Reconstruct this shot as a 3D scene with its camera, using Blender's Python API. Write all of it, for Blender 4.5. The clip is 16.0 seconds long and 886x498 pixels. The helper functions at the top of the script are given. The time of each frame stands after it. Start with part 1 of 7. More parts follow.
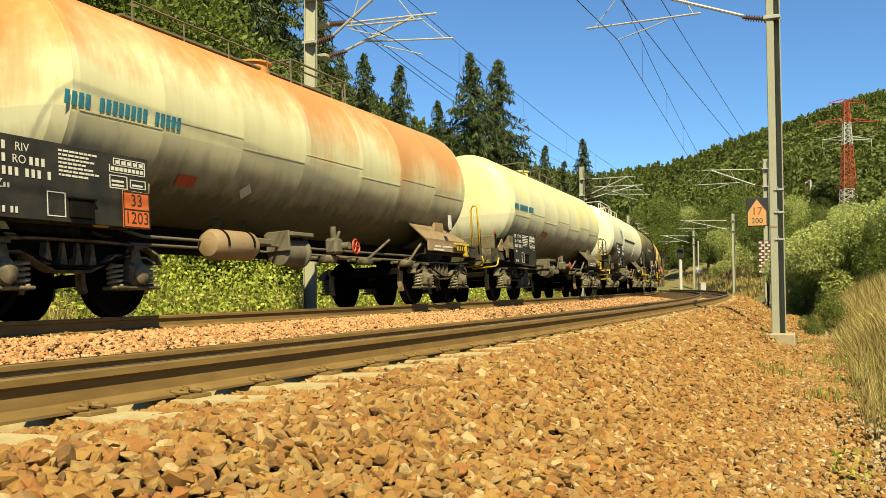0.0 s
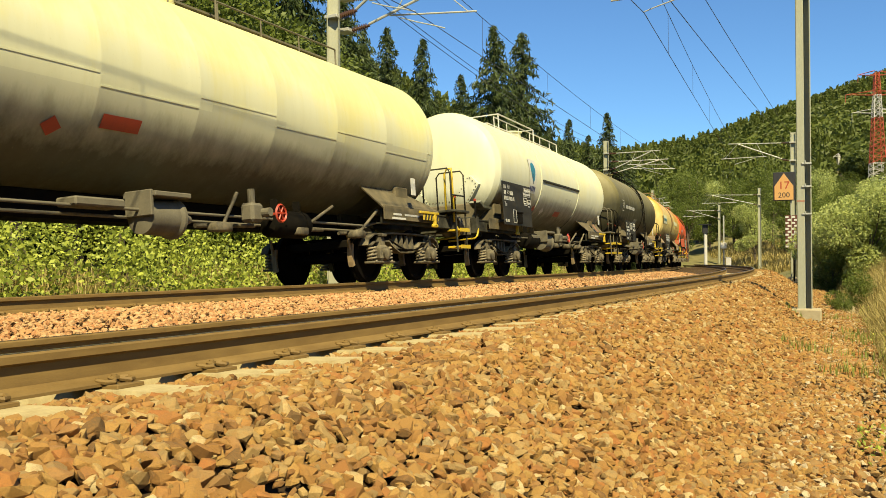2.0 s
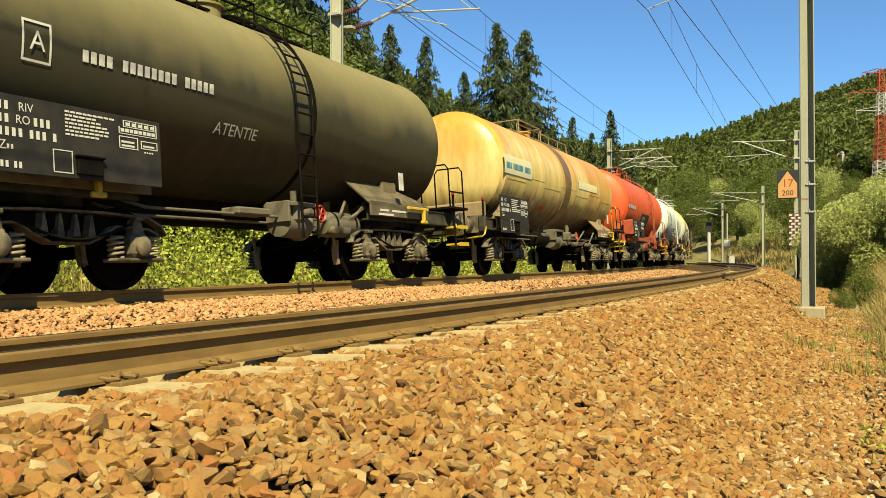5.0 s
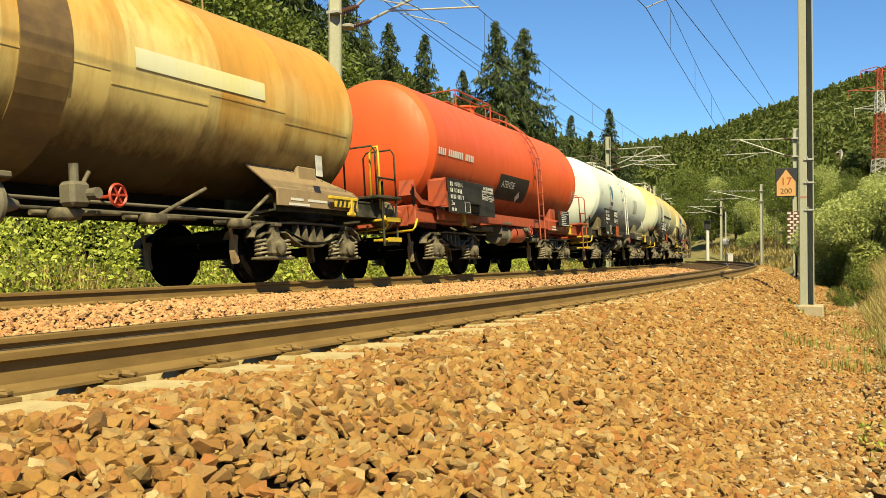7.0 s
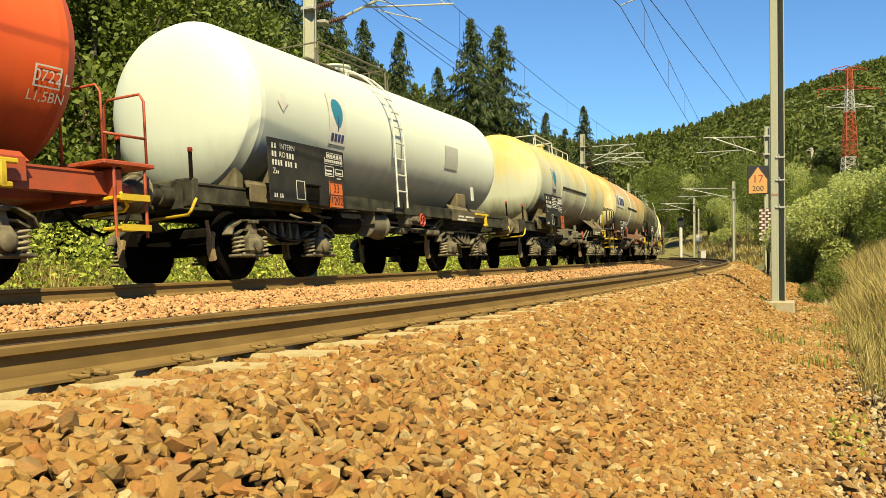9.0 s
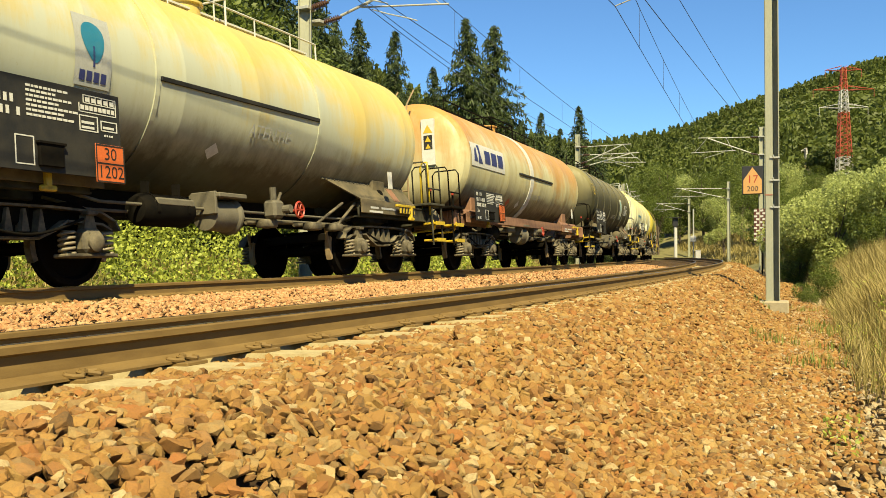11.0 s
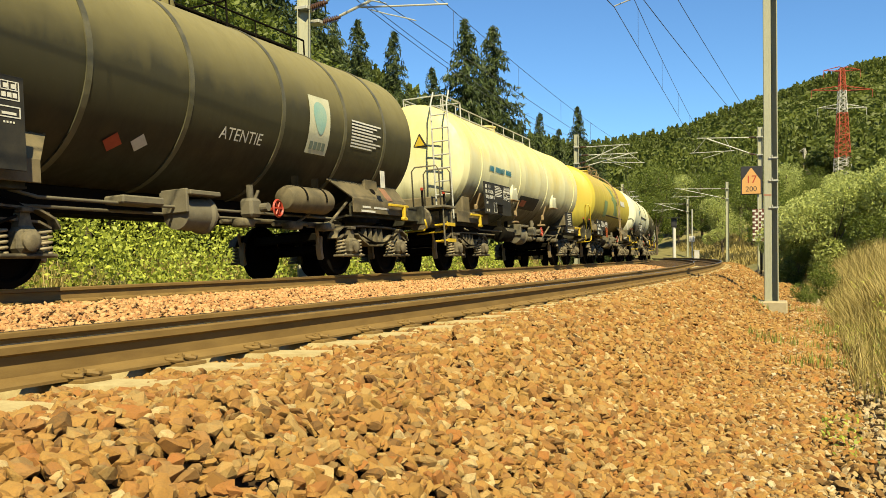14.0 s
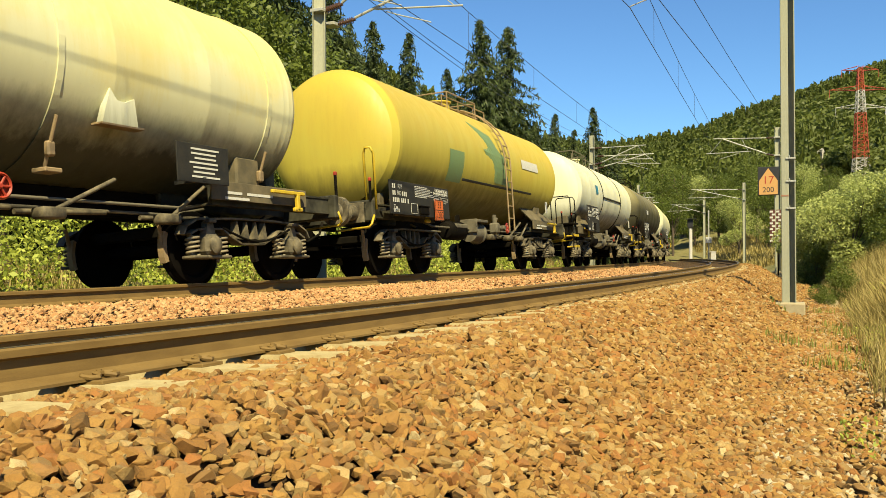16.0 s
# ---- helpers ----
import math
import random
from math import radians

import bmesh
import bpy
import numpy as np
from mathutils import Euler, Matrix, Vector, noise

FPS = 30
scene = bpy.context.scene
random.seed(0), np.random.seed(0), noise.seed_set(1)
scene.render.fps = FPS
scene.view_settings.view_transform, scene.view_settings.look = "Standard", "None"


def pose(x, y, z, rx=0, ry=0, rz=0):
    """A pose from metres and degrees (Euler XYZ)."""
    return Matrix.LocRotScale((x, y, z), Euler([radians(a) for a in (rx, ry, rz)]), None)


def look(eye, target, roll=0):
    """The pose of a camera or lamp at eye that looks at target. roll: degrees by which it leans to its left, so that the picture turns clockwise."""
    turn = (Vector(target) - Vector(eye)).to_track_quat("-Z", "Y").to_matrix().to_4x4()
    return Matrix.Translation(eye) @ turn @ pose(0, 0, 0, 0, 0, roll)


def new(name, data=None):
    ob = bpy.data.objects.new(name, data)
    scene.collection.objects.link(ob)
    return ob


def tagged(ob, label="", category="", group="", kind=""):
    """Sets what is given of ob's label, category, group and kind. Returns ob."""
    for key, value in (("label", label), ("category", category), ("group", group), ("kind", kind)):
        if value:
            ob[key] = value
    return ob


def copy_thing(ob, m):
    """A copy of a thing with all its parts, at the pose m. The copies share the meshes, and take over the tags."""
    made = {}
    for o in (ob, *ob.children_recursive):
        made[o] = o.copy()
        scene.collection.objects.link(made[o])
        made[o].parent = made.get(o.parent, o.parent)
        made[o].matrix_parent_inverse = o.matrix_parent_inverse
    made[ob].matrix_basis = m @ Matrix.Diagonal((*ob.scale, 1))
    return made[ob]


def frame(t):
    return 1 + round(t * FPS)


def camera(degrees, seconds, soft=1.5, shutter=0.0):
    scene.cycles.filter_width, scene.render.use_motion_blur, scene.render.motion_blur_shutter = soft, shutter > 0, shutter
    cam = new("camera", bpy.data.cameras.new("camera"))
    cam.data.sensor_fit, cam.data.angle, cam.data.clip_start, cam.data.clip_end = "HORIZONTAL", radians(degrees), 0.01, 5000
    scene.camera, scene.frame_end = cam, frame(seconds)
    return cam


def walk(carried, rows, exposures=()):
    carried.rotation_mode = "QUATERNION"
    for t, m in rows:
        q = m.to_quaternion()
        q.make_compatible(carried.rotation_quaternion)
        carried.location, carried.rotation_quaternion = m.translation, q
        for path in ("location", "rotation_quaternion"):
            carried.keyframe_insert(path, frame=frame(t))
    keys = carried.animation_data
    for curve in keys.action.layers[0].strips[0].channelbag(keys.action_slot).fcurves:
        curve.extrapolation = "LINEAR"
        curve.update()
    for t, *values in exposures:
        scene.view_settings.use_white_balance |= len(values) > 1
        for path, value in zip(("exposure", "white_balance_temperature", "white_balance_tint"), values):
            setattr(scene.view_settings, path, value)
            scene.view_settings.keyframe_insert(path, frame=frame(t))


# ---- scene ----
# ---------------- camera: held by hand at one spot beside the line ----------------
EYE = (0.0, 0.0, 0.339)
cam = camera(53.21, 16.0, 0.85)


def aim(yaw, pitch, roll):
    """A pose at the eye; yaw clockwise from +y, in degrees."""
    yw, pt = radians(yaw), radians(pitch)
    way = Vector((math.sin(yw) * math.cos(pt), math.cos(yw) * math.cos(pt), math.sin(pt)))
    return look(EYE, Vector(EYE) + way * 10, roll)


walk(cam, [(t, aim(y, p, r)) for t, y, p, r in (
    (0.0, -24.956, 2.503, -0.21), (0.5, -26.075, 2.228, -0.19), (1.0, -26.536, 1.724, -0.18), (1.5, -26.374, 1.101, -0.19),
    (2.0, -26.466, 0.885, -0.19), (2.5, -26.540, 0.848, -0.19), (3.0, -26.566, 0.834, -0.17), (3.5, -26.612, 0.824, -0.15),
    (4.0, -26.661, 0.781, -0.14), (6.5, -26.661, 0.673, -0.14), (7.0, -26.581, 0.617, -0.14), (7.5, -25.972, 0.605, -0.16),
    (8.0, -25.444, 0.537, -0.16), (8.5, -25.133, 0.452, -0.18), (9.0, -24.978, 0.422, -0.20), (11.5, -24.627, 0.428, -0.18),
    (12.0, -24.601, 0.432, -0.18), (12.5, -24.585, 0.433, -0.18), (13.0, -24.571, 0.430, -0.18), (13.5, -24.571, 0.430, -0.18),
    (14.0, -24.588, 0.431, -0.18), (14.5, -24.654, 0.444, -0.19), (15.0, -24.821, 0.473, -0.22), (15.5, -25.140, 0.500, -0.21),
    (16.0, -25.574, 0.522, -0.22))], exposures=[(0.0, 1.0, 7450, 5), (3.0, 0.96, 7450, 5), (6.5, 1.05, 7450, 5), (13.0, 1.07, 7450, 5), (16.0, 1.0, 7450, 5)])

# ---------------- daylight ----------------
SUN_AZ, SUN_EL = 141.0, 49.0          # clockwise from +y, degrees
world = bpy.data.worlds.new("sky")
scene.world = world
world.use_nodes = True
wn = world.node_tree
sky = wn.nodes.new("ShaderNodeTexSky")
sky.sky_type, sky.sun_disc = "NISHITA", False
sky.sun_elevation, sky.sun_rotation = radians(SUN_EL), radians(SUN_AZ)
sky.altitude, sky.air_density, sky.dust_density, sky.ozone_density = 700, 1.0, 0.0, 4.0
clear = wn.nodes.new("ShaderNodeMix")             # deep clear mountain blue
clear.data_type, clear.blend_type = "RGBA", "MULTIPLY"
clear.inputs[0].default_value, clear.inputs[7].default_value = 1.0, (0.60, 0.92, 1.22, 1)
wn.links.new(sky.outputs[0], clear.inputs[6])
wn.links.new(clear.outputs[2], wn.nodes["Background"].inputs[0])
wn.nodes["Background"].inputs[1].default_value = 0.070
sun_data = bpy.data.lights.new("sun", "SUN")
sun_data.energy, sun_data.angle, sun_data.color = 5.0, radians(0.53), (1.0, 0.91, 0.63)
sun = new("sun", sun_data)
sun_way = Vector((math.sin(radians(SUN_AZ)) * math.cos(radians(SUN_EL)), math.cos(radians(SUN_AZ)) * math.cos(radians(SUN_EL)), math.sin(radians(SUN_EL))))
sun.matrix_world = look(sun_way * 50, (0, 0, 0))


# ---------------- material helpers ----------------
def material(name, rough=0.6, metal=0.0, spec=0.5):
    m = bpy.data.materials.new(name)
    m.use_nodes = True
    b = m.node_tree.nodes["Principled BSDF"]
    b.inputs["Roughness"].default_value, b.inputs["Metallic"].default_value = rough, metal
    b.inputs["Specular IOR Level"].default_value = spec
    return m, m.node_tree, b


def put(nt, socket, value):
    if isinstance(value, bpy.types.NodeSocket):
        nt.links.new(value, socket)
    elif isinstance(value, (tuple, list)) and len(value) == 3 and len(socket.default_value) == 4:
        socket.default_value = (*value, 1)
    else:
        socket.default_value = value


def coords(nt, kind="Object", stretch=(1, 1, 1), shift=(0, 0, 0)):
    tc, mp = nt.nodes.new("ShaderNodeTexCoord"), nt.nodes.new("ShaderNodeMapping")
    nt.links.new(tc.outputs[kind], mp.inputs[0])
    mp.inputs["Scale"].default_value, mp.inputs["Location"].default_value = stretch, shift
    return mp.outputs[0]


def grain(nt, where, scale, detail=4.0, rough=0.6):
    n = nt.nodes.new("ShaderNodeTexNoise")
    nt.links.new(where, n.inputs["Vector"])
    n.inputs["Scale"].default_value, n.inputs["Detail"].default_value, n.inputs["Roughness"].default_value = scale, detail, rough
    return n.outputs["Fac"]


def steps(nt, fac, stops, colour=True):
    r = nt.nodes.new("ShaderNodeValToRGB")
    while len(r.color_ramp.elements) < len(stops):
        r.color_ramp.elements.new(0.5)
    for e, (p, c) in zip(r.color_ramp.elements, stops):
        e.position = p
        e.color = (*c, 1) if isinstance(c, (tuple, list)) else (c, c, c, 1)
    nt.links.new(fac, r.inputs[0])
    return r.outputs[0]


def blend(nt, fac, a, b, how="MIX"):
    n = nt.nodes.new("ShaderNodeMix")
    n.data_type, n.blend_type = "RGBA", how
    put(nt, n.inputs[0], fac), put(nt, n.inputs[6], a), put(nt, n.inputs[7], b)
    return n.outputs[2]


def calc(nt, how, a, b=0.0, clamp=False):
    n = nt.nodes.new("ShaderNodeMath")
    n.operation, n.use_clamp = how, clamp
    put(nt, n.inputs[0], a), put(nt, n.inputs[1], b)
    return n.outputs[0]


def relief(nt, b, height, strength=0.4, depth=0.01):
    n = nt.nodes.new("ShaderNodeBump")
    n.inputs["Strength"].default_value, n.inputs["Distance"].default_value = strength, depth
    nt.links.new(height, n.inputs["Height"])
    nt.links.new(n.outputs[0], b.inputs["Normal"])


def axis(nt, where, k):
    n = nt.nodes.new("ShaderNodeSeparateXYZ")
    nt.links.new(where, n.inputs[0])
    return n.outputs[k]


def worn(name, base, other, rough=0.6, metal=0.0, scale=6.0, amount=0.5, fine=60.0, bump=0.15, stretch=(1, 1, 1), spec=0.5):
    """A surface of one colour, worn or dirtied towards another at two scales."""
    m, nt, b = material(name, rough, metal, spec)
    w = coords(nt, "Object", stretch)
    big, small = grain(nt, w, scale, 5), grain(nt, w, fine, 3)
    f = steps(nt, big, [(0.38, 0.0), (0.72, amount)], False)
    c = blend(nt, f, base, other)
    c = blend(nt, 0.25, c, steps(nt, small, [(0.3, tuple(v * 0.6 for v in base)), (0.7, tuple(min(1, v * 1.3) for v in base))]))
    put(nt, b.inputs["Base Color"], c)
    put(nt, b.inputs["Roughness"], steps(nt, big, [(0.3, rough * 0.85), (0.7, min(1, rough * 1.2))], False))
    if bump:
        relief(nt, b, small, bump, 0.004)
    return m


def tank_paint(name, base, grime, rust, top=0.0, streak=0.4, low=0.35, rough=0.42, centre=2.52, spec=0.4, plates=0.0, waist=None, ragged=1.0):
    """Weathered tank paint: grime runs down in streaks; crown rust, dust or painted sheen."""
    m, nt, b = material(name, rough, 0.0, spec)
    w = coords(nt)
    z, y = axis(nt, w, 2), axis(nt, w, 1)
    blotch = grain(nt, coords(nt, "Object", (0.5, 0.45, 0.6)), 1.0, 5, 0.65)
    runs = grain(nt, coords(nt, "Object", (2.2, 2.4, 0.28)), 1.6, 6, 0.7)
    fine = grain(nt, w, 22.0, 5, 0.7)
    # dust and rust over the crown, or painted sheen, with an uneven lower edge
    lift = calc(nt, "ADD", calc(nt, "SUBTRACT", z, centre - 0.2), calc(nt, "MULTIPLY", calc(nt, "SUBTRACT", blotch, 0.5), 3.2 * ragged))
    lift = calc(nt, "ADD", lift, calc(nt, "MULTIPLY", calc(nt, "SUBTRACT", runs, 0.5), 1.6 * ragged))
    if plates:                                   # each cladding plate has weathered in its own way
        ring = calc(nt, "FLOOR", calc(nt, "DIVIDE", calc(nt, "ADD", y, 0.45), 1.55))
        own = nt.nodes.new("ShaderNodeTexWhiteNoise")
        own.noise_dimensions = "1D"
        nt.links.new(ring, own.inputs["W"])
        tone = own.outputs["Value"]
        lift = calc(nt, "ADD", lift, calc(nt, "MULTIPLY", calc(nt, "SUBTRACT", tone, 0.5), plates * 1.3))
    crown = steps(nt, lift, [(0.0, 0.0), (0.45, top * 0.55), (1.0, top)], False)
    c = blend(nt, crown, base, rust)
    if plates:
        c = blend(nt, calc(nt, "MULTIPLY", tone, plates * 0.45), c, grime)
        if waist is not None:                    # the lower plates are greyer, from the lap seam down
            seam = calc(nt, "ADD", waist, calc(nt, "MULTIPLY", tone, 0.22))
            under = calc(nt, "MULTIPLY", calc(nt, "LESS_THAN", z, seam), 0.38)
            c = blend(nt, under, c, tuple(0.5 * v + 0.16 for v in grime))
    run = steps(nt, runs, [(0.45, 0.0), (0.75, streak)], False)
    c = blend(nt, run, c, grime)
    # road dirt plus shade painted into the belly colour, its edge broken by runs
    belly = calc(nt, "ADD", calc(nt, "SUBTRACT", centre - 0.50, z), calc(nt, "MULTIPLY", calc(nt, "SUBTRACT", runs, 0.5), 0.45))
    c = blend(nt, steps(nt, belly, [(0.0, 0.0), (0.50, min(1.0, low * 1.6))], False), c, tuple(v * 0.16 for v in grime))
    # darker spills running down from the crown, and fine soot
    spill = grain(nt, coords(nt, "Object", (0.9, 1.1, 0.10), (3, 5, 0)), 2.6, 6, 0.62)
    c = blend(nt, steps(nt, spill, [(0.58, 0.0), (0.80, streak * 0.5)], False), c, tuple(v * 0.55 for v in grime))
    # rubbed and chipped spots
    c = blend(nt, steps(nt, fine, [(0.62, 0.0), (0.74, 0.3)], False), c, tuple(v * 0.5 for v in rust))
    put(nt, b.inputs["Base Color"], c)
    put(nt, b.inputs["Roughness"], steps(nt, runs, [(0.3, rough), (0.8, min(1, rough + 0.3))], False))
    relief(nt, b, fine, 0.06, 0.004)
    return m


def stone_paint(name, stops, bump=0.5):
    """Broken stone; each piece has a colour of its own."""
    m, nt, b = material(name, 0.9, 0.0, 0.25)
    geo, info = nt.nodes.new("ShaderNodeNewGeometry"), nt.nodes.new("ShaderNodeObjectInfo")
    mix = calc(nt, "FRACT", calc(nt, "ADD", geo.outputs["Random Per Island"], info.outputs["Random"]))
    w = coords(nt)
    n1, n2 = grain(nt, w, 30.0, 6, 0.75), grain(nt, w, 150.0, 3)
    c = steps(nt, mix, stops)
    c = blend(nt, steps(nt, n1, [(0.42, 0.0), (0.7, 0.55)], False), c, (0.28, 0.13, 0.033))
    c = blend(nt, steps(nt, n2, [(0.35, 0.22), (0.55, 0.0)], False), c, (0.093, 0.060, 0.033))
    put(nt, b.inputs["Base Color"], c)
    relief(nt, b, calc(nt, "ADD", n1, calc(nt, "MULTIPLY", n2, 0.35)), bump, 0.02)
    return m


def leaf_paint(name, dark, light, seed_scale=0.6, trans=0.25, own=0.6, drift=0.45):
    m, nt, b = material(name, 0.55, 0.0, 0.35)
    geo = nt.nodes.new("ShaderNodeNewGeometry")
    patch = grain(nt, coords(nt), seed_scale, 3)
    v = calc(nt, "ADD", calc(nt, "MULTIPLY", geo.outputs["Random Per Island"], own), calc(nt, "MULTIPLY", patch, drift))
    c = steps(nt, v, [(0.1, dark), (0.85, light)])
    put(nt, b.inputs["Base Color"], c)
    t = nt.nodes.new("ShaderNodeBsdfTranslucent")
    put(nt, t.inputs[0], c)
    mixer = nt.nodes.new("ShaderNodeMixShader")
    mixer.inputs[0].default_value = trans
    nt.links.new(b.outputs[0], mixer.inputs[1]), nt.links.new(t.outputs[0], mixer.inputs[2])
    nt.links.new(mixer.outputs[0], nt.nodes["Material Output"].inputs[0])
    return m


# ---------------- materials ----------------
BALLAST = stone_paint("ballast_stone", [(0.0, (0.106, 0.063, 0.025)), (0.10, (0.186, 0.088, 0.026)), (0.30, (0.267, 0.146, 0.042)), (0.50, (0.297, 0.180, 0.055)), (0.64, (0.257, 0.100, 0.028)), (0.78, (0.221, 0.146, 0.060)), (0.92, (0.329, 0.220, 0.083)), (1.0, (0.408, 0.324, 0.170))])
BALLAST_PALE = stone_paint("pale_ballast_stone", [(0.0, (0.30, 0.135, 0.058)), (0.35, (0.43, 0.245, 0.110)), (0.7, (0.50, 0.32, 0.165)), (1.0, (0.40, 0.175, 0.072))])


def bed_paint():
    m, nt, b = material("ballast_bed", 0.95, 0.0, 0.2)
    w = coords(nt)
    v = nt.nodes.new("ShaderNodeTexVoronoi")
    nt.links.new(w, v.inputs["Vector"])
    v.inputs["Scale"].default_value = 13.0
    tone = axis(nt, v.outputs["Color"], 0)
    # bed toned dark so the gaps between stones look shaded
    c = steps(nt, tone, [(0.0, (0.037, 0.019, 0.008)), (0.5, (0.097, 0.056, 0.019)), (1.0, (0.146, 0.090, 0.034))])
    # cell edges darkened further: crevice shade put into the colour
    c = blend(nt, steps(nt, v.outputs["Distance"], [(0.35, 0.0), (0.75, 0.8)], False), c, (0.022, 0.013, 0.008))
    put(nt, b.inputs["Base Color"], c)
    relief(nt, b, calc(nt, "SUBTRACT", 1.0, v.outputs["Distance"]), 1.0, 0.06)
    return m


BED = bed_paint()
GRAVEL = stone_paint("pale_gravel", [(0.0, (0.24, 0.165, 0.075)), (0.4, (0.33, 0.235, 0.115)), (0.75, (0.38, 0.31, 0.19)), (1.0, (0.47, 0.41, 0.29))])
RAIL_SIDE = worn("rusty_rail_steel", (0.135, 0.082, 0.027), (0.235, 0.150, 0.050), 0.7, 0.0, 3.0, 0.7, 90.0, 0.1, (1, 1, 6), 0.25)
RAIL_TOP = worn("polished_rail_steel", (0.37, 0.33, 0.29), (0.27, 0.23, 0.18), 0.28, 1.0, 8.0, 0.6, 90.0, 0.03)
CONCRETE = worn("weathered_concrete", (0.32, 0.27, 0.17), (0.20, 0.14, 0.073), 0.9, 0.0, 7.0, 0.6, 80.0, 0.3)
SLEEPER = worn("dirty_sleeper_concrete", (0.40, 0.325, 0.17), (0.23, 0.155, 0.065), 0.95, 0.0, 9.0, 0.7, 80.0, 0.4, (1, 1, 1), 0.1)
MAST_STEEL = worn("galvanised_mast_steel", (0.29, 0.29, 0.21), (0.22, 0.22, 0.15), 0.6, 0.1, 3.0, 0.5, 50.0, 0.05, (1, 1, 0.3))
GALV = worn("galvanised_tube", (0.36, 0.36, 0.32), (0.25, 0.25, 0.22), 0.55, 0.15, 5.0, 0.5)
WIRE = worn("dark_wire", (0.033, 0.033, 0.037), (0.067, 0.060, 0.053), 0.5, 0.6, 9.0, 0.4, 60, 0)
CERAMIC = worn("brown_ceramic", (0.067, 0.033, 0.020), (0.11, 0.067, 0.047), 0.25, 0.0, 9.0, 0.4, 60, 0)
# grimy steel kept near black: undergear shade is held in the colour
BLACK_STEEL = worn("grimy_shaded_black_steel", (0.005, 0.0045, 0.0035), (0.018, 0.014, 0.009), 0.85, 0.0, 5.0, 0.6, 60.0, 0.2, (1, 1, 1), 0.05)
FRAME_STEEL = worn("dusty_olive_frame_steel", (0.023, 0.022, 0.016), (0.100, 0.093, 0.063), 0.8, 0.0, 3.5, 0.85, 60.0, 0.2, (1, 1, 1), 0.15)
PLATE_STEEL = worn("dusty_olive_plate", (0.085, 0.072, 0.044), (0.21, 0.165, 0.095), 0.8, 0.0, 3.0, 0.85, 60.0, 0.2, (1, 1, 1), 0.2)
BOGIE_STEEL = worn("dusty_brown_bogie_steel", (0.050, 0.042, 0.028), (0.30, 0.25, 0.155), 0.7, 0.0, 5.0, 0.85, 60.0, 0.25, (1, 1, 1), 0.25)
# wheels almost zero: the shade below the wagons is in this colour
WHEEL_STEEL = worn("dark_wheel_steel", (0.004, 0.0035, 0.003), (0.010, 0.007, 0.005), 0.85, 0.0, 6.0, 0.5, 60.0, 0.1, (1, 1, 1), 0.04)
SPRING = worn("dusty_spring_steel", (0.22, 0.18, 0.11), (0.10, 0.08, 0.05), 0.6, 0.0, 14.0, 0.6)
YELLOW = worn("yellow_paint", (0.48, 0.33, 0.020), (0.30, 0.20, 0.040), 0.5, 0.0, 8.0, 0.5)
RED = worn("red_paint", (0.33, 0.033, 0.013), (0.20, 0.040, 0.027), 0.5, 0.0, 8.0, 0.5)
WHITE = worn("white_marking", (0.50, 0.49, 0.44), (0.33, 0.31, 0.25), 0.6, 0.0, 14.0, 0.5, 90, 0)
BLUE = worn("blue_marking", (0.013, 0.15, 0.23), (0.040, 0.19, 0.24), 0.55, 0.0, 14.0, 0.5, 90, 0)
NAVY = worn("navy_marking", (0.020, 0.027, 0.11), (0.040, 0.047, 0.13), 0.5, 0.0, 14.0, 0.4, 90, 0)
GREY_MARK = worn("faded_grey_marking", (0.35, 0.35, 0.31), (0.27, 0.27, 0.23), 0.6, 0.0, 14.0, 0.5, 90, 0)
ORANGE_PLATE = worn("orange_plate", (0.53, 0.11, 0.020), (0.40, 0.087, 0.027), 0.5, 0.0, 10.0, 0.4, 60, 0)
BOARD = worn("dull_black_board", (0.020, 0.020, 0.019), (0.057, 0.050, 0.037), 0.6, 0.0, 4.0, 0.6, 50, 0.05, (1, 1, 1), 0.12)
GREEN_MARK = worn("green_marking", (0.12, 0.20, 0.087), (0.23, 0.24, 0.080), 0.55, 0.0, 10.0, 0.4, 60, 0)
TAN_STEEL = worn("tan_dusty_steel", (0.24, 0.17, 0.087), (0.15, 0.093, 0.053), 0.7, 0.0, 6.0, 0.5)
GREY_STEEL = worn("grey_dusty_steel", (0.13, 0.115, 0.080), (0.065, 0.055, 0.040), 0.75, 0.0, 6.0, 0.6, 60.0, 0.15, (1, 1, 1), 0.2)
RED_FRAME = worn("red_frame_paint", (0.33, 0.060, 0.021), (0.16, 0.047, 0.027), 0.55, 0.0, 5.0, 0.6)
RUST_FRAME = worn("rusty_frame_paint", (0.22, 0.11, 0.060), (0.12, 0.067, 0.040), 0.7, 0.0, 5.0, 0.6)
SIGN_DARK = worn("dark_sign_sheet", (0.020, 0.020, 0.020), (0.040, 0.033, 0.033), 0.5, 0.0, 5.0, 0.4)
SIGN_ORANGE = worn("pale_orange_sign", (0.50, 0.27, 0.093), (0.43, 0.22, 0.080), 0.5, 0.0, 5.0, 0.4, 60, 0)
TOWER_RED = worn("tower_red_paint", (0.37, 0.060, 0.027), (0.30, 0.060, 0.033), 0.5, 0.0, 1.0, 0.4, 9, 0)
TOWER_WHITE = worn("tower_white_paint", (0.47, 0.45, 0.41), (0.40, 0.38, 0.33), 0.5, 0.0, 1.0, 0.4, 9, 0)
BARK = worn("bark", (0.067, 0.047, 0.030), (0.11, 0.087, 0.060), 0.9, 0.0, 8.0, 0.7, 40, 0.6, (1, 1, 0.3))
SPRUCE = leaf_paint("spruce_needles", (0.012, 0.023, 0.007), (0.080, 0.11, 0.030), 0.5, 0.22)
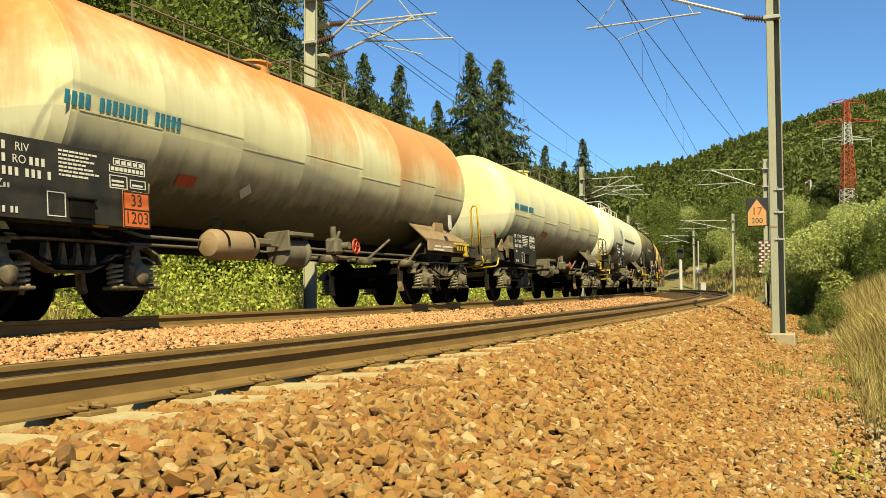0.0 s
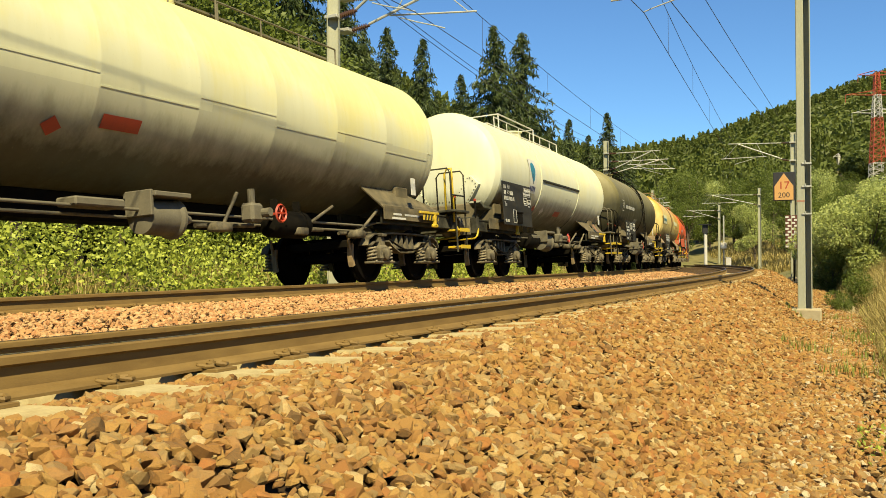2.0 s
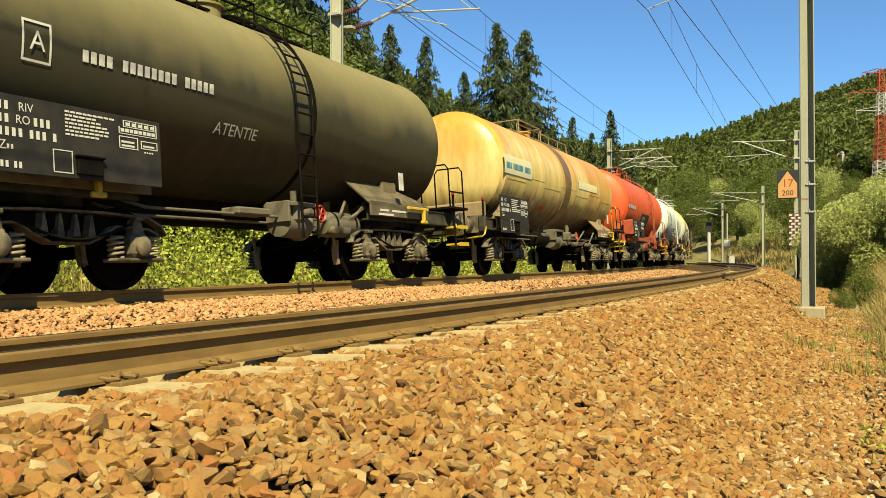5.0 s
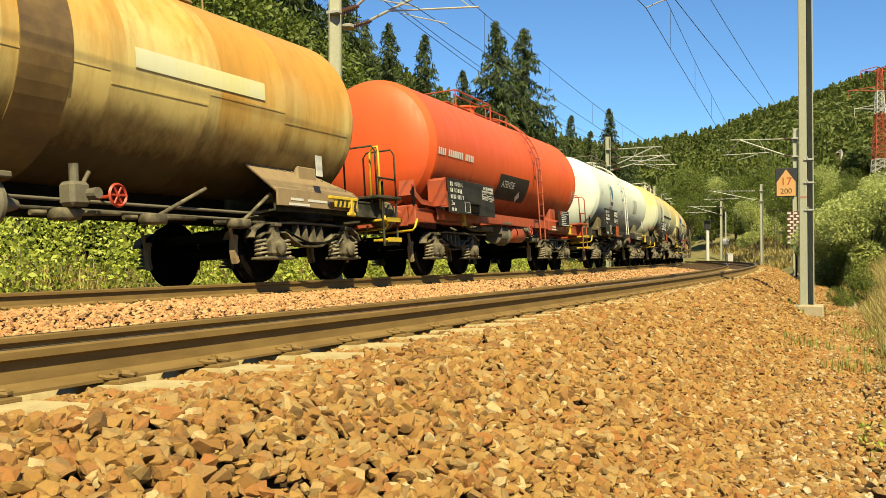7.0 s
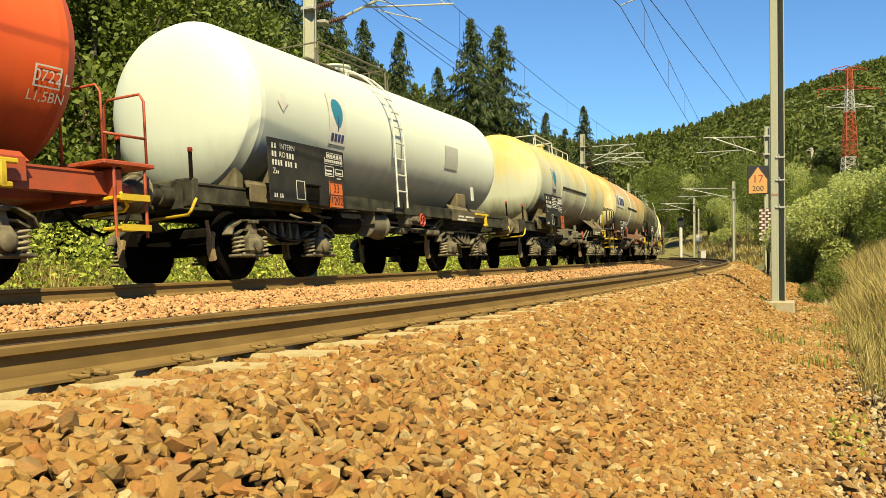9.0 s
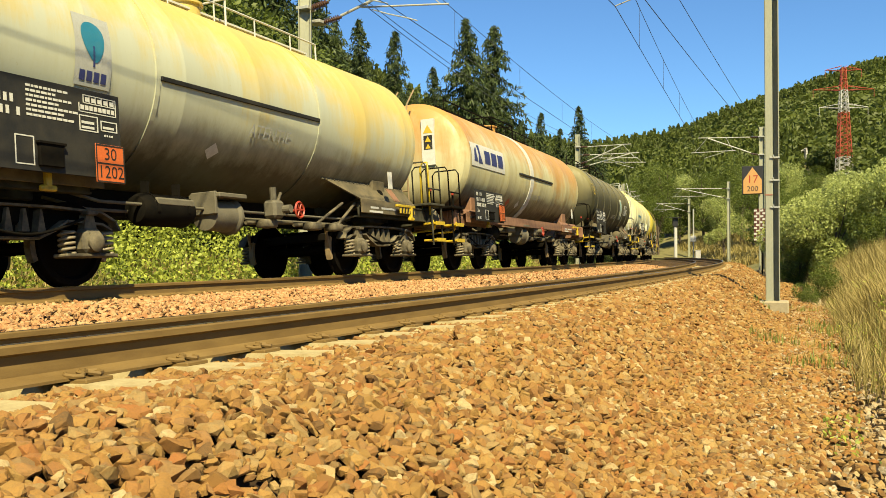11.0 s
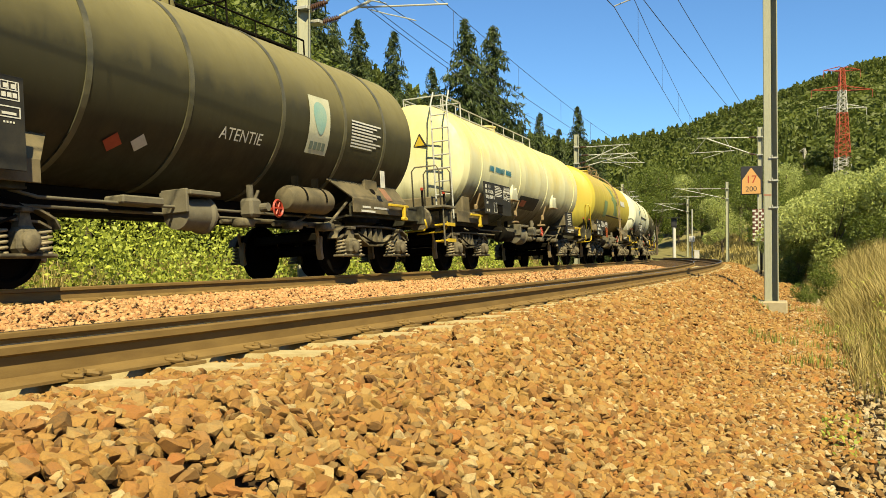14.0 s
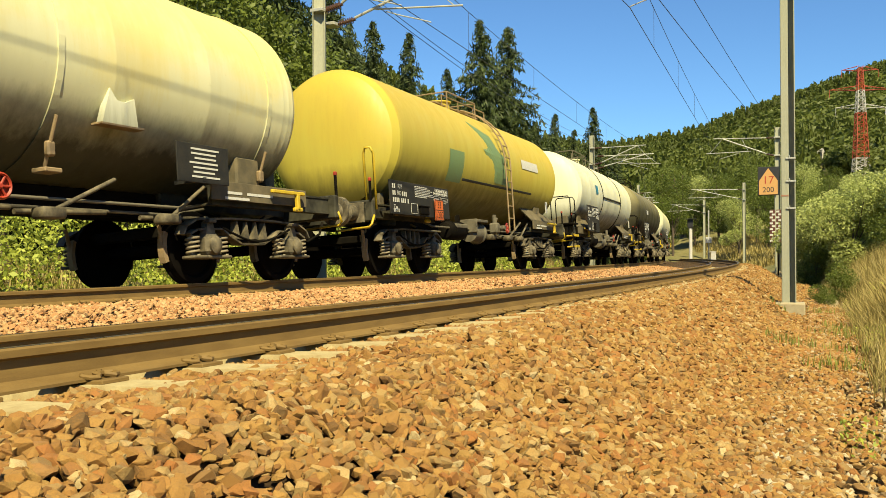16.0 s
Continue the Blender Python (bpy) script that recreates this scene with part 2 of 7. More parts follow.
LEAF = leaf_paint("green_leaves", (0.040, 0.063, 0.009), (0.17, 0.21, 0.035), 0.4, 0.4)
WILLOW = leaf_paint("willow_leaves", (0.16, 0.20, 0.04), (0.56, 0.60, 0.22), 0.9, 0.5)
HERB = leaf_paint("herb_leaves", (0.050, 0.085, 0.011), (0.48, 0.53, 0.09), 0.9, 0.38)
GRASS = leaf_paint("dry_grass", (0.17, 0.14, 0.033), (0.41, 0.32, 0.12), 0.5, 0.3)
GRASS_GREEN = leaf_paint("fresh_grass", (0.11, 0.13, 0.020), (0.24, 0.27, 0.060), 0.8, 0.3)
FOREST = leaf_paint("far_forest_leaves", (0.040, 0.055, 0.012), (0.16, 0.19, 0.037), 0.03, 0.42, 0.22, 0.85)


# ---------------- the line's plan: one circular curve to the left ----------------
RADIUS, SIDE = 381.1, 2.961          # of the near rail; its distance from the eye
TRACK_FAR = -5.431                   # middle of the far track from the near rail
CANT = 3.74                          # degrees; the outer rails lie higher
NEAR_RAILS = ((0.0, 0.0), (-1.507, -0.098))
FAR_RAILS = ((-4.676, 0.015), (-6.183, -0.083))


def along(s, off=0.0):
    """The place s metres along the line, off metres to the right of the near rail, and the heading."""
    a = s / RADIUS
    return -SIDE - RADIUS * (1 - math.cos(a)) + off * math.cos(a), RADIUS * math.sin(a) + off * math.sin(a), a


def at_line(s, off, z, ry=0.0):
    x, y, a = along(s, off)
    return pose(x, y, z, 0, ry, math.degrees(a))


# ---------------- mesh helpers ----------------
def part(name, bm, mat, parent=None, label="", smooth=0.0):
    """One mesh object out of a bmesh; under parent where one is given."""
    me = bpy.data.meshes.new(name)
    if smooth:
        for fc in bm.faces:
            fc.smooth = True
        for e in bm.edges:
            if len(e.link_faces) == 2 and e.calc_face_angle(0) > smooth:
                e.smooth = False
    bm.to_mesh(me)
    bm.free()
    me.materials.append(mat)
    ob = new(name, me)
    if parent is not None:
        ob.parent = parent
    if label:
        ob["label"] = label
    return ob


def raw(name, verts, faces, mat, parent=None, smooth=False):
    """A mesh object from arrays; all faces have the same number of corners."""
    verts, faces = np.asarray(verts, np.float32), np.asarray(faces, np.int32)
    me = bpy.data.meshes.new(name)
    n, k = faces.shape
    me.vertices.add(len(verts)), me.loops.add(n * k), me.polygons.add(n)
    me.vertices.foreach_set("co", verts.ravel())
    me.loops.foreach_set("vertex_index", faces.ravel())
    me.polygons.foreach_set("loop_start", np.arange(0, n * k, k, dtype=np.int32))
    me.polygons.foreach_set("use_smooth", np.full(n, smooth))
    me.update(calc_edges=True)
    me.validate()
    me.materials.append(mat)
    ob = new(name, me)
    if parent is not None:
        ob.parent = parent
    return ob


def B():
    return bmesh.new()


def box(bm, c, s, bev=0.0, m=None):
    r = bmesh.ops.create_cube(bm, size=1.0, matrix=(m or Matrix()) @ Matrix.Translation(c) @ Matrix.Diagonal((*s, 1)))
    if bev:
        es = list({e for v in r["verts"] for e in v.link_edges})
        bmesh.ops.bevel(bm, geom=es, offset=bev, segments=1, affect="EDGES", profile=0.5)
    return bm


def rod(bm, p, q, r, seg=10, r2=None):
    p, q = Vector(p), Vector(q)
    d = q - p
    m = Matrix.Translation((p + q) / 2) @ d.to_track_quat("Z", "Y").to_matrix().to_4x4()
    bmesh.ops.create_cone(bm, cap_ends=True, segments=seg, radius1=r, radius2=r if r2 is None else r2, depth=d.length, matrix=m)
    return bm


def pipe(bm, pts, r, seg=8):
    """A bent tube through the points."""
    pts = [Vector(p) for p in pts]
    rings = []
    up = Vector((0.137, 0.241, 0.961))
    for i, p in enumerate(pts):
        d = (pts[min(i + 1, len(pts) - 1)] - pts[max(i - 1, 0)]).normalized()
        a = d.cross(up).normalized()
        b = a.cross(d)
        rings.append([bm.verts.new(p + (a * math.cos(2 * math.pi * k / seg) + b * math.sin(2 * math.pi * k / seg)) * r) for k in range(seg)])
    for u, v in zip(rings, rings[1:]):
        for k in range(seg):
            bm.faces.new((u[k], u[(k + 1) % seg], v[(k + 1) % seg], v[k]))
    bm.faces.new(rings[0][::-1]), bm.faces.new(rings[-1])
    return bm


def lathe(bm, profile, seg=32, axis="y", centre=(0, 0, 0)):
    """Turns (place along the axis, radius) pairs round the axis; closed at the ends."""
    c = Vector(centre)
    rings = []
    for t, r in profile:
        ring = []
        for k in range(seg):
            a = 2 * math.pi * k / seg
            u, v = r * math.cos(a), r * math.sin(a)
            ring.append(bm.verts.new(c + Vector({"y": (u, t, v), "x": (t, u, v), "z": (u, v, t)}[axis])))
        rings.append(ring)
    for p, q in zip(rings, rings[1:]):
        for k in range(seg):
            bm.faces.new((p[k], p[(k + 1) % seg], q[(k + 1) % seg], q[k]))
    bm.faces.new(rings[0][::-1]), bm.faces.new(rings[-1])
    bmesh.ops.recalc_face_normals(bm, faces=bm.faces)
    return bm


def plate(bm, outline, thick, m=None):
    """A flat plate: outline in local (y, z), extruded along x by thick, centred."""
    m = m or Matrix()
    f = [bm.verts.new(m @ Vector((thick / 2, y, z))) for y, z in outline]
    b = [bm.verts.new(m @ Vector((-thick / 2, y, z))) for y, z in outline]
    n = len(f)
    faces = [bm.faces.new(f), bm.faces.new(b[::-1])]
    faces += [bm.faces.new((f[k], b[k], b[(k + 1) % n], f[(k + 1) % n])) for k in range(n)]
    bmesh.ops.recalc_face_normals(bm, faces=faces)
    return bm


def letters(text, size, mat, name, parent, m, bend=None, depth=0.0):
    """Built-in letters as a mesh: local x runs along the writing, y up; bend maps a point onto a curved wall."""
    cu = bpy.data.curves.new(name, "FONT")
    cu.body, cu.size, cu.align_x, cu.align_y, cu.resolution_u = text, size, "CENTER", "CENTER", 3
    cu.extrude = depth
    ob = bpy.data.objects.new(name, cu)
    scene.collection.objects.link(ob)
    me = bpy.data.meshes.new_from_object(ob.evaluated_get(bpy.context.evaluated_depsgraph_get()))
    bpy.data.objects.remove(ob)
    for v in me.vertices:
        v.co = m @ (Vector(bend(v.co)) if bend else v.co)
    me.materials.clear()
    me.materials.append(mat)
    out = new(name, me)
    out.parent = parent
    return out


# ---------------- track ----------------
def sweep(name, outline, off, z, s0, s1, step, mat, parent=None, tilt=0.0, tops=None):
    """A closed outline (x to the right, z up) swept along the curve."""
    n = int(round((s1 - s0) / step)) + 1
    o = np.array(outline)
    ca, sa = math.cos(radians(tilt)), math.sin(radians(tilt))
    ox, oz = o[:, 0] * ca + o[:, 1] * sa, -o[:, 0] * sa + o[:, 1] * ca
    k = len(o)
    verts = []
    for s in np.linspace(s0, s1, n):
        for u, w in zip(ox, oz):
            x, y, _ = along(s, off + u)
            verts.append((x, y, z + w))
    faces = [(i * k + j, i * k + (j + 1) % k, (i + 1) * k + (j + 1) % k, (i + 1) * k + j) for i in range(n - 1) for j in range(k)]
    return raw(name, verts, faces, mat, parent)


RAIL_OUT = [(-0.075, -0.172), (0.075, -0.172), (0.075, -0.160), (0.030, -0.143), (0.012, -0.130), (0.0085, -0.085), (0.012, -0.050), (0.036, -0.040),
            (0.036, -0.012), (0.030, -0.003), (-0.030, -0.003), (-0.036, -0.012), (-0.036, -0.040), (-0.012, -0.050), (-0.0085, -0.085), (-0.012, -0.130), (-0.030, -0.143), (-0.075, -0.160)]
RUN_OUT = [(-0.027, -0.006), (0.027, -0.006), (0.027, -0.001), (0.020, 0.0), (-0.020, 0.0), (-0.027, -0.001)]

for side, rails in (("near", NEAR_RAILS), ("far", FAR_RAILS)):
    for off, z in rails:
        rail = tagged(sweep("rail", RAIL_OUT, off, z, -170, 260, 1.0, RAIL_SIDE, None, -CANT), "rusty brown steel rail with a polished top", "rail", "rails of the line", "structure")
        strip = sweep("running_surface", RUN_OUT, off, z, -170, 260, 1.0, RAIL_TOP, rail, -CANT)
        strip["label"] = "polished running surface"


def sleeper_mesh(bm):
    # the middle is waisted; ends are broad with sloped shoulders
    for x0, x1, w, z0, z1 in ((-1.30, -0.45, 0.145, -0.16, 0.0), (-0.45, 0.45, 0.11, -0.16, -0.035), (0.45, 1.30, 0.145, -0.16, 0.0)):
        low = [bm.verts.new((x, y, z0)) for x, y in ((x0, -w), (x1, -w), (x1, w), (x0, w))]
        t = w * 0.74
        ex0, ex1 = (x0 + 0.05 if x0 < -1.2 else x0), (x1 - 0.05 if x1 > 1.2 else x1)
        top = [bm.verts.new((x, y, z1 + (-0.02 if abs(x) > 1.2 else 0))) for x, y in ((ex0, -t), (ex1, -t), (ex1, t), (ex0, t))]
        bm.faces.new(top), bm.faces.new(low[::-1])
        for k in range(4):
            bm.faces.new((low[k], low[(k + 1) % 4], top[(k + 1) % 4], top[k]))
    bmesh.ops.recalc_face_normals(bm, faces=bm.faces)


def clip_mesh(bm):
    """A bent spring clip with its bolt on a rib plate beside the rail foot."""
    box(bm, (0.10, 0, -0.008), (0.14, 0.15, 0.02), 0.004)
    for k in (-1, 1):
        pipe(bm, [(0.02, 0.018 * k, 0.020), (0.035, 0.060 * k, 0.022), (0.07, 0.085 * k, 0.020), (0.105, 0.075 * k, 0.014), (0.12, 0.045 * k, 0.012), (0.10, 0.022 * k, 0.018), (0.06, 0.012 * k, 0.026)], 0.011, 6)
    rod(bm, (0.075, 0, 0.0), (0.075, 0, 0.040), 0.012, 8), rod(bm, (0.075, 0, 0.020), (0.075, 0, 0.034), 0.022, 6)


bm = B()
sleeper_mesh(bm)
sleeper_ob = part("sleeper", bm, SLEEPER)
bm = B()
clip_mesh(bm)
clip_ob = part("rail_clip", bm, RAIL_SIDE, sleeper_ob, "rusty bent spring clip")
clip_ob.matrix_basis = pose(0.755, 0, 0.004)
clip_r = clip_ob.copy()
scene.collection.objects.link(clip_r)
clip_r.matrix_basis = pose(0.755, 0, 0.004, 0, 0, 180)
for cl in (-0.752,):
    for turn in (0, 180):
        c2 = clip_ob.copy()
        scene.collection.objects.link(c2)
        c2.matrix_basis = pose(cl, 0, 0.004, 0, 0, turn)
tagged(sleeper_ob, "weathered pale concrete sleeper with rusty rail clips in ballast", "sleeper", "sleepers of the line", "structure")
first = True
for off, z, lo, hi in ((-0.7535, -0.049, -8, 78), (TRACK_FAR, -0.034, -2, 60)):
    for k in range(lo, hi):
        s = 2.718 + 0.606 * k
        m = at_line(s, off, z - 0.174, -CANT)
        if first:
            sleeper_ob.matrix_basis = m
            first = False
        else:
            copy_thing(sleeper_ob, m)

# ballast bed: one profile swept along the curve
PROFILE = [(3.6, -0.98), (3.0, -0.93), (2.0, -0.84), (1.62, -0.57), (1.3, -0.36), (1.0, -0.20), (0.78, -0.152), (0.56, -0.160), (0.40, -0.168), (0.20, -0.176), (0.10, -0.190), (0.02, -0.215), (-0.1, -0.24), (-1.5, -0.33), (-1.9, -0.335), (-2.3, -0.32),
           (-2.8, -0.25), (-3.3, -0.185), (-3.9, -0.135), (-4.5, -0.13), (-6.2, -0.26), (-7.1, -0.30), (-8.6, -0.95), (-9.2, -1.02)]
PROF_X, PROF_Z = np.array([p[0] for p in PROFILE][::-1]), np.array([p[1] for p in PROFILE][::-1])


def bed_height(off):
    return np.interp(off, PROF_X, PROF_Z)


cross = np.concatenate([np.arange(3.6, -2.3, -0.08), np.arange(-2.3, -9.25, -0.2)])
verts, rows_s = [], np.concatenate([np.arange(-150, -6, 3.0), np.arange(-6, 30, 0.12), np.arange(30, 80, 0.6), np.arange(80, 262, 3.0)])
for s in rows_s:
    for off in cross:
        x, y, _ = along(s, off)
        bump = 0.012 * noise.noise(Vector((off * 5, s * 5, 0))) + 0.04 * noise.noise(Vector((off * 1.1, s * 0.9, 3))) * (1 if off > 0.7 else 0.3)
        verts.append((x, y, float(bed_height(off)) - 0.074 + bump))
k = len(cross)
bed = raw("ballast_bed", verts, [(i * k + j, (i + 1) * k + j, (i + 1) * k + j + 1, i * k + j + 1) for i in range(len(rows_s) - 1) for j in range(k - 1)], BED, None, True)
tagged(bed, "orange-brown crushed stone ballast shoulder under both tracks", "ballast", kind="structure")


# ---------------- ground and hills: one sheet to the horizon ----------------
RIDGE = ((-180, 0.10), (-80, 0.30), (-45, 0.30), (-38, 0.27), (-28, 0.19), (-20, 0.14), (-16, 0.122), (-12, 0.130), (-9.7, 0.138), (-6.7, 0.157), (-3, 0.174),
         (0, 0.190), (2.5, 0.200), (8, 0.22), (20, 0.24), (60, 0.2), (180, 0.10))
RIDGE_T, RIDGE_H = np.array([r[0] for r in RIDGE], float), np.array([r[1] for r in RIDGE], float)


def land(x, y):
    """The natural ground's height (arrays)."""
    r, th = np.hypot(x, y), np.degrees(np.arctan2(x, y))
    far = np.interp(th, [-180, -60, -30, -18, -8, 180], [300, 260, 300, 480, 520, 520])
    t = np.clip((r - 105) / (far - 105), 0, 1.25)
    hill = (np.interp(th, RIDGE_T, RIDGE_H) - 0.012) * far * np.minimum(t, 1) ** 1.25 * np.where(t > 1, 1 - (t - 1) * 0.6, 1)
    hill += 5.0 * np.sin(x * 0.021 + 1.3) * np.sin(y * 0.017) * np.clip((t - 0.1) * 2, 0, 1) * (1 - np.clip((t - 0.8) * 5, 0, 1))
    a = np.arctan2(y, x + SIDE + RADIUS)
    lat = np.hypot(x + SIDE + RADIUS, y) - RADIUS
    bank = np.interp(lat, [-60, -25, -14, -10, -9, -6, 3, 3.6, 4.4, 5.5, 8, 14, 40], [1.5, 0.6, -0.2, -0.8, -1.1, -1.35, -1.35, -1.02, -0.78, -0.35, 0.0, 0.1, -0.2])
    return bank + hill


ax = np.concatenate([-np.geomspace(3000, 16, 50), np.arange(-15.5, 15.6, 0.5), np.geomspace(16, 3000, 50)])
ay = np.concatenate([-np.geomspace(3000, 16, 30), np.arange(-15.5, 60.1, 0.75), np.geomspace(61, 3000, 70)])
GX, GY = np.meshgrid(ax, ay)
GZ = land(GX, GY)
for i in range(GX.shape[0]):
    for j in range(GX.shape[1]):
        if abs(GX[i, j]) < 40 and -20 < GY[i, j] < 80:
            GZ[i, j] += 0.06 * noise.noise(Vector((GX[i, j] * 0.8, GY[i, j] * 0.8, 0)))


def ground_paint():
    m, nt, b = material("grassy_earth", 0.95, 0.0, 0.2)
    w = coords(nt)
    n1, n2 = grain(nt, w, 0.35, 5), grain(nt, w, 14.0, 5, 0.7)
    c = steps(nt, n1, [(0.35, (0.11, 0.11, 0.033)), (0.5, (0.17, 0.15, 0.060)), (0.65, (0.080, 0.093, 0.020))])
    c = blend(nt, steps(nt, n2, [(0.4, 0.0), (0.65, 0.6)], False), c, (0.20, 0.16, 0.087))
    put(nt, b.inputs["Base Color"], c)
    relief(nt, b, n2, 0.8, 0.05)
    return m


GROUND = ground_paint()
k = len(ax)
ground = raw("ground", np.stack([GX.ravel(), GY.ravel(), GZ.ravel()], 1), [(i * k + j, i * k + j + 1, (i + 1) * k + j + 1, (i + 1) * k + j) for i in range(len(ay) - 1) for j in range(k - 1)], GROUND, None, True)
tagged(ground, "valley ground of dry grass and earth rising to hills", "ground", kind="structure")


# ---------------- the train: tank wagons ----------------
TO_SIDE = Matrix(((0, 0, 1, 0), (1, 0, 0, 0), (0, 1, 0, 0), (0, 0, 0, 1)))   # writing plane onto the wagon's right side


def make_bogie():
    """Two-axle freight bogie; origin on the rail top below its pivot."""
    bogie = new("bogie")
    bm = B()
    box(bm, (0, 0, 0.74), (2.0, 0.42, 0.22), 0.03), box(bm, (0, 0, 0.90), (0.7, 0.5, 0.12), 0.02)
    for k in (-1, 1):
        box(bm, (0, 1.12 * k, 0.66), (1.9, 0.10, 0.14), 0.02)
        rod(bm, (-0.7, 0.42 * k, 0.42), (0.7, 0.42 * k, 0.42), 0.035, 8)
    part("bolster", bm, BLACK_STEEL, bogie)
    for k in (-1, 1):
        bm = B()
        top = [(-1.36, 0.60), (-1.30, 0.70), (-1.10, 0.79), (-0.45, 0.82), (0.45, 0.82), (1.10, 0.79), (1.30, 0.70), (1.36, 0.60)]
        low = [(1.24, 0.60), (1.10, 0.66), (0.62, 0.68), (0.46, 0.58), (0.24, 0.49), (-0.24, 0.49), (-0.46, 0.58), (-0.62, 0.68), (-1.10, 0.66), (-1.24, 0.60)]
        # web near black: the frame's shaded depth is put into its colour
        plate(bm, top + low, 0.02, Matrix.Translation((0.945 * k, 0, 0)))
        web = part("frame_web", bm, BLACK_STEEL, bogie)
        bm = B()
        for chain in (top, low):                 # flanges along the web's edges
            for (y0, z0), (y1, z1) in zip(chain, chain[1:]):
                ln, an = math.hypot(y1 - y0, z1 - z0), math.atan2(z1 - z0, y1 - y0)
                box(bm, (0, 0, 0), (0.15, ln + 0.012, 0.024), 0, Matrix.Translation((1.0 * k, (y0 + y1) / 2, (z0 + z1) / 2)) @ Matrix.Rotation(an, 4, "X"))
        for yy in (-0.3, -0.1, 0.1, 0.3):
            plate(bm, [(yy - 0.05, 0.56), (yy + 0.05, 0.56), (yy + 0.012, 0.79), (yy - 0.012, 0.79)], 0.10, Matrix.Translation((1.0 * k, 0, 0)))
        part("side_frame", bm, BOGIE_STEEL, bogie)
        for e in (-1, 1):
            bm = B()                             # axlebox with wings, cap and bolts
            box(bm, (1.06 * k, 0.9 * e, 0.47), (0.20, 0.27, 0.27), 0.05)
            box(bm, (1.03 * k, 0.9 * e, 0.315), (0.20, 0.74, 0.04), 0.012)
            plate(bm, [(0.9 * e - 0.09, 0.60), (0.9 * e + 0.09, 0.60), (0.9 * e + 0.05, 0.76), (0.9 * e - 0.05, 0.76)], 0.10, Matrix.Translation((1.05 * k, 0, 0)))
            box(bm, (1.09 * k, 0.9 * e, 0.77), (0.12, 0.14, 0.05), 0.01)
            lathe(bm, [(1.16, 0.11), (1.185, 0.11), (1.20, 0.085), (1.215, 0.04)] if k > 0 else [(-1.16, 0.11), (-1.185, 0.11), (-1.20, 0.085), (-1.215, 0.04)], 16, "x", (0, 0.9 * e, 0.46))
            part("axlebox", bm, BOGIE_STEEL, bogie, smooth=0.6)
            for w in (-0.27, 0.27):
                bm = B()
                turns, n = 4.5, 46
                pipe(bm, [(1.03 * k + 0.078 * math.cos(2 * math.pi * turns * i / n), 0.9 * e + w + 0.078 * math.sin(2 * math.pi * turns * i / n), 0.335 + 0.25 * i / n) for i in range(n + 1)], 0.017, 6)
                part("spring", bm, SPRING, bogie, "dusty coil spring", 0.8)
            for w in (-1, 1):                    # brake block on its hanger
                bm = B()
                a0 = math.pi / 2 + w * 1.2
                arc = [(0.9 * e + 0.475 * math.cos(a0 + d), 0.46 + 0.475 * math.sin(a0 + d)) for d in np.linspace(0, w * 0.75, 6)]
                arc += [(0.9 * e + 0.54 * math.cos(a0 + d), 0.46 + 0.54 * math.sin(a0 + d)) for d in np.linspace(w * 0.75, 0, 6)]
                plate(bm, arc, 0.09, Matrix.Translation((0.76 * k, 0, 0)))
                rod(bm, (0.77 * k, 0.9 * e - w * 0.50, 0.44), (0.77 * k, 0.9 * e - w * 0.58, 0.80), 0.026, 6)
                part("brake_block", bm, TAN_STEEL if e * w < 0 else BOGIE_STEEL, bogie)
    # a hose looping along the outside
    bm = B()
    pipe(bm, [(1.15, -0.75 + 1.5 * i / 14, 0.70 - 0.18 * math.sin(math.pi * i / 14)) for i in range(15)], 0.016, 6)
    part("brake_pipe", bm, BLACK_STEEL, bogie, smooth=0.8)
    for e in (-1, 1):
        bm = B()
        rod(bm, (-1.08, 0, 0), (1.08, 0, 0), 0.075, 12)
        for k in (-1, 1):
            prof = [(0.690, 0.30), (0.690, 0.485), (0.705, 0.492), (0.722, 0.485), (0.730, 0.464), (0.820, 0.457), (0.825, 0.44), (0.820, 0.39), (0.775, 0.36), (0.765, 0.16), (0.82, 0.12), (0.82, 0.09)]
            lathe(bm, [(t * k, r) for t, r in prof], 40, "x")
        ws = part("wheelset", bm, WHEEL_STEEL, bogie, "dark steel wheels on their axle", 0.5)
        ws.location = (0, 0.9 * e, 0.46)
    return bogie


BOGIE = make_bogie()


def tank_profile(y0, y1, r, seams, dish=0.40):
    n = 16
    head = []
    for i in range(1, n + 1):
        q = i / n
        head.append((y0 + dish * (1 - (1 - q ** 2.6) ** (1 / 2.0)), r * q))
    body = []
    for s in sorted(seams):
        if y0 + dish + 0.06 < s < y1 - dish - 0.06:
            body += [(s - 0.022, r), (s - 0.010, r + 0.0018), (s + 0.010, r + 0.0018), (s + 0.022, r)]
    tail = [(y0 + y1 - y, rr) for y, rr in reversed(head)]
    return [(y0, 0.02)] + head + body + tail + [(y1, 0.02)]


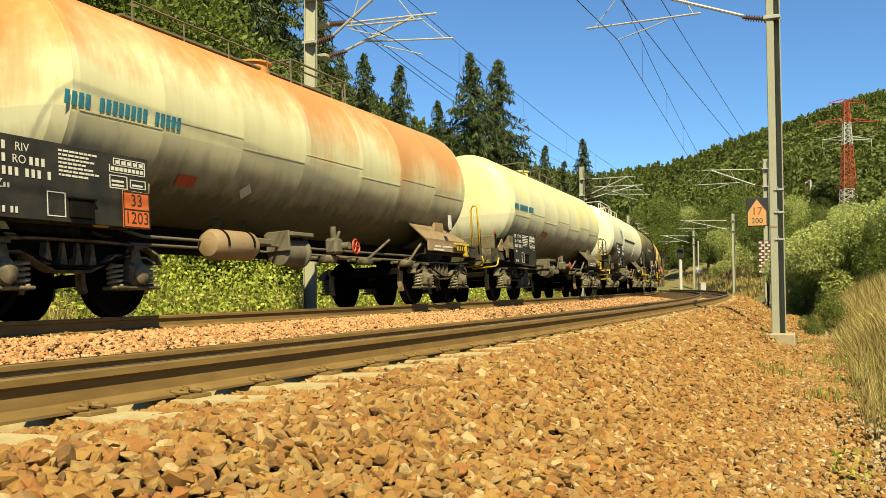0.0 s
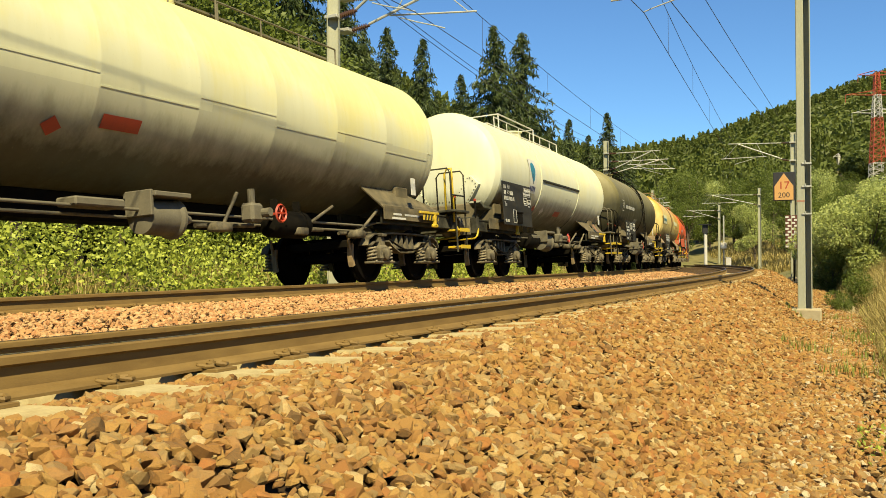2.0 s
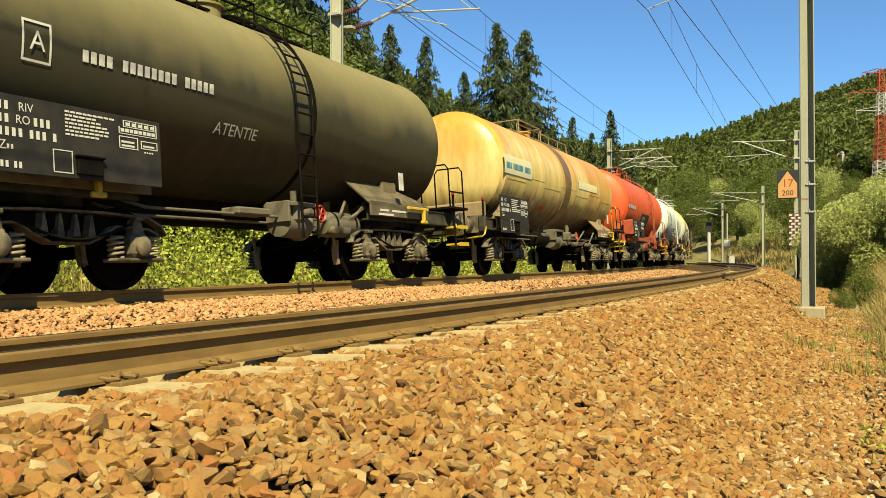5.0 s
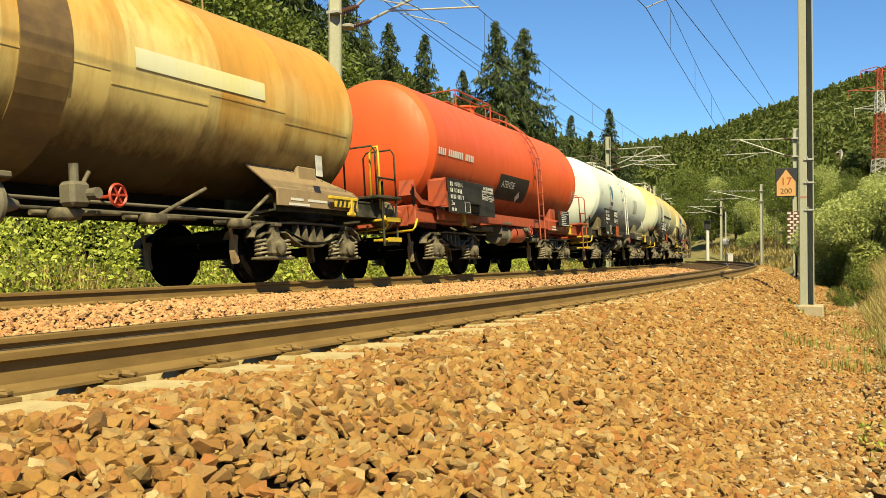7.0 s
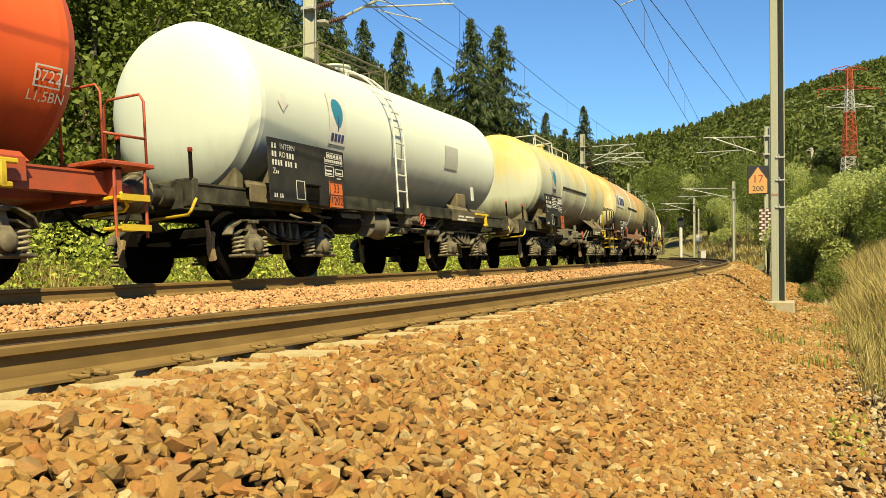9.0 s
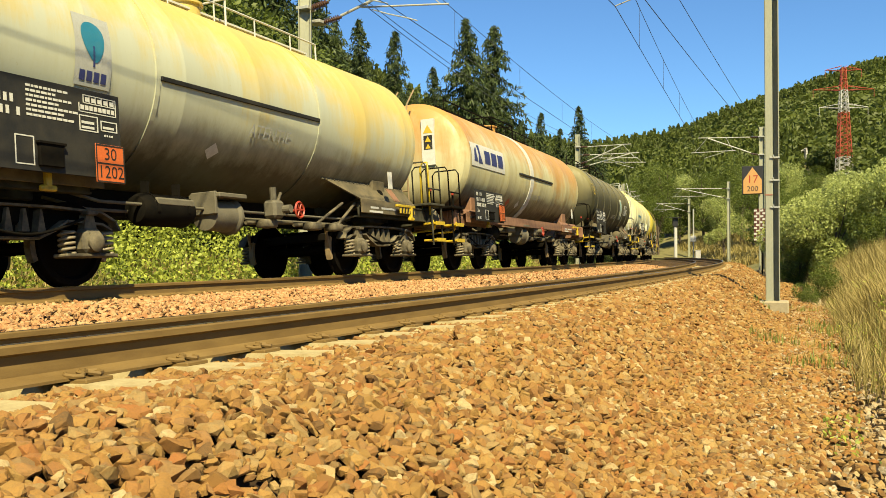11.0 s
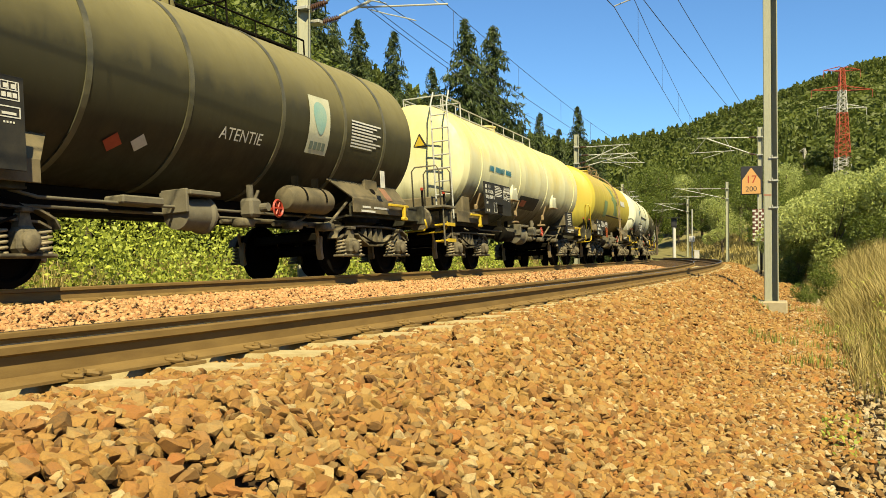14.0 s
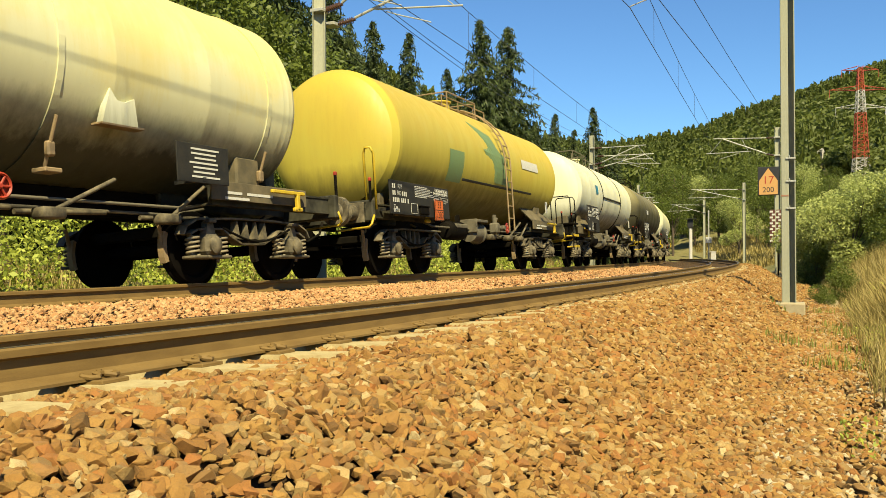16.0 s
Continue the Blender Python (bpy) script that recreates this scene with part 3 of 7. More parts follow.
def curved(bm, outline, r, zc, lift=0.006, nseg=5):
    """A thin mark on the tank: outline in (y, angle in degrees above the side), filled as a fan of strips."""
    ys, an = [p[0] for p in outline], [p[1] for p in outline]
    cy, ca = sum(ys) / len(ys), sum(an) / len(an)
    rr = r + lift
    spot = lambda y, a: (rr * math.cos(radians(a)), y, zc + rr * math.sin(radians(a)))
    mid = bm.verts.new(spot(cy, ca))
    rings = []
    for q in range(1, nseg + 1):
        rings.append([bm.verts.new(spot(cy + (y - cy) * q / nseg, ca + (a - ca) * q / nseg)) for y, a in outline])
    n = len(outline)
    for k in range(n):
        bm.faces.new((mid, rings[0][k], rings[0][(k + 1) % n]))
        for u, v in zip(rings, rings[1:]):
            bm.faces.new((u[k], v[k], v[(k + 1) % n], u[(k + 1) % n]))
    bmesh.ops.recalc_face_normals(bm, faces=bm.faces)
    return bm


def slab(y0, y1, a0, a1):
    """A rectangle in (y, angle), with points along its long sides."""
    ys, n = np.linspace(y0, y1, 4), 4 + int(abs(a1 - a0) / 2.5)
    return [(y, a0) for y in ys] + [(y1, a) for a in np.linspace(a0, a1, n)[1:-1]] + [(y, a1) for y in ys[::-1]] + [(y0, a) for a in np.linspace(a1, a0, n)[1:-1]]


def belt(bm, y, r, zc, w=0.07, t=0.012, a0=-200, a1=20):
    """A flat strap round the tank between two angles."""
    n = 40
    rings = []
    for i in range(n + 1):
        a = radians(a0 + (a1 - a0) * i / n)
        rings.append([bm.verts.new((rr * math.cos(a), yy, zc + rr * math.sin(a))) for yy, rr in ((y - w / 2, r), (y - w / 2, r + t), (y + w / 2, r + t), (y + w / 2, r))])
    for u, v in zip(rings, rings[1:]):
        for k in range(4):
            bm.faces.new((u[k], u[(k + 1) % 4], v[(k + 1) % 4], v[k]))
    bm.faces.new(rings[0]), bm.faces.new(rings[-1][::-1])
    bmesh.ops.recalc_face_normals(bm, faces=bm.faces)
    return bm


def hoop(pts, r=0.02, seg=8):
    return pipe(B(), pts, r, seg)


def tank_wagon(spec):
    """One tank wagon; origin midway between its bogies on the rail top, its head end towards -y."""
    g = spec.get
    root = tagged(new("tank_wagon"), spec["label"], "tank wagon", "wagons of the freight train")
    half, r, zc = spec["pivot"] / 2, g("r", 1.33), g("zc", 2.50)
    ov = g("over", 2.55)
    paint, frame_mat = spec["paint"], g("frame", FRAME_STEEL)
    y0, y1 = -half - g("front", 1.6), half + g("rear", 1.6)
    for e, o in ((-1, g("over_f", ov)), (1, g("over_r", ov))):
        copy = copy_thing(BOGIE, pose(0, e * half, 0))
        copy.parent = root
        # end frame, headstock, skirt under the tank
        bm = B()
        end = half + o - 0.62
        for k in (-1, 1):
            box(bm, (k * 1.10, e * (half - 0.9 + end) / 2, 1.10), (0.05, end - half + 0.9, 0.24), 0.006), box(bm, (k * 1.07, e * (half - 0.9 + end) / 2, 1.21), (0.14, end - half + 0.9, 0.025)), box(bm, (k * 1.07, e * (half - 0.9 + end) / 2, 0.985), (0.14, end - half + 0.9, 0.025))
        box(bm, (0, e * (half - 0.9 + end) / 2, 1.10), (0.6, end - half + 0.9, 0.24), 0.02)
        part("end_frame", bm, frame_mat, root)
        bm = B()
        box(bm, (0, e * (end - 0.06), 1.08), (2.5, 0.12, 0.36), 0.02)
        part("headstock", bm, frame_mat, root)
        bm = B()
        for k in (-1, 1):                        # sloping saddle plates carrying the tank
            lean = Matrix.Translation((k * 1.20, 0, 1.24)) @ Matrix.Rotation(radians(-35 * k), 4, "Y") @ Matrix.Translation((0, 0, -1.2))
            long = e > 0 and g("long_saddle")
            if long:
                plate(bm, [(half - 0.85, 1.18), (half + 1.15, 1.18), (half + 1.08, 1.62), (half - long, 1.66), (half - long, 1.62)], 0.022, lean)
                box(bm, (k * 0.02, half + (1.08 - long) / 2, 1.645), (0.05, 1.08 + long, 0.03), 0, lean)
            elif e not in g("bare", ()):
                low = 0.30 if g("sill") else 0.0
                plate(bm, [(e * (half - 1.0), 1.18), (e * (half + 1.15), 1.18), (e * (half + 1.1), 1.30), (e * (half + 0.1), 1.60 - low), (e * (half - 1.35 + low), 1.66 - low)], 0.022, lean)
            box(bm, (k * 1.215, e * (half + 0.05), 1.15), (0.03, 2.1, 0.24), 0.004)
            for i in range(24 if long else 0 if e in g("bare", ()) or g("sill") else 15):  # rivets along the upper edge
                q = i / (23 if long else 14)
                yy, zz = (half - 1.30 + 1.4 * q / 0.6, 1.63 - 0.055 * q / 0.6) if q < 0.6 else (half + 0.1 + (q - 0.6) * 2.4, 1.575 - (q - 0.6) * 0.72)
                if long:
                    yy, zz = half - long + (1.08 + long) * q, 1.59
                box(bm, (k * 0.012, e * yy, zz), (0.016, 0.035, 0.035), 0, lean)
        box(bm, (0, e * half, 1.42), (2.1, 0.5, 0.5), 0.03)
        box(bm, (0, e * (half + 0.8), 1.45), (1.7, 0.2, 0.4), 0.03)
        part("saddle", bm, frame_mat if g("sill") and g("frame") else g("saddle", PLATE_STEEL), root)
        if e > 0 and g("long_saddle"):           # a rust-red patch, and a black disc whose colour gives a hole's darkness
            lean = Matrix.Translation((1.20, 0, 1.24)) @ Matrix.Rotation(radians(-35), 4, "Y") @ Matrix.Translation((0, 0, -1.2))
            bm = B()
            box(bm, (0.016, half + 0.46, 1.40), (0.012, 0.22, 0.30), 0.002, lean)
            part("paint_patch", bm, RUST_FRAME, root, "rust-red paint patch")
            bm = B()
            rod(bm, lean @ Vector((0.0, half, 1.45)), lean @ Vector((0.022, half, 1.45)), 0.075, 14)
            part("lifting_eye", bm, BLACK_STEEL, root, "black disc standing for a dark hole")
        for k in (-1, 1):
            bm = B()
            f = e * (half + o)
            box(bm, (k * 0.875, e * (end + 0.01), 1.06), (0.44, 0.03, 0.34), 0.004)
            rod(bm, (k * 0.875, e * end, 1.06), (k * 0.875, f - e * 0.22, 1.06), 0.105, 14)
            rod(bm, (k * 0.875, e * end, 1.06), (k * 0.875, e * (end + 0.24), 1.06), 0.135, 14)
            buf = part("buffer", bm, frame_mat if g("sill") else BOGIE_STEEL, root, "", 0.6)
            bm = B()
            lathe(bm, [(f - e * 0.23, 0.09), (f - e * 0.06, 0.24), (f - e * 0.03, 0.25), (f - e * 0.008, 0.24), (f, 0.1)], 20, "y", (k * 0.875, 0, 1.06))
            part("buffer_head", bm, BOGIE_STEEL, buf, "greasy dark round buffer plate", 0.5)
        bm = B()
        pipe(bm, [(0, e * end, 1.0), (0, e * (end + 0.3), 0.98), (0, e * (half + o - 0.02), 0.93)], 0.06, 8)
        pipe(bm, [(0.28, e * end, 0.95), (0.30, e * (end + 0.15), 0.75), (0.24, e * (end + 0.45), 0.62), (0.1, e * (half + o), 0.72)], 0.022, 8)
        part("coupling", bm, BLACK_STEEL, root, "", 0.8)
        if (e < 0 and g("hook_f", True)) or (e > 0 and g("hook_r", True)):
            bm = B()                             # yellow shunter's grip at the corner
            yy = e * (half + (0.55 if e > 0 else g("grip", 0.05)))
            box(bm, (1.30, yy, 1.20), (0.05, 0.78, 0.05), 0.01), box(bm, (1.30, yy + 0.22, 1.07), (0.06, 0.07, 0.26), 0.01), box(bm, (1.30, yy + 0.22, 0.97), (0.06, 0.2, 0.06), 0.015)
            part("grab_handle", bm, YELLOW, root, "yellow grab handle")
            bm = B()
            pipe(bm, [(1.25, e * (end - 0.05), 1.0), (1.25, e * (end + 0.05), 0.85), (1.2, e * (end + 0.05), 0.80), (0.6, e * (end + 0.05), 0.78)], 0.02, 8)
            part("coupler_grip", bm, YELLOW, root, "yellow uncoupling grip", 0.8)
        if e > 0:                                # white frame stencils as plain bars, and a striped warning plate
            bm = B()
            for i, (dy, w) in enumerate(((-0.55, 0.30), (-0.18, 0.22), (0.1, 0.35), (-0.5, 0.5))):
                box(bm, (1.234, half + dy, 1.13 - 0.07 * (i // 3)), (0.004, w, 0.035))
            part("frame_stencil", bm, WHITE, root, "white frame stencils")
            if g("stripes", e in g("posts", ())):
                bm = B()
                box(bm, (1.30, half + 0.62, 1.13), (0.015, 0.62, 0.13), 0.003)
                wp = part("warning_plate", bm, YELLOW, root, "yellow and black striped plate")
                for i in range(5):
                    bm = B()
                    y = half + 0.38 + i * 0.12
                    plate(bm, [(y - 0.03, 1.068), (y + 0.025, 1.068), (y + 0.075, 1.192), (y + 0.02, 1.192)], 0.004, Matrix.Translation((1.311, 0, 0)))
                    part("black_stripe", bm, BOARD, wp)
        if e in g("posts", ()):                  # buffer-height yellow hoop on the end
            part("end_hoop", hoop([(1.25, e * (end - 0.15), 1.1), (1.25, e * (end - 0.15), 2.05), (1.22, e * (end - 0.1), 2.15), (1.12, e * (end - 0.1), 2.15), (1.08, e * (end - 0.12), 2.05), (1.08, e * (end - 0.15), 1.1)], 0.022), YELLOW, root, "yellow hoop rail", 0.8)
        if e in g("platform", ()):
            pm = g("rails", BLACK_STEEL)
            bm = B()
            box(bm, (0, e * (end + 0.02), 1.30), (2.7, 0.75, 0.05), 0.01)
            part("end_platform", bm, pm, root)
            for k in (-1, 1):
                for dy in (-0.30, 0.34):
                    part("railing", hoop([(k * 1.28, e * (end + dy), 1.28), (k * 1.28, e * (end + dy), 2.05), (k * 1.22, e * (end + dy), 2.14), (k * 0.75, e * (end + dy), 2.14), (k * 0.68, e * (end + dy), 2.06), (k * 0.68, e * (end + dy), 1.30)], 0.016), pm, root, "", 0.8)
                part("railing", hoop([(k * 1.28, e * (end - 0.30), 1.62), (k * 1.28, e * (end + 0.34), 1.62)], 0.016), pm, root, "", 0.8)
                for z in (0.60, 0.93):
                    bm = B()
                    box(bm, (k * 1.22, e * (end + 0.05), z), (0.28, 0.42, 0.04), 0.008)
                    box(bm, (k * 1.37, e * (end + 0.05), z), (0.025, 0.42, 0.07), 0)
                    part("step", bm, YELLOW, root, "yellow step")
                bm = B()
                for dy in (-0.18, 0.28):
                    rod(bm, (k * 1.3, e * (end + dy), 1.3), (k * 1.3, e * (end + dy), 0.5), 0.018, 6)
                rod(bm, (k * 1.3, e * (end - 0.18), 1.28), (k * 1.3, e * (end + 0.28), 1.28), 0.018, 6)
                part("step_hanger", bm, pm, root)
        # lamp bracket post
        bm = B()
        box(bm, (1.22, e * (end - 0.02), 1.40), (0.035, 0.05, 0.36), 0.008)
        post = part("lamp_bracket", bm, BLACK_STEEL, root)
        bm = B()
        box(bm, (1.22, e * (end - 0.02), 1.60), (0.045, 0.06, 0.06), 0.008)
        part("bracket_tip", bm, RED, post, "red bracket tip")

    # tank
    seams = g("seams") or list(np.arange(y0 + 1.9, y1 - 0.6, 1.55))
    bm = B()
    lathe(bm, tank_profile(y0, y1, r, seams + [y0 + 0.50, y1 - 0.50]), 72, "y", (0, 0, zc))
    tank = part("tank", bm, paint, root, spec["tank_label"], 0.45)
    if g("plain_seam", False):                    # lengthwise lap seams between the rings
        bm = B()
        for i, (u, v) in enumerate(zip([y0 + 0.5] + seams, seams + [y1 - 0.5])):
            a = math.asin(((2.30 if i % 2 else 2.17) - zc) / r)
            box(bm, (0, 0, 0), (0.012, v - u - 0.03, 0.020), 0, Matrix.Translation((r * math.cos(a), (u + v) / 2, zc + r * math.sin(a))) @ Matrix.Rotation(-a, 4, "Y"))
        part("lap_seam", bm, paint, tank)
    for y in g("belts", ()):
        bm = B()
        belt(bm, y, r, zc, g("belt_w", 0.07), 0.016, -180, g("belt_top", 75))
        part("strap", bm, g("belt_mat", paint), root)
    # manhole and valve hood on the crown
    bm = B()
    lathe(bm, [(r - 0.1, 0.30), (r + 0.16, 0.30), (r + 0.17, 0.34), (r + 0.20, 0.34), (r + 0.23, 0.2)], 24, "z", (0, g("dome", 0.0), zc))
    part("manhole", bm, paint, root, "", 0.5)
    if g("walkway"):
        w0, w1 = g("walkway")
        wm = g("walk_mat", GREY_STEEL)
        bm = B()
        box(bm, (0.0, (w0 + w1) / 2, zc + r + 0.07), (0.55, w1 - w0, 0.03))
        for y in np.arange(w0 + 0.1, w1, 0.8):
            rod(bm, (0.0, y, zc + r - 0.05), (0.0, y, zc + r + 0.07), 0.02, 6)
        part("walkway", bm, wm, root)
        for x in (-0.45, 0.45):
            bm = B()
            zt = zc + r + 0.20
            pipe(bm, [(x, w0, zc + r * 0.86), (x, w0, zt), (x, w1, zt), (x, w1, zc + r * 0.86)], 0.016, 6)
            for y in np.arange(w0 + 1.0, w1 - 0.3, 1.0):
                rod(bm, (x, y, zt), (x, y, zc + r * 0.90), 0.012, 6)
            part("walkway_rail", bm, wm, root)
        h0, h1 = g("hatch", (w0, w0 + 2.2))
        bm = B()
        for x in (-0.5, 0.5):
            pipe(bm, [(x, h0, zc + r * 0.84), (x, h0, zc + r + 0.30), (x, h1, zc + r + 0.30), (x, h1, zc + r * 0.84)], 0.019, 6)
        for y in (h0, h1):
            rod(bm, (-0.5, y, zc + r + 0.30), (0.5, y, zc + r + 0.30), 0.016, 6)
        part("hatch_guard", bm, wm, root)
    for y, low, kind in g("ladders", ()):
        lm = g("ladder_mat", GREY_STEEL)
        bm = B()
        if kind == "side":                       # climbs the flank and bends over the crown
            path = [(r + 0.10, low), (r + 0.10, zc - 0.1)] + [((r + 0.10) * math.cos(radians(a)), zc + (r + 0.10) * math.sin(radians(a))) for a in range(8, 82, 9)]
            for dy in (-0.19, 0.19):
                pipe(bm, [(x, y + dy, z) for x, z in path], 0.019, 6)
            ln = 0.0
            for (xa, za), (xb, zb) in zip(path, path[1:]):
                d = math.hypot(xb - xa, zb - za)
                n = int((ln + d) / 0.29) - int(ln / 0.29)
                for i in range(n):
                    q = ((int(ln / 0.29) + 1 + i) * 0.29 - ln) / d
                    rod(bm, (xa + (xb - xa) * q, y - 0.19, za + (zb - za) * q), (xa + (xb - xa) * q, y + 0.19, za + (zb - za) * q), 0.016, 6)
                ln += d
        else:                                    # stands before the tank's head
            for dx in (-0.19, 0.19):
                pipe(bm, [(g("lx", 0.62) + dx, y, low), (g("lx", 0.62) + dx, y, zc + 0.55), (g("lx", 0.62) * 0.9 + dx, y + 0.25, zc + r * 0.87), (g("lx", 0.62) * 0.8 + dx, y + 0.7, zc + r + 0.2)], 0.019, 6)
            for z in np.arange(low + 0.25, zc + 1.0, 0.29):
                rod(bm, (g("lx", 0.62) - 0.19, y, z), (g("lx", 0.62) + 0.19, y, z), 0.016, 6)
        part("ladder", bm, lm, root, "", 0.8)
    # black data board with its markings
    if g("board"):
        by0, by1, bz0, bz1 = g("board")
        bx = g("board_x", 1.46)
        bm = B()
        box(bm, (bx - 0.012, (by0 + by1) / 2, (bz0 + bz1) / 2), (0.024, by1 - by0, bz1 - bz0), 0.004)
        for y in (by0 + 0.25, by1 - 0.25):
            box(bm, (bx - 0.25, y, bz0 + 0.1), (0.45, 0.05, 0.05))
        board = part("data_board", bm, BOARD, root, "black sheet data board with white markings")
        w, hh = by1 - by0, bz1 - bz0
        face = Matrix.Translation((bx + 0.004, 0, 0)) @ TO_SIDE

        def marking(name, bars):
            bm = B()
            for x, y, ww, h2 in bars:
                box(bm, (bx + 0.003, by0 + (x + ww / 2) * w, bz0 + (y + h2 / 2) * hh), (0.004, ww * w, h2 * hh))
            part(name, bm, WHITE, board, "white stencilled markings")

        def stencil(bars):
            for bar in bars:
                marking("stencil_character", [bar])

        def figures(x, y, groups, pitch, high):
            """Characters as plain bars, in groups."""
            out = []
            for count in groups:
                for _ in range(count):
                    out.append((x + pitch * 0.1, y, pitch * 0.5, high))
                    x += pitch
                x += pitch * 0.7
            return out

        first, second = g("code", ("RIV", "RO"))
        cap = 0.088 * 0.9 / hh if hh < 0.8 else 0.088
        size = cap * hh / 0.70
        chars = 0.62 * size / w
        for row, (lead, word, tail) in enumerate((((2,), first, ()), ((2,), second, (3,)), ((4, 3, 1), "", ()))):
            y = 0.965 - (row + 1) * cap * 1.5
            x = 0.035
            if lead:
                stencil(figures(x, y, lead, chars, cap))
                x += (sum(lead) + 0.8) * chars
            if word:
                wl = len(word) * chars * 1.0
                letters(word, size, WHITE, "stencil_word", board, face @ Matrix.Translation((by0 + (x + wl / 2) * w, bz0 + (y + cap / 2) * hh, 0)))
                x += wl + chars * 0.6
            if tail:
                stencil(figures(x, y, tail, chars, cap))
        letters("Z", size * 1.05, WHITE, "stencil_word", board, face @ Matrix.Translation((by0 + 0.055 * w, bz0 + (0.965 - 5.6 * cap) * hh, 0)))
        stencil(figures(0.075, 0.965 - 6.0 * cap, (2,), chars * 0.6, cap * 0.55))
        pick = random.Random(int(by0 * 100) + int(spec["pivot"] * 1000))
        remark_lines = []
        for i in range(g("remark_lines", 7)):           # small notice lines, too fine to read
            x, stop = 0.39, 0.39 + pick.uniform(0.17, 0.30)
            while x < stop:
                ww = pick.uniform(0.012, 0.035)
                remark_lines.append((x, 0.90 - i * 0.052, ww, 0.026))
                x += ww + 0.007
        if remark_lines:
            marking("notice", remark_lines)
        table = [(0.745, 0.93, 0.225, 0.010), (0.745, 0.84, 0.225, 0.010), (0.715, 0.735, 0.255, 0.010), (0.715, 0.735, 0.005, 0.105), (0.745, 0.84, 0.005, 0.09), (0.968, 0.735, 0.005, 0.20)]
        for i in range(5):
            table += [(0.762 + i * 0.042, 0.862, 0.022, 0.050), (0.786 + i * 0.042, 0.84, 0.004, 0.09)]
        for i in range(8):
            table.append((0.728 + i * 0.030, 0.765, 0.022, 0.052))
        marking("load_table", table)
        for x, y, ww, h2, fill in ((0.315, 0.06, 0.105, 0.30, 0), (0.715, 0.52, 0.12, 0.17, 1), (0.86, 0.55, 0.11, 0.11, 1)):
            e2 = 0.013
            outline = [(x, y, ww, e2), (x, y + h2, ww + e2 * hh / w, e2), (x, y, e2 * hh / w, h2), (x + ww, y, e2 * hh / w, h2)]
            if fill:
                outline += [(x + 0.015, y + 0.03, ww * 0.7, 0.028)] + ([(x + 0.015, y + 0.085, ww * 0.7, 0.030)] if h2 > 0.13 else [])
            marking("outlined_box", outline)
        stencil(figures(0.04, 0.06, (2, 2), chars * 0.75, cap * 0.75) + figures(0.88, 0.49, (4,), 0.017, 0.022))
        bm = B()
        box(bm, (bx + 0.010, by0 + 0.52 * w, bz0 + 0.19 * hh), (0.05, 0.15 * w, 0.26 * hh), 0.008), box(bm, (bx + 0.020, by0 + 0.52 * w, bz0 + 0.315 * hh), (0.06, 0.17 * w, 0.03 * hh), 0.004)
        part("document_box", bm, BLACK_STEEL, board, "black steel document holder")
    if g("placard"):
        top, bottom, py, pz = g("placard")
        px = g("placard_x", 1.49)
        bm = B()
        box(bm, (px, py, pz), (0.012, 0.40, 0.40), 0.003)
        pl = part("hazard_plate", bm, ORANGE_PLATE, root, "orange hazard plate with black numbers")
        bm = B()
        t = 0.014
        for y, z, sy, sz in ((0, 0.19, 0.40, t), (0, -0.19, 0.40, t), (0, 0.0, 0.40, t), (0.193, 0, t, 0.39), (-0.193, 0, t, 0.39)):
            box(bm, (px + 0.008, py + y, pz + z), (0.004, sy, sz))
        part("plate_border", bm, BOARD, pl)
        for txt, dz in ((top, 0.095), (bottom, -0.095)):
            letters(txt, 0.185, BOARD, "plate_number", pl, Matrix.Translation((px + 0.009, py, pz + dz)) @ TO_SIDE)
    # marks on the tank; their angles are counted on a mean tank of radius 1.46 about 2.72
    flank = lambda a: math.degrees(math.asin(max(-0.98, min(0.98, (2.72 + 1.46 * math.sin(radians(a)) - zc) / r))))
    for mat, label, outline in g("marks", ()):
        for shape in (outline if isinstance(outline[0], list) else [outline]):
            part("mark", curved(B(), [(y, flank(a)) for y, a in shape], r, zc, 0.013), mat, tank, label)
    for mat, label, outline in g("marks_over", ()):
        for shape in (outline if isinstance(outline[0], list) else [outline]):
            part("mark", curved(B(), [(y, flank(a)) for y, a in shape], r, zc, 0.019), mat, tank, label)
    for txt, size, mat, y, a in g("words", ()):
        bend = lambda v, y=y, a=flank(a): ((r + 0.022) * math.cos(radians(a) + v.y / r), y + v.x, zc + (r + 0.022) * math.sin(radians(a) + v.y / r))
        letters(txt, size, mat, "lettering", tank, Matrix(), bend)
    if g("slit"):                                # dark step along the cladding
        s0, s1, a = g("slit")
        a = flank(a)
        bm = B()
        box(bm, (0, 0, 0), (0.06, s1 - s0, 0.055), 0.006, Matrix.Translation((r * math.cos(radians(a)), (s0 + s1) / 2, zc + r * math.sin(radians(a)))) @ Matrix.Rotation(-radians(a), 4, "Y"))
        part("drip_rail", bm, BOARD, tank, "dark drip rail")
    # underframe between the bogies
    if g("sill"):
        for k in (-1, 1):
            bm = B()
            ln = 2 * half - 0.2
            plate(bm, [(k * 1.195, 1.275), (k * 1.07, 1.275), (k * 1.07, 1.255), (k * 1.165, 1.255), (k * 1.165, 1.085), (k * 1.07, 1.085), (k * 1.07, 1.065), (k * 1.195, 1.065)], ln, Matrix.Rotation(math.pi / 2, 4, "Z") @ Matrix.Diagonal((1, -1, 1, 1)))
            part("side_sill", bm, frame_mat, root)
        for y in np.linspace(-half * 0.6, half * 0.6, 5):
            bm = B()
            box(bm, (0, y, 1.15), (2.3, 0.12, 0.16), 0.01)
            part("cross_beam", bm, frame_mat, root)
    bm = B()
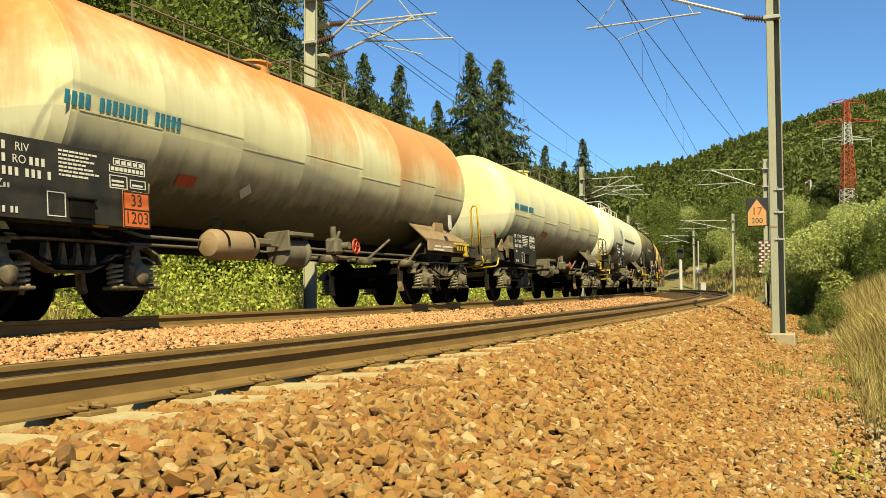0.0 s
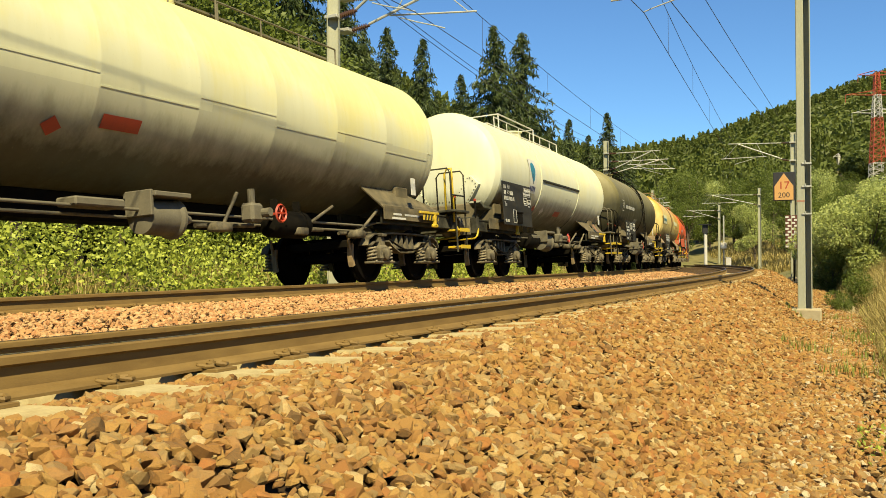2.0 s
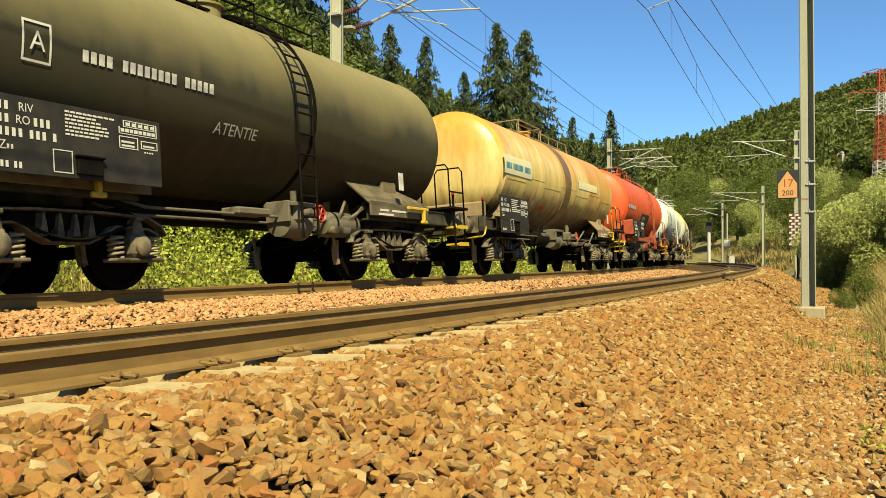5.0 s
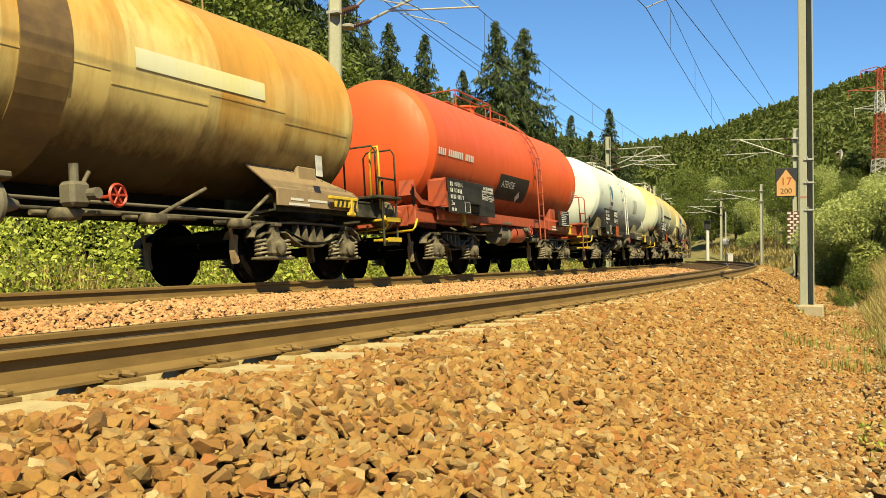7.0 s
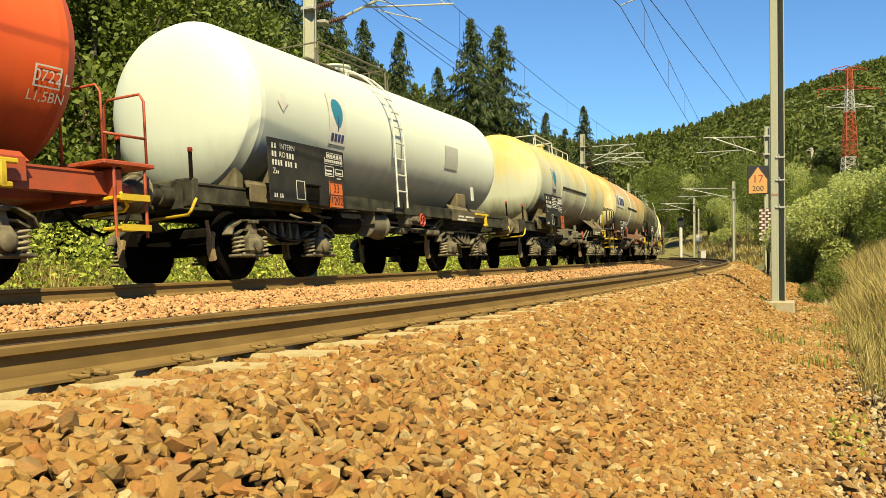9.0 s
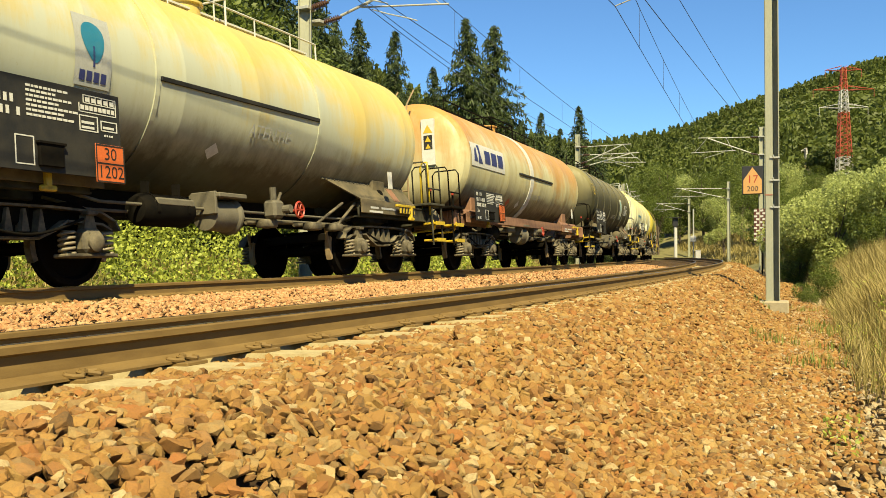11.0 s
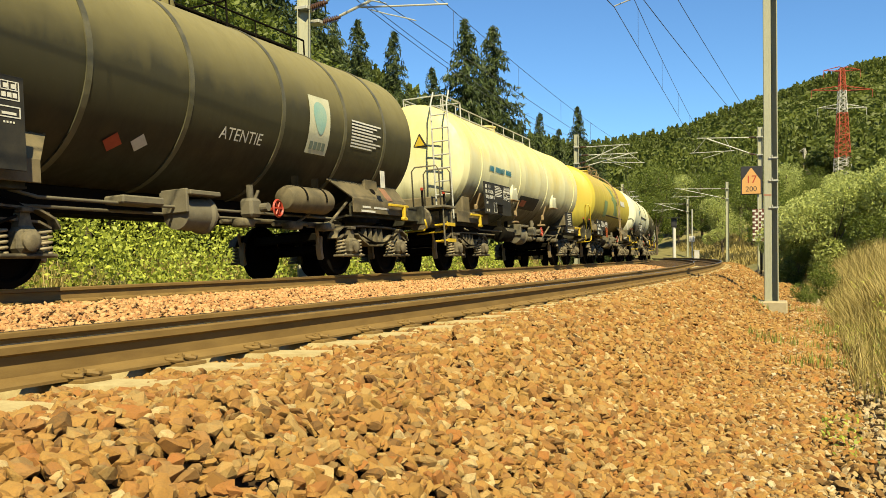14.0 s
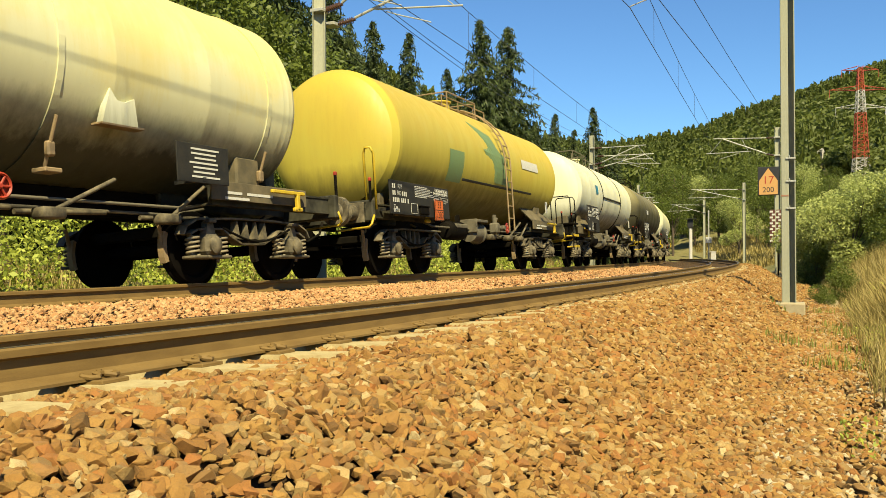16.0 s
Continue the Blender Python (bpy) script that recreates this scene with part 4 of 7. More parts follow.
    box(bm, (0, 0, zc - r - 0.13), (0.46, 2 * half + 0.4, 0.34), 0.03)
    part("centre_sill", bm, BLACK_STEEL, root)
    # brake gear: pipes, valve, cylinder, air tank, levers, hand wheel
    bm = B()
    for x, z in ((0.95, 0.93), (0.75, 0.86)):
        pipe(bm, [(x, -half + 0.6, z + 0.1), (x, -half + 1.2, z), (x, half - 1.2, z), (x, half - 0.6, z + 0.1)], 0.022, 6)
    part("brake_pipe", bm, GREY_STEEL, root, "", 0.8)
    bm = B()
    cy = g("cyl", -0.6)
    lathe(bm, [(cy - 0.28, 0.10), (cy - 0.26, 0.20), (cy + 0.18, 0.22), (cy + 0.22, 0.25), (cy + 0.26, 0.25), (cy + 0.30, 0.12), (cy + 0.55, 0.05)], 20, "y", (0.92, 0, 0.85))
    box(bm, (0.95, cy, 1.10), (0.5, 0.6, 0.06), 0.01), box(bm, (0.95, cy - 0.3, 1.0), (0.4, 0.05, 0.3), 0.01), box(bm, (0.9, cy - 0.95, 0.97), (0.3, 0.7, 0.10), 0.02)
    part("brake_cylinder", bm, GREY_STEEL, root, "", 0.5)
    bm = B()
    ty = g("air", -1.6)
    al = g("air_len", 1.0)
    lathe(bm, [(ty - 0.5 * al, 0.05), (ty - 0.46 * al, 0.16), (ty - 0.38 * al, 0.20), (ty + 0.38 * al, 0.20), (ty + 0.46 * al, 0.16), (ty + 0.5 * al, 0.05)], 20, "y", (g("air_x", 0.85), 0, g("air_z", 0.88)))
    air = part("air_reservoir", bm, g("air_mat", BLACK_STEEL), root, "", 0.5)
    for dy in (-0.28, 0.28):
        bm = B()
        belt(bm, ty + dy, 0.20, g("air_z", 0.88), 0.04, 0.01, -10, 190)
        box(bm, (0, ty + dy, g("air_z", 0.88) + 0.27), (0.10, 0.04, 0.16))
        st = part("reservoir_strap", bm, BLACK_STEEL, air)
        st.location = (g("air_x", 0.85), 0, 0)
    bm = B()
    vy = g("valve", 0.55)
    box(bm, (1.05, vy, 0.98), (0.22, 0.26, 0.26), 0.04), rod(bm, (1.0, vy + 0.1, 0.98), (1.28, vy + 0.1, 0.98), 0.06, 12), rod(bm, (1.05, vy, 1.1), (1.05, vy, 1.3), 0.05, 10)
    part("brake_valve", bm, GREY_STEEL, root, "", 0.5)
    bm = B()
    lathe(bm, [(1.20, 0.115), (1.22, 0.135), (1.24, 0.115), (1.22, 0.10), (1.20, 0.115)], 20, "x", (0, vy + 0.42, 0.98))
    for a in (0, 60, 120):
        q = radians(a)
        rod(bm, (1.22, vy + 0.42 - 0.12 * math.cos(q), 0.98 - 0.12 * math.sin(q)), (1.22, vy + 0.42 + 0.12 * math.cos(q), 0.98 + 0.12 * math.sin(q)), 0.012, 6)
    rod(bm, (0.9, vy + 0.42, 0.98), (1.24, vy + 0.42, 0.98), 0.02, 6)
    part("hand_wheel", bm, RED, root, "red hand wheel", 0.5)
    for y, ln, an in ((cy + 1.1, 0.5, 60), (vy + 1.2, 0.9, 25), (half - 1.5, 0.7, 35)):
        bm = B()
        q = radians(an)
        rod(bm, (1.0, y, 0.80), (1.05, y + ln * math.cos(q), 0.80 + ln * math.sin(q)), 0.025, 8)
        box(bm, (0.95, y, 0.78), (0.2, 0.3, 0.12), 0.02), rod(bm, (0.8, y - 0.3, 0.80), (0.8, y + 0.9, 0.84), 0.03, 8)
        part("brake_lever", bm, BOGIE_STEEL, root, "", 0.8)
    if g("white_tab", True):                     # small white plate on the rear saddle
        bm = B()
        box(bm, (1.36, half - 0.15, 1.62), (0.012, 0.16, 0.30), 0.003)
        part("tab_plate", bm, WHITE, root, "small white plate")
    for extra in g("extra", ()):
        extra(root, half, r, zc)
    return root


# brand emblems and company lettering stand as plain shapes; a word is a bar
def company(y, a, scale=1.0, mat=None, h=5.5):
    """Three words; each letter a plain upright bar."""
    out = []
    for count in (4, 8, 5):
        w = 0.142 * scale
        word = []
        for i in range(count):
            word.append([(y, a), (y + w * 0.72, a), (y + w * 0.72, a + h * scale), (y, a + h * scale)])
            y += w
        y += 0.10 * scale + 0.04
        out.append((mat or BLUE, "company lettering as plain bars", word))
    return out


def leaf_logo(y, a, s=1.0, paint=None, ground=None):
    egg = [(y + 0.19 * s * math.sin(q) * (1 - 0.35 * math.cos(q)) + 0.03 * s * math.cos(q), a + 10.5 * s * -math.cos(q)) for q in np.linspace(0, 2 * math.pi, 22, endpoint=False)]
    over = [(paint or BLUE, "blue leaf-shaped emblem", egg), (NAVY, "dark emblem lettering as bars", [slab(y + (-0.24 + 0.125 * i) * s, y + (-0.145 + 0.125 * i) * s, a - 21 * s, a - 15.5 * s) for i in range(4)]), (NAVY, "dark leaf stalk", slab(y - 0.015 * s, y + 0.02 * s, a - 13 * s, a - 2 * s))]
    under = [(ground or WHITE, "white emblem ground", slab(y - 0.32 * s, y + 0.32 * s, a - 24 * s, a + 14 * s))]
    return under, over


def diamond(y, a, s=0.14, mat=None, label="white hazard diamond"):
    d = math.degrees(s / 1.45)
    return (mat or WHITE, label, [(y - s, a), (y, a - d), (y + s, a), (y, a + d)])


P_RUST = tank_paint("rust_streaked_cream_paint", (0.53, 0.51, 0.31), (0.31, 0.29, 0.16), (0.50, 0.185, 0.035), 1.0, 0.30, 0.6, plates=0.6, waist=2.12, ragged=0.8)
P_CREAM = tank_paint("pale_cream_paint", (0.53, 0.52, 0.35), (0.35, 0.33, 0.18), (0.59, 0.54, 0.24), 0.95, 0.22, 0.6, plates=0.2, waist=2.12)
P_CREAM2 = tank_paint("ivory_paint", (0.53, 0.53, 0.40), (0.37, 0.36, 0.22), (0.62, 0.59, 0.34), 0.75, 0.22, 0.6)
# paler crown: sunlit sheen painted in along with the dust
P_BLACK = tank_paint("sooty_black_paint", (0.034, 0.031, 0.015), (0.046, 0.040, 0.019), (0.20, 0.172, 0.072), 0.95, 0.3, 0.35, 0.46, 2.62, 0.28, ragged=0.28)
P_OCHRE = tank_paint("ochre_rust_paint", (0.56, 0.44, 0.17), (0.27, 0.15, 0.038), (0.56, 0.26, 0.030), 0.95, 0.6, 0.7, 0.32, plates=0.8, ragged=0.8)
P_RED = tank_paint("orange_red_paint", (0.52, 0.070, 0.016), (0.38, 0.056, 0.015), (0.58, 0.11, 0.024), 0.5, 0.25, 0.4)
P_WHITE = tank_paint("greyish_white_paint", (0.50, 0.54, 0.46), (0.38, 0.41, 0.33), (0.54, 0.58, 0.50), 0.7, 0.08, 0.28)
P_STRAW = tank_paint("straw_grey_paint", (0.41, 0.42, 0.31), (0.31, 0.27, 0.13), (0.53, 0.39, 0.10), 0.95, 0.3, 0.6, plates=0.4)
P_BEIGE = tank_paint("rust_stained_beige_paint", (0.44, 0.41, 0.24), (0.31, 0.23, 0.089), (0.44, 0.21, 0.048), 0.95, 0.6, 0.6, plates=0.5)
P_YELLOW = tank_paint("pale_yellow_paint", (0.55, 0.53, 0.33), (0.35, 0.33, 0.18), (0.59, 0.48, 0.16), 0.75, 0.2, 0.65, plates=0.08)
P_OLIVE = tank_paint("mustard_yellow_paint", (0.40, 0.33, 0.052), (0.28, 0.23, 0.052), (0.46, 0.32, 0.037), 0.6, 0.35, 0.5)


def head_triangle(root, half, r, zc):
    """A yellow warning triangle with a black border on the tank's leading head."""
    y = min(v.co.y for o in root.children if o.name.startswith("tank") for v in o.data.vertices)
    stand = Matrix.Translation((0.30, y + 0.03, zc + 0.42)) @ Matrix.Rotation(-math.pi / 2 - 0.10, 4, "Z")
    bm = B()
    plate(bm, [(-0.17, -0.13), (0.17, -0.13), (0.0, 0.17)], 0.08, stand)
    tri = part("warning_triangle", bm, BOARD, root, "yellow warning triangle with black border")
    bm = B()
    plate(bm, [(-0.125, -0.105), (0.125, -0.105), (0.0, 0.115)], 0.088, stand)
    part("triangle_face", bm, YELLOW, tri, "yellow triangle face")


def head_cradle(root, half, r, zc):
    """A riveted cream cradle plate hugging the tank's leading head, and a curled lip behind it."""
    y = min(v.co.y for o in root.children if o.name.startswith("tank") for v in o.data.vertices)
    outer = [(-0.72, 2.28), (-0.92, 2.06), (-0.52, 1.48), (0.52, 1.48), (0.92, 2.06), (0.72, 2.28)]
    inner = [(0.34, 1.72), (-0.34, 1.72)]
    stand = Matrix.Translation((0, y + 0.07, 0)) @ Matrix.Rotation(math.pi / 2, 4, "Z") @ Matrix.Diagonal((1, -1, 1, 1))
    bm = B()
    plate(bm, outer + inner, 0.22, stand)
    cradle = part("cradle_plate", bm, P_CREAM2, root, "cream riveted cradle plate")
    for chain in (outer, [outer[-1], inner[0], inner[1], outer[0]]):
        for (xa, za), (xb, zb) in zip(chain, chain[1:]):
            n = max(2, int(math.hypot(xb - xa, zb - za) / 0.085))
            for i in range(n):
                q = (i + 0.5) / n
                xx, zz = (xa + (xb - xa) * q) * 0.955, 1.86 + (za + (zb - za) * q - 1.86) * 0.93
                bm = B()
                rod(bm, (xx, y - 0.055, zz), (xx, y - 0.035, zz), 0.014, 6)
                part("rivet", bm, GREY_STEEL, cradle)
    for k in (-1, 1):
        bm = B()
        plate(bm, [(-half - 1.35, 1.60), (-half - 1.15, 1.50), (-half - 0.62, 1.485), (-half - 0.62, 1.535), (-half - 1.1, 1.55), (-half - 1.28, 1.65)], 0.26, Matrix.Translation((k * 1.0, 0, 0)))
        part("curled_lip", bm, P_CREAM2, root, "cream curled lip plate")


def side_gusset(root, half, r, zc):
    """Dusty triangular gussets between the frame and the tank's leading end."""
    for k in (-1, 1):
        bm = B()
        plate(bm, [(-half - 1.62, 1.20), (-half - 0.92, 1.20), (-half - 1.12, 1.50)], 0.03, Matrix.Translation((k * 1.13, 0, 0)))
        part("gusset", bm, TAN_STEEL, root, "dusty triangular gusset")


def curved_lip(root, half, r, zc):
    """Curved red support lips under the tank's leading end."""
    for k in (-1, 1):
        bm = B()
        plate(bm, [(-half - 2.0, 1.72), (-half - 1.94, 1.50), (-half - 1.70, 1.38), (-half - 1.15, 1.34), (-half - 1.15, 1.27), (-half - 1.75, 1.29), (-half - 2.06, 1.44)], 0.30, Matrix.Translation((k * 1.05, 0, 0)))
        part("support_lip", bm, RED_FRAME, root, "red curved support lip")
        bm = B()
        plate(bm, [(-half - 1.22, 1.27), (-half - 1.15, 1.27), (-half - 1.15, 1.80), (-half - 1.22, 1.75)], 0.35, Matrix.Translation((k * 1.28, 0, 0)))
        part("board_bracket", bm, RED_FRAME, root)


def rear_notice(root, half, r, zc):
    """A black notice board with a red square and white lines on the rear end of the frame."""
    bm = B()
    box(bm, (1.36, half, 1.36), (0.02, 1.0, 0.42), 0.004), box(bm, (1.25, half, 1.28), (0.25, 0.06, 0.05))
    board = part("notice_board", bm, BOARD, root, "black notice board")
    pick = random.Random(5)
    for i in range(8):
        bm = B()
        y = half - 0.24
        stop = y + pick.uniform(0.3, 0.66)
        while y < stop:
            w = pick.uniform(0.05, 0.13)
            box(bm, (1.373, y + w / 2, 1.535 - 0.05 * i), (0.004, w, 0.024))
            y += w + 0.02
        part("notice", bm, WHITE, board)
    bm = B()
    box(bm, (1.373, half - 0.34, 1.50), (0.004, 0.12, 0.10))
    part("red_square", bm, RED, board, "red square")


def head_panel(root, half, r, zc):
    """A white panel with warning signs on the leading head, beside the ladder."""
    y = min(v.co.y for o in root.children if o.name.startswith("tank") for v in o.data.vertices)
    stand = Matrix.Translation((0.50, y + 0.06, 2.86)) @ Matrix.Rotation(-math.pi / 2 + 0.06, 4, "Z") @ Matrix.Rotation(-0.06, 4, "Y")
    bm = B()
    plate(bm, [(-0.15, -0.52), (0.15, -0.52), (0.15, 0.52), (-0.15, 0.52)], 0.10, stand)
    panel = part("label_panel", bm, WHITE, root, "white panel with warning signs")
    for z, shape, mat in ((0.28, [(-0.11, -0.08), (0.11, -0.08), (0.0, 0.11)], YELLOW), (0.0, [(-0.10, -0.17), (0.10, -0.17), (0.10, 0.15), (-0.10, 0.15)], BOARD)):
        bm = B()
        plate(bm, [(a, b + z) for a, b in shape], 0.108, stand)
        part("warning_sign", bm, mat, panel)
    for z, s in ((0.06, 0.07), (-0.10, 0.06)):
        bm = B()
        plate(bm, [(-s, z - s * 0.8), (s, z - s * 0.8), (0, z + s)], 0.114, stand)
        part("warning_sign", bm, YELLOW, panel)


def lamp_box(root, half, r, zc):
    """A red-topped lamp box and a dark recess on the tank's leading head."""
    y = min(v.co.y for o in root.children if o.name.startswith("tank") for v in o.data.vertices)
    bm = B()
    box(bm, (0.02, y - 0.02, zc + 0.36), (0.20, 0.14, 0.16), 0.02)
    lamp = part("lamp_box", bm, BLACK_STEEL, root, "dark lamp box")
    bm = B()
    box(bm, (0.02, y - 0.02, zc + 0.50), (0.20, 0.13, 0.12), 0.02)
    part("lamp_glass", bm, RED, lamp, "red lamp glass")


def framed(y, a, mat, s=0.16):
    """A square outline on the tank's flank."""
    d = math.degrees(s / 1.4) * 1.15
    return (mat, "outlined square sign", [slab(y - s, y + s, a - d, a - d + 1.0), slab(y - s, y + s, a + d - 1.0, a + d), slab(y - s, y - s + 0.025, a - d, a + d), slab(y + s - 0.025, y + s, a - d, a + d)])


def pads(root, half, r, zc):
    """White-painted anchor pads of the belly straps and a small rear board."""
    for y in (-1.80, 2.45):
        bm = B()
        plate(bm, [(y - 0.26, 1.74), (y + 0.26, 1.74), (y + 0.22, 2.06), (y + 0.08, 2.00), (y - 0.04, 2.01), (y - 0.13, 2.13)], 0.09, Matrix.Translation((1.25, 0, 0)))
        pad = part("anchor_pad", bm, P_CREAM2, root, "white notched anchor pad")
        bm = B()
        box(bm, (1.26, y, 1.725), (0.16, 0.62, 0.025), 0.004)
        part("shelf", bm, TAN_STEEL, pad)
    for y in (-4.44, -1.19, 1.66, 5.17):
        bm = B()
        rod(bm, (1.02, y, 1.25), (1.22, y, 1.75), 0.02, 8), box(bm, (1.1, y, 1.42), (0.08, 0.10, 0.16), 0.02), box(bm, (1.05, y, 1.2), (0.2, 0.22, 0.05), 0.01)
        part("turnbuckle", bm, TAN_STEEL, root)
    bm = B()
    box(bm, (1.46, 3.57, 1.40), (0.02, 0.92, 0.46), 0.004), box(bm, (1.25, 3.57, 1.22), (0.45, 0.06, 0.05))
    b2 = part("notice_board", bm, BOARD, root, "black notice board")
    bm = B()
    for i in range(7):
        box(bm, (1.473, 3.60 - 0.03 * (i % 2), 1.57 - i * 0.055), (0.004, 0.5 - 0.06 * (i % 3), 0.022))
    part("notice", bm, WHITE, b2)


u3, o3 = leaf_logo(-2.45, -7, 0.9)
u7, o7 = leaf_logo(-2.25, -6, 0.85)
u8, o8 = leaf_logo(-3.1, -6, 0.8, BLUE, GREY_MARK)
u10, o10 = leaf_logo(2.1, -12, 0.95, worn("faded_teal_marking", (0.20, 0.35, 0.31), (0.33, 0.40, 0.29), 0.55, 0.0, 5.0, 0.8, 40, 0), worn("yellowed_white_marking", (0.44, 0.43, 0.31), (0.33, 0.35, 0.23), 0.6, 0.0, 5.0, 0.7, 40, 0))
o10[1:] = [(worn("grey_green_lettering", (0.11, 0.15, 0.12), (0.20, 0.23, 0.17), 0.6, 0.0, 10.0, 0.6, 60, 0), "grey-green emblem lettering as bars", o10[1][2])]


def emblem(y, a, k=1.33):
    out = [(NAVY, "navy emblem", [(y, a - 6), (y + 0.20 * k, a - 6), (y + 0.13 * k, a + 8), (y + 0.03 * k, a + 4)]), (NAVY, "navy emblem", [(y + 0.23 * k, a - 7), (y + 0.45 * k, a - 7), (y + 0.31 * k, a + 9), (y + 0.19 * k, a + 9)])]
    return out + [(NAVY, "navy brand lettering as a bar", slab(y + q * k, y + (q + 0.3) * k, a - 6, a + 6)) for q in (0.57, 0.95, 1.33)]


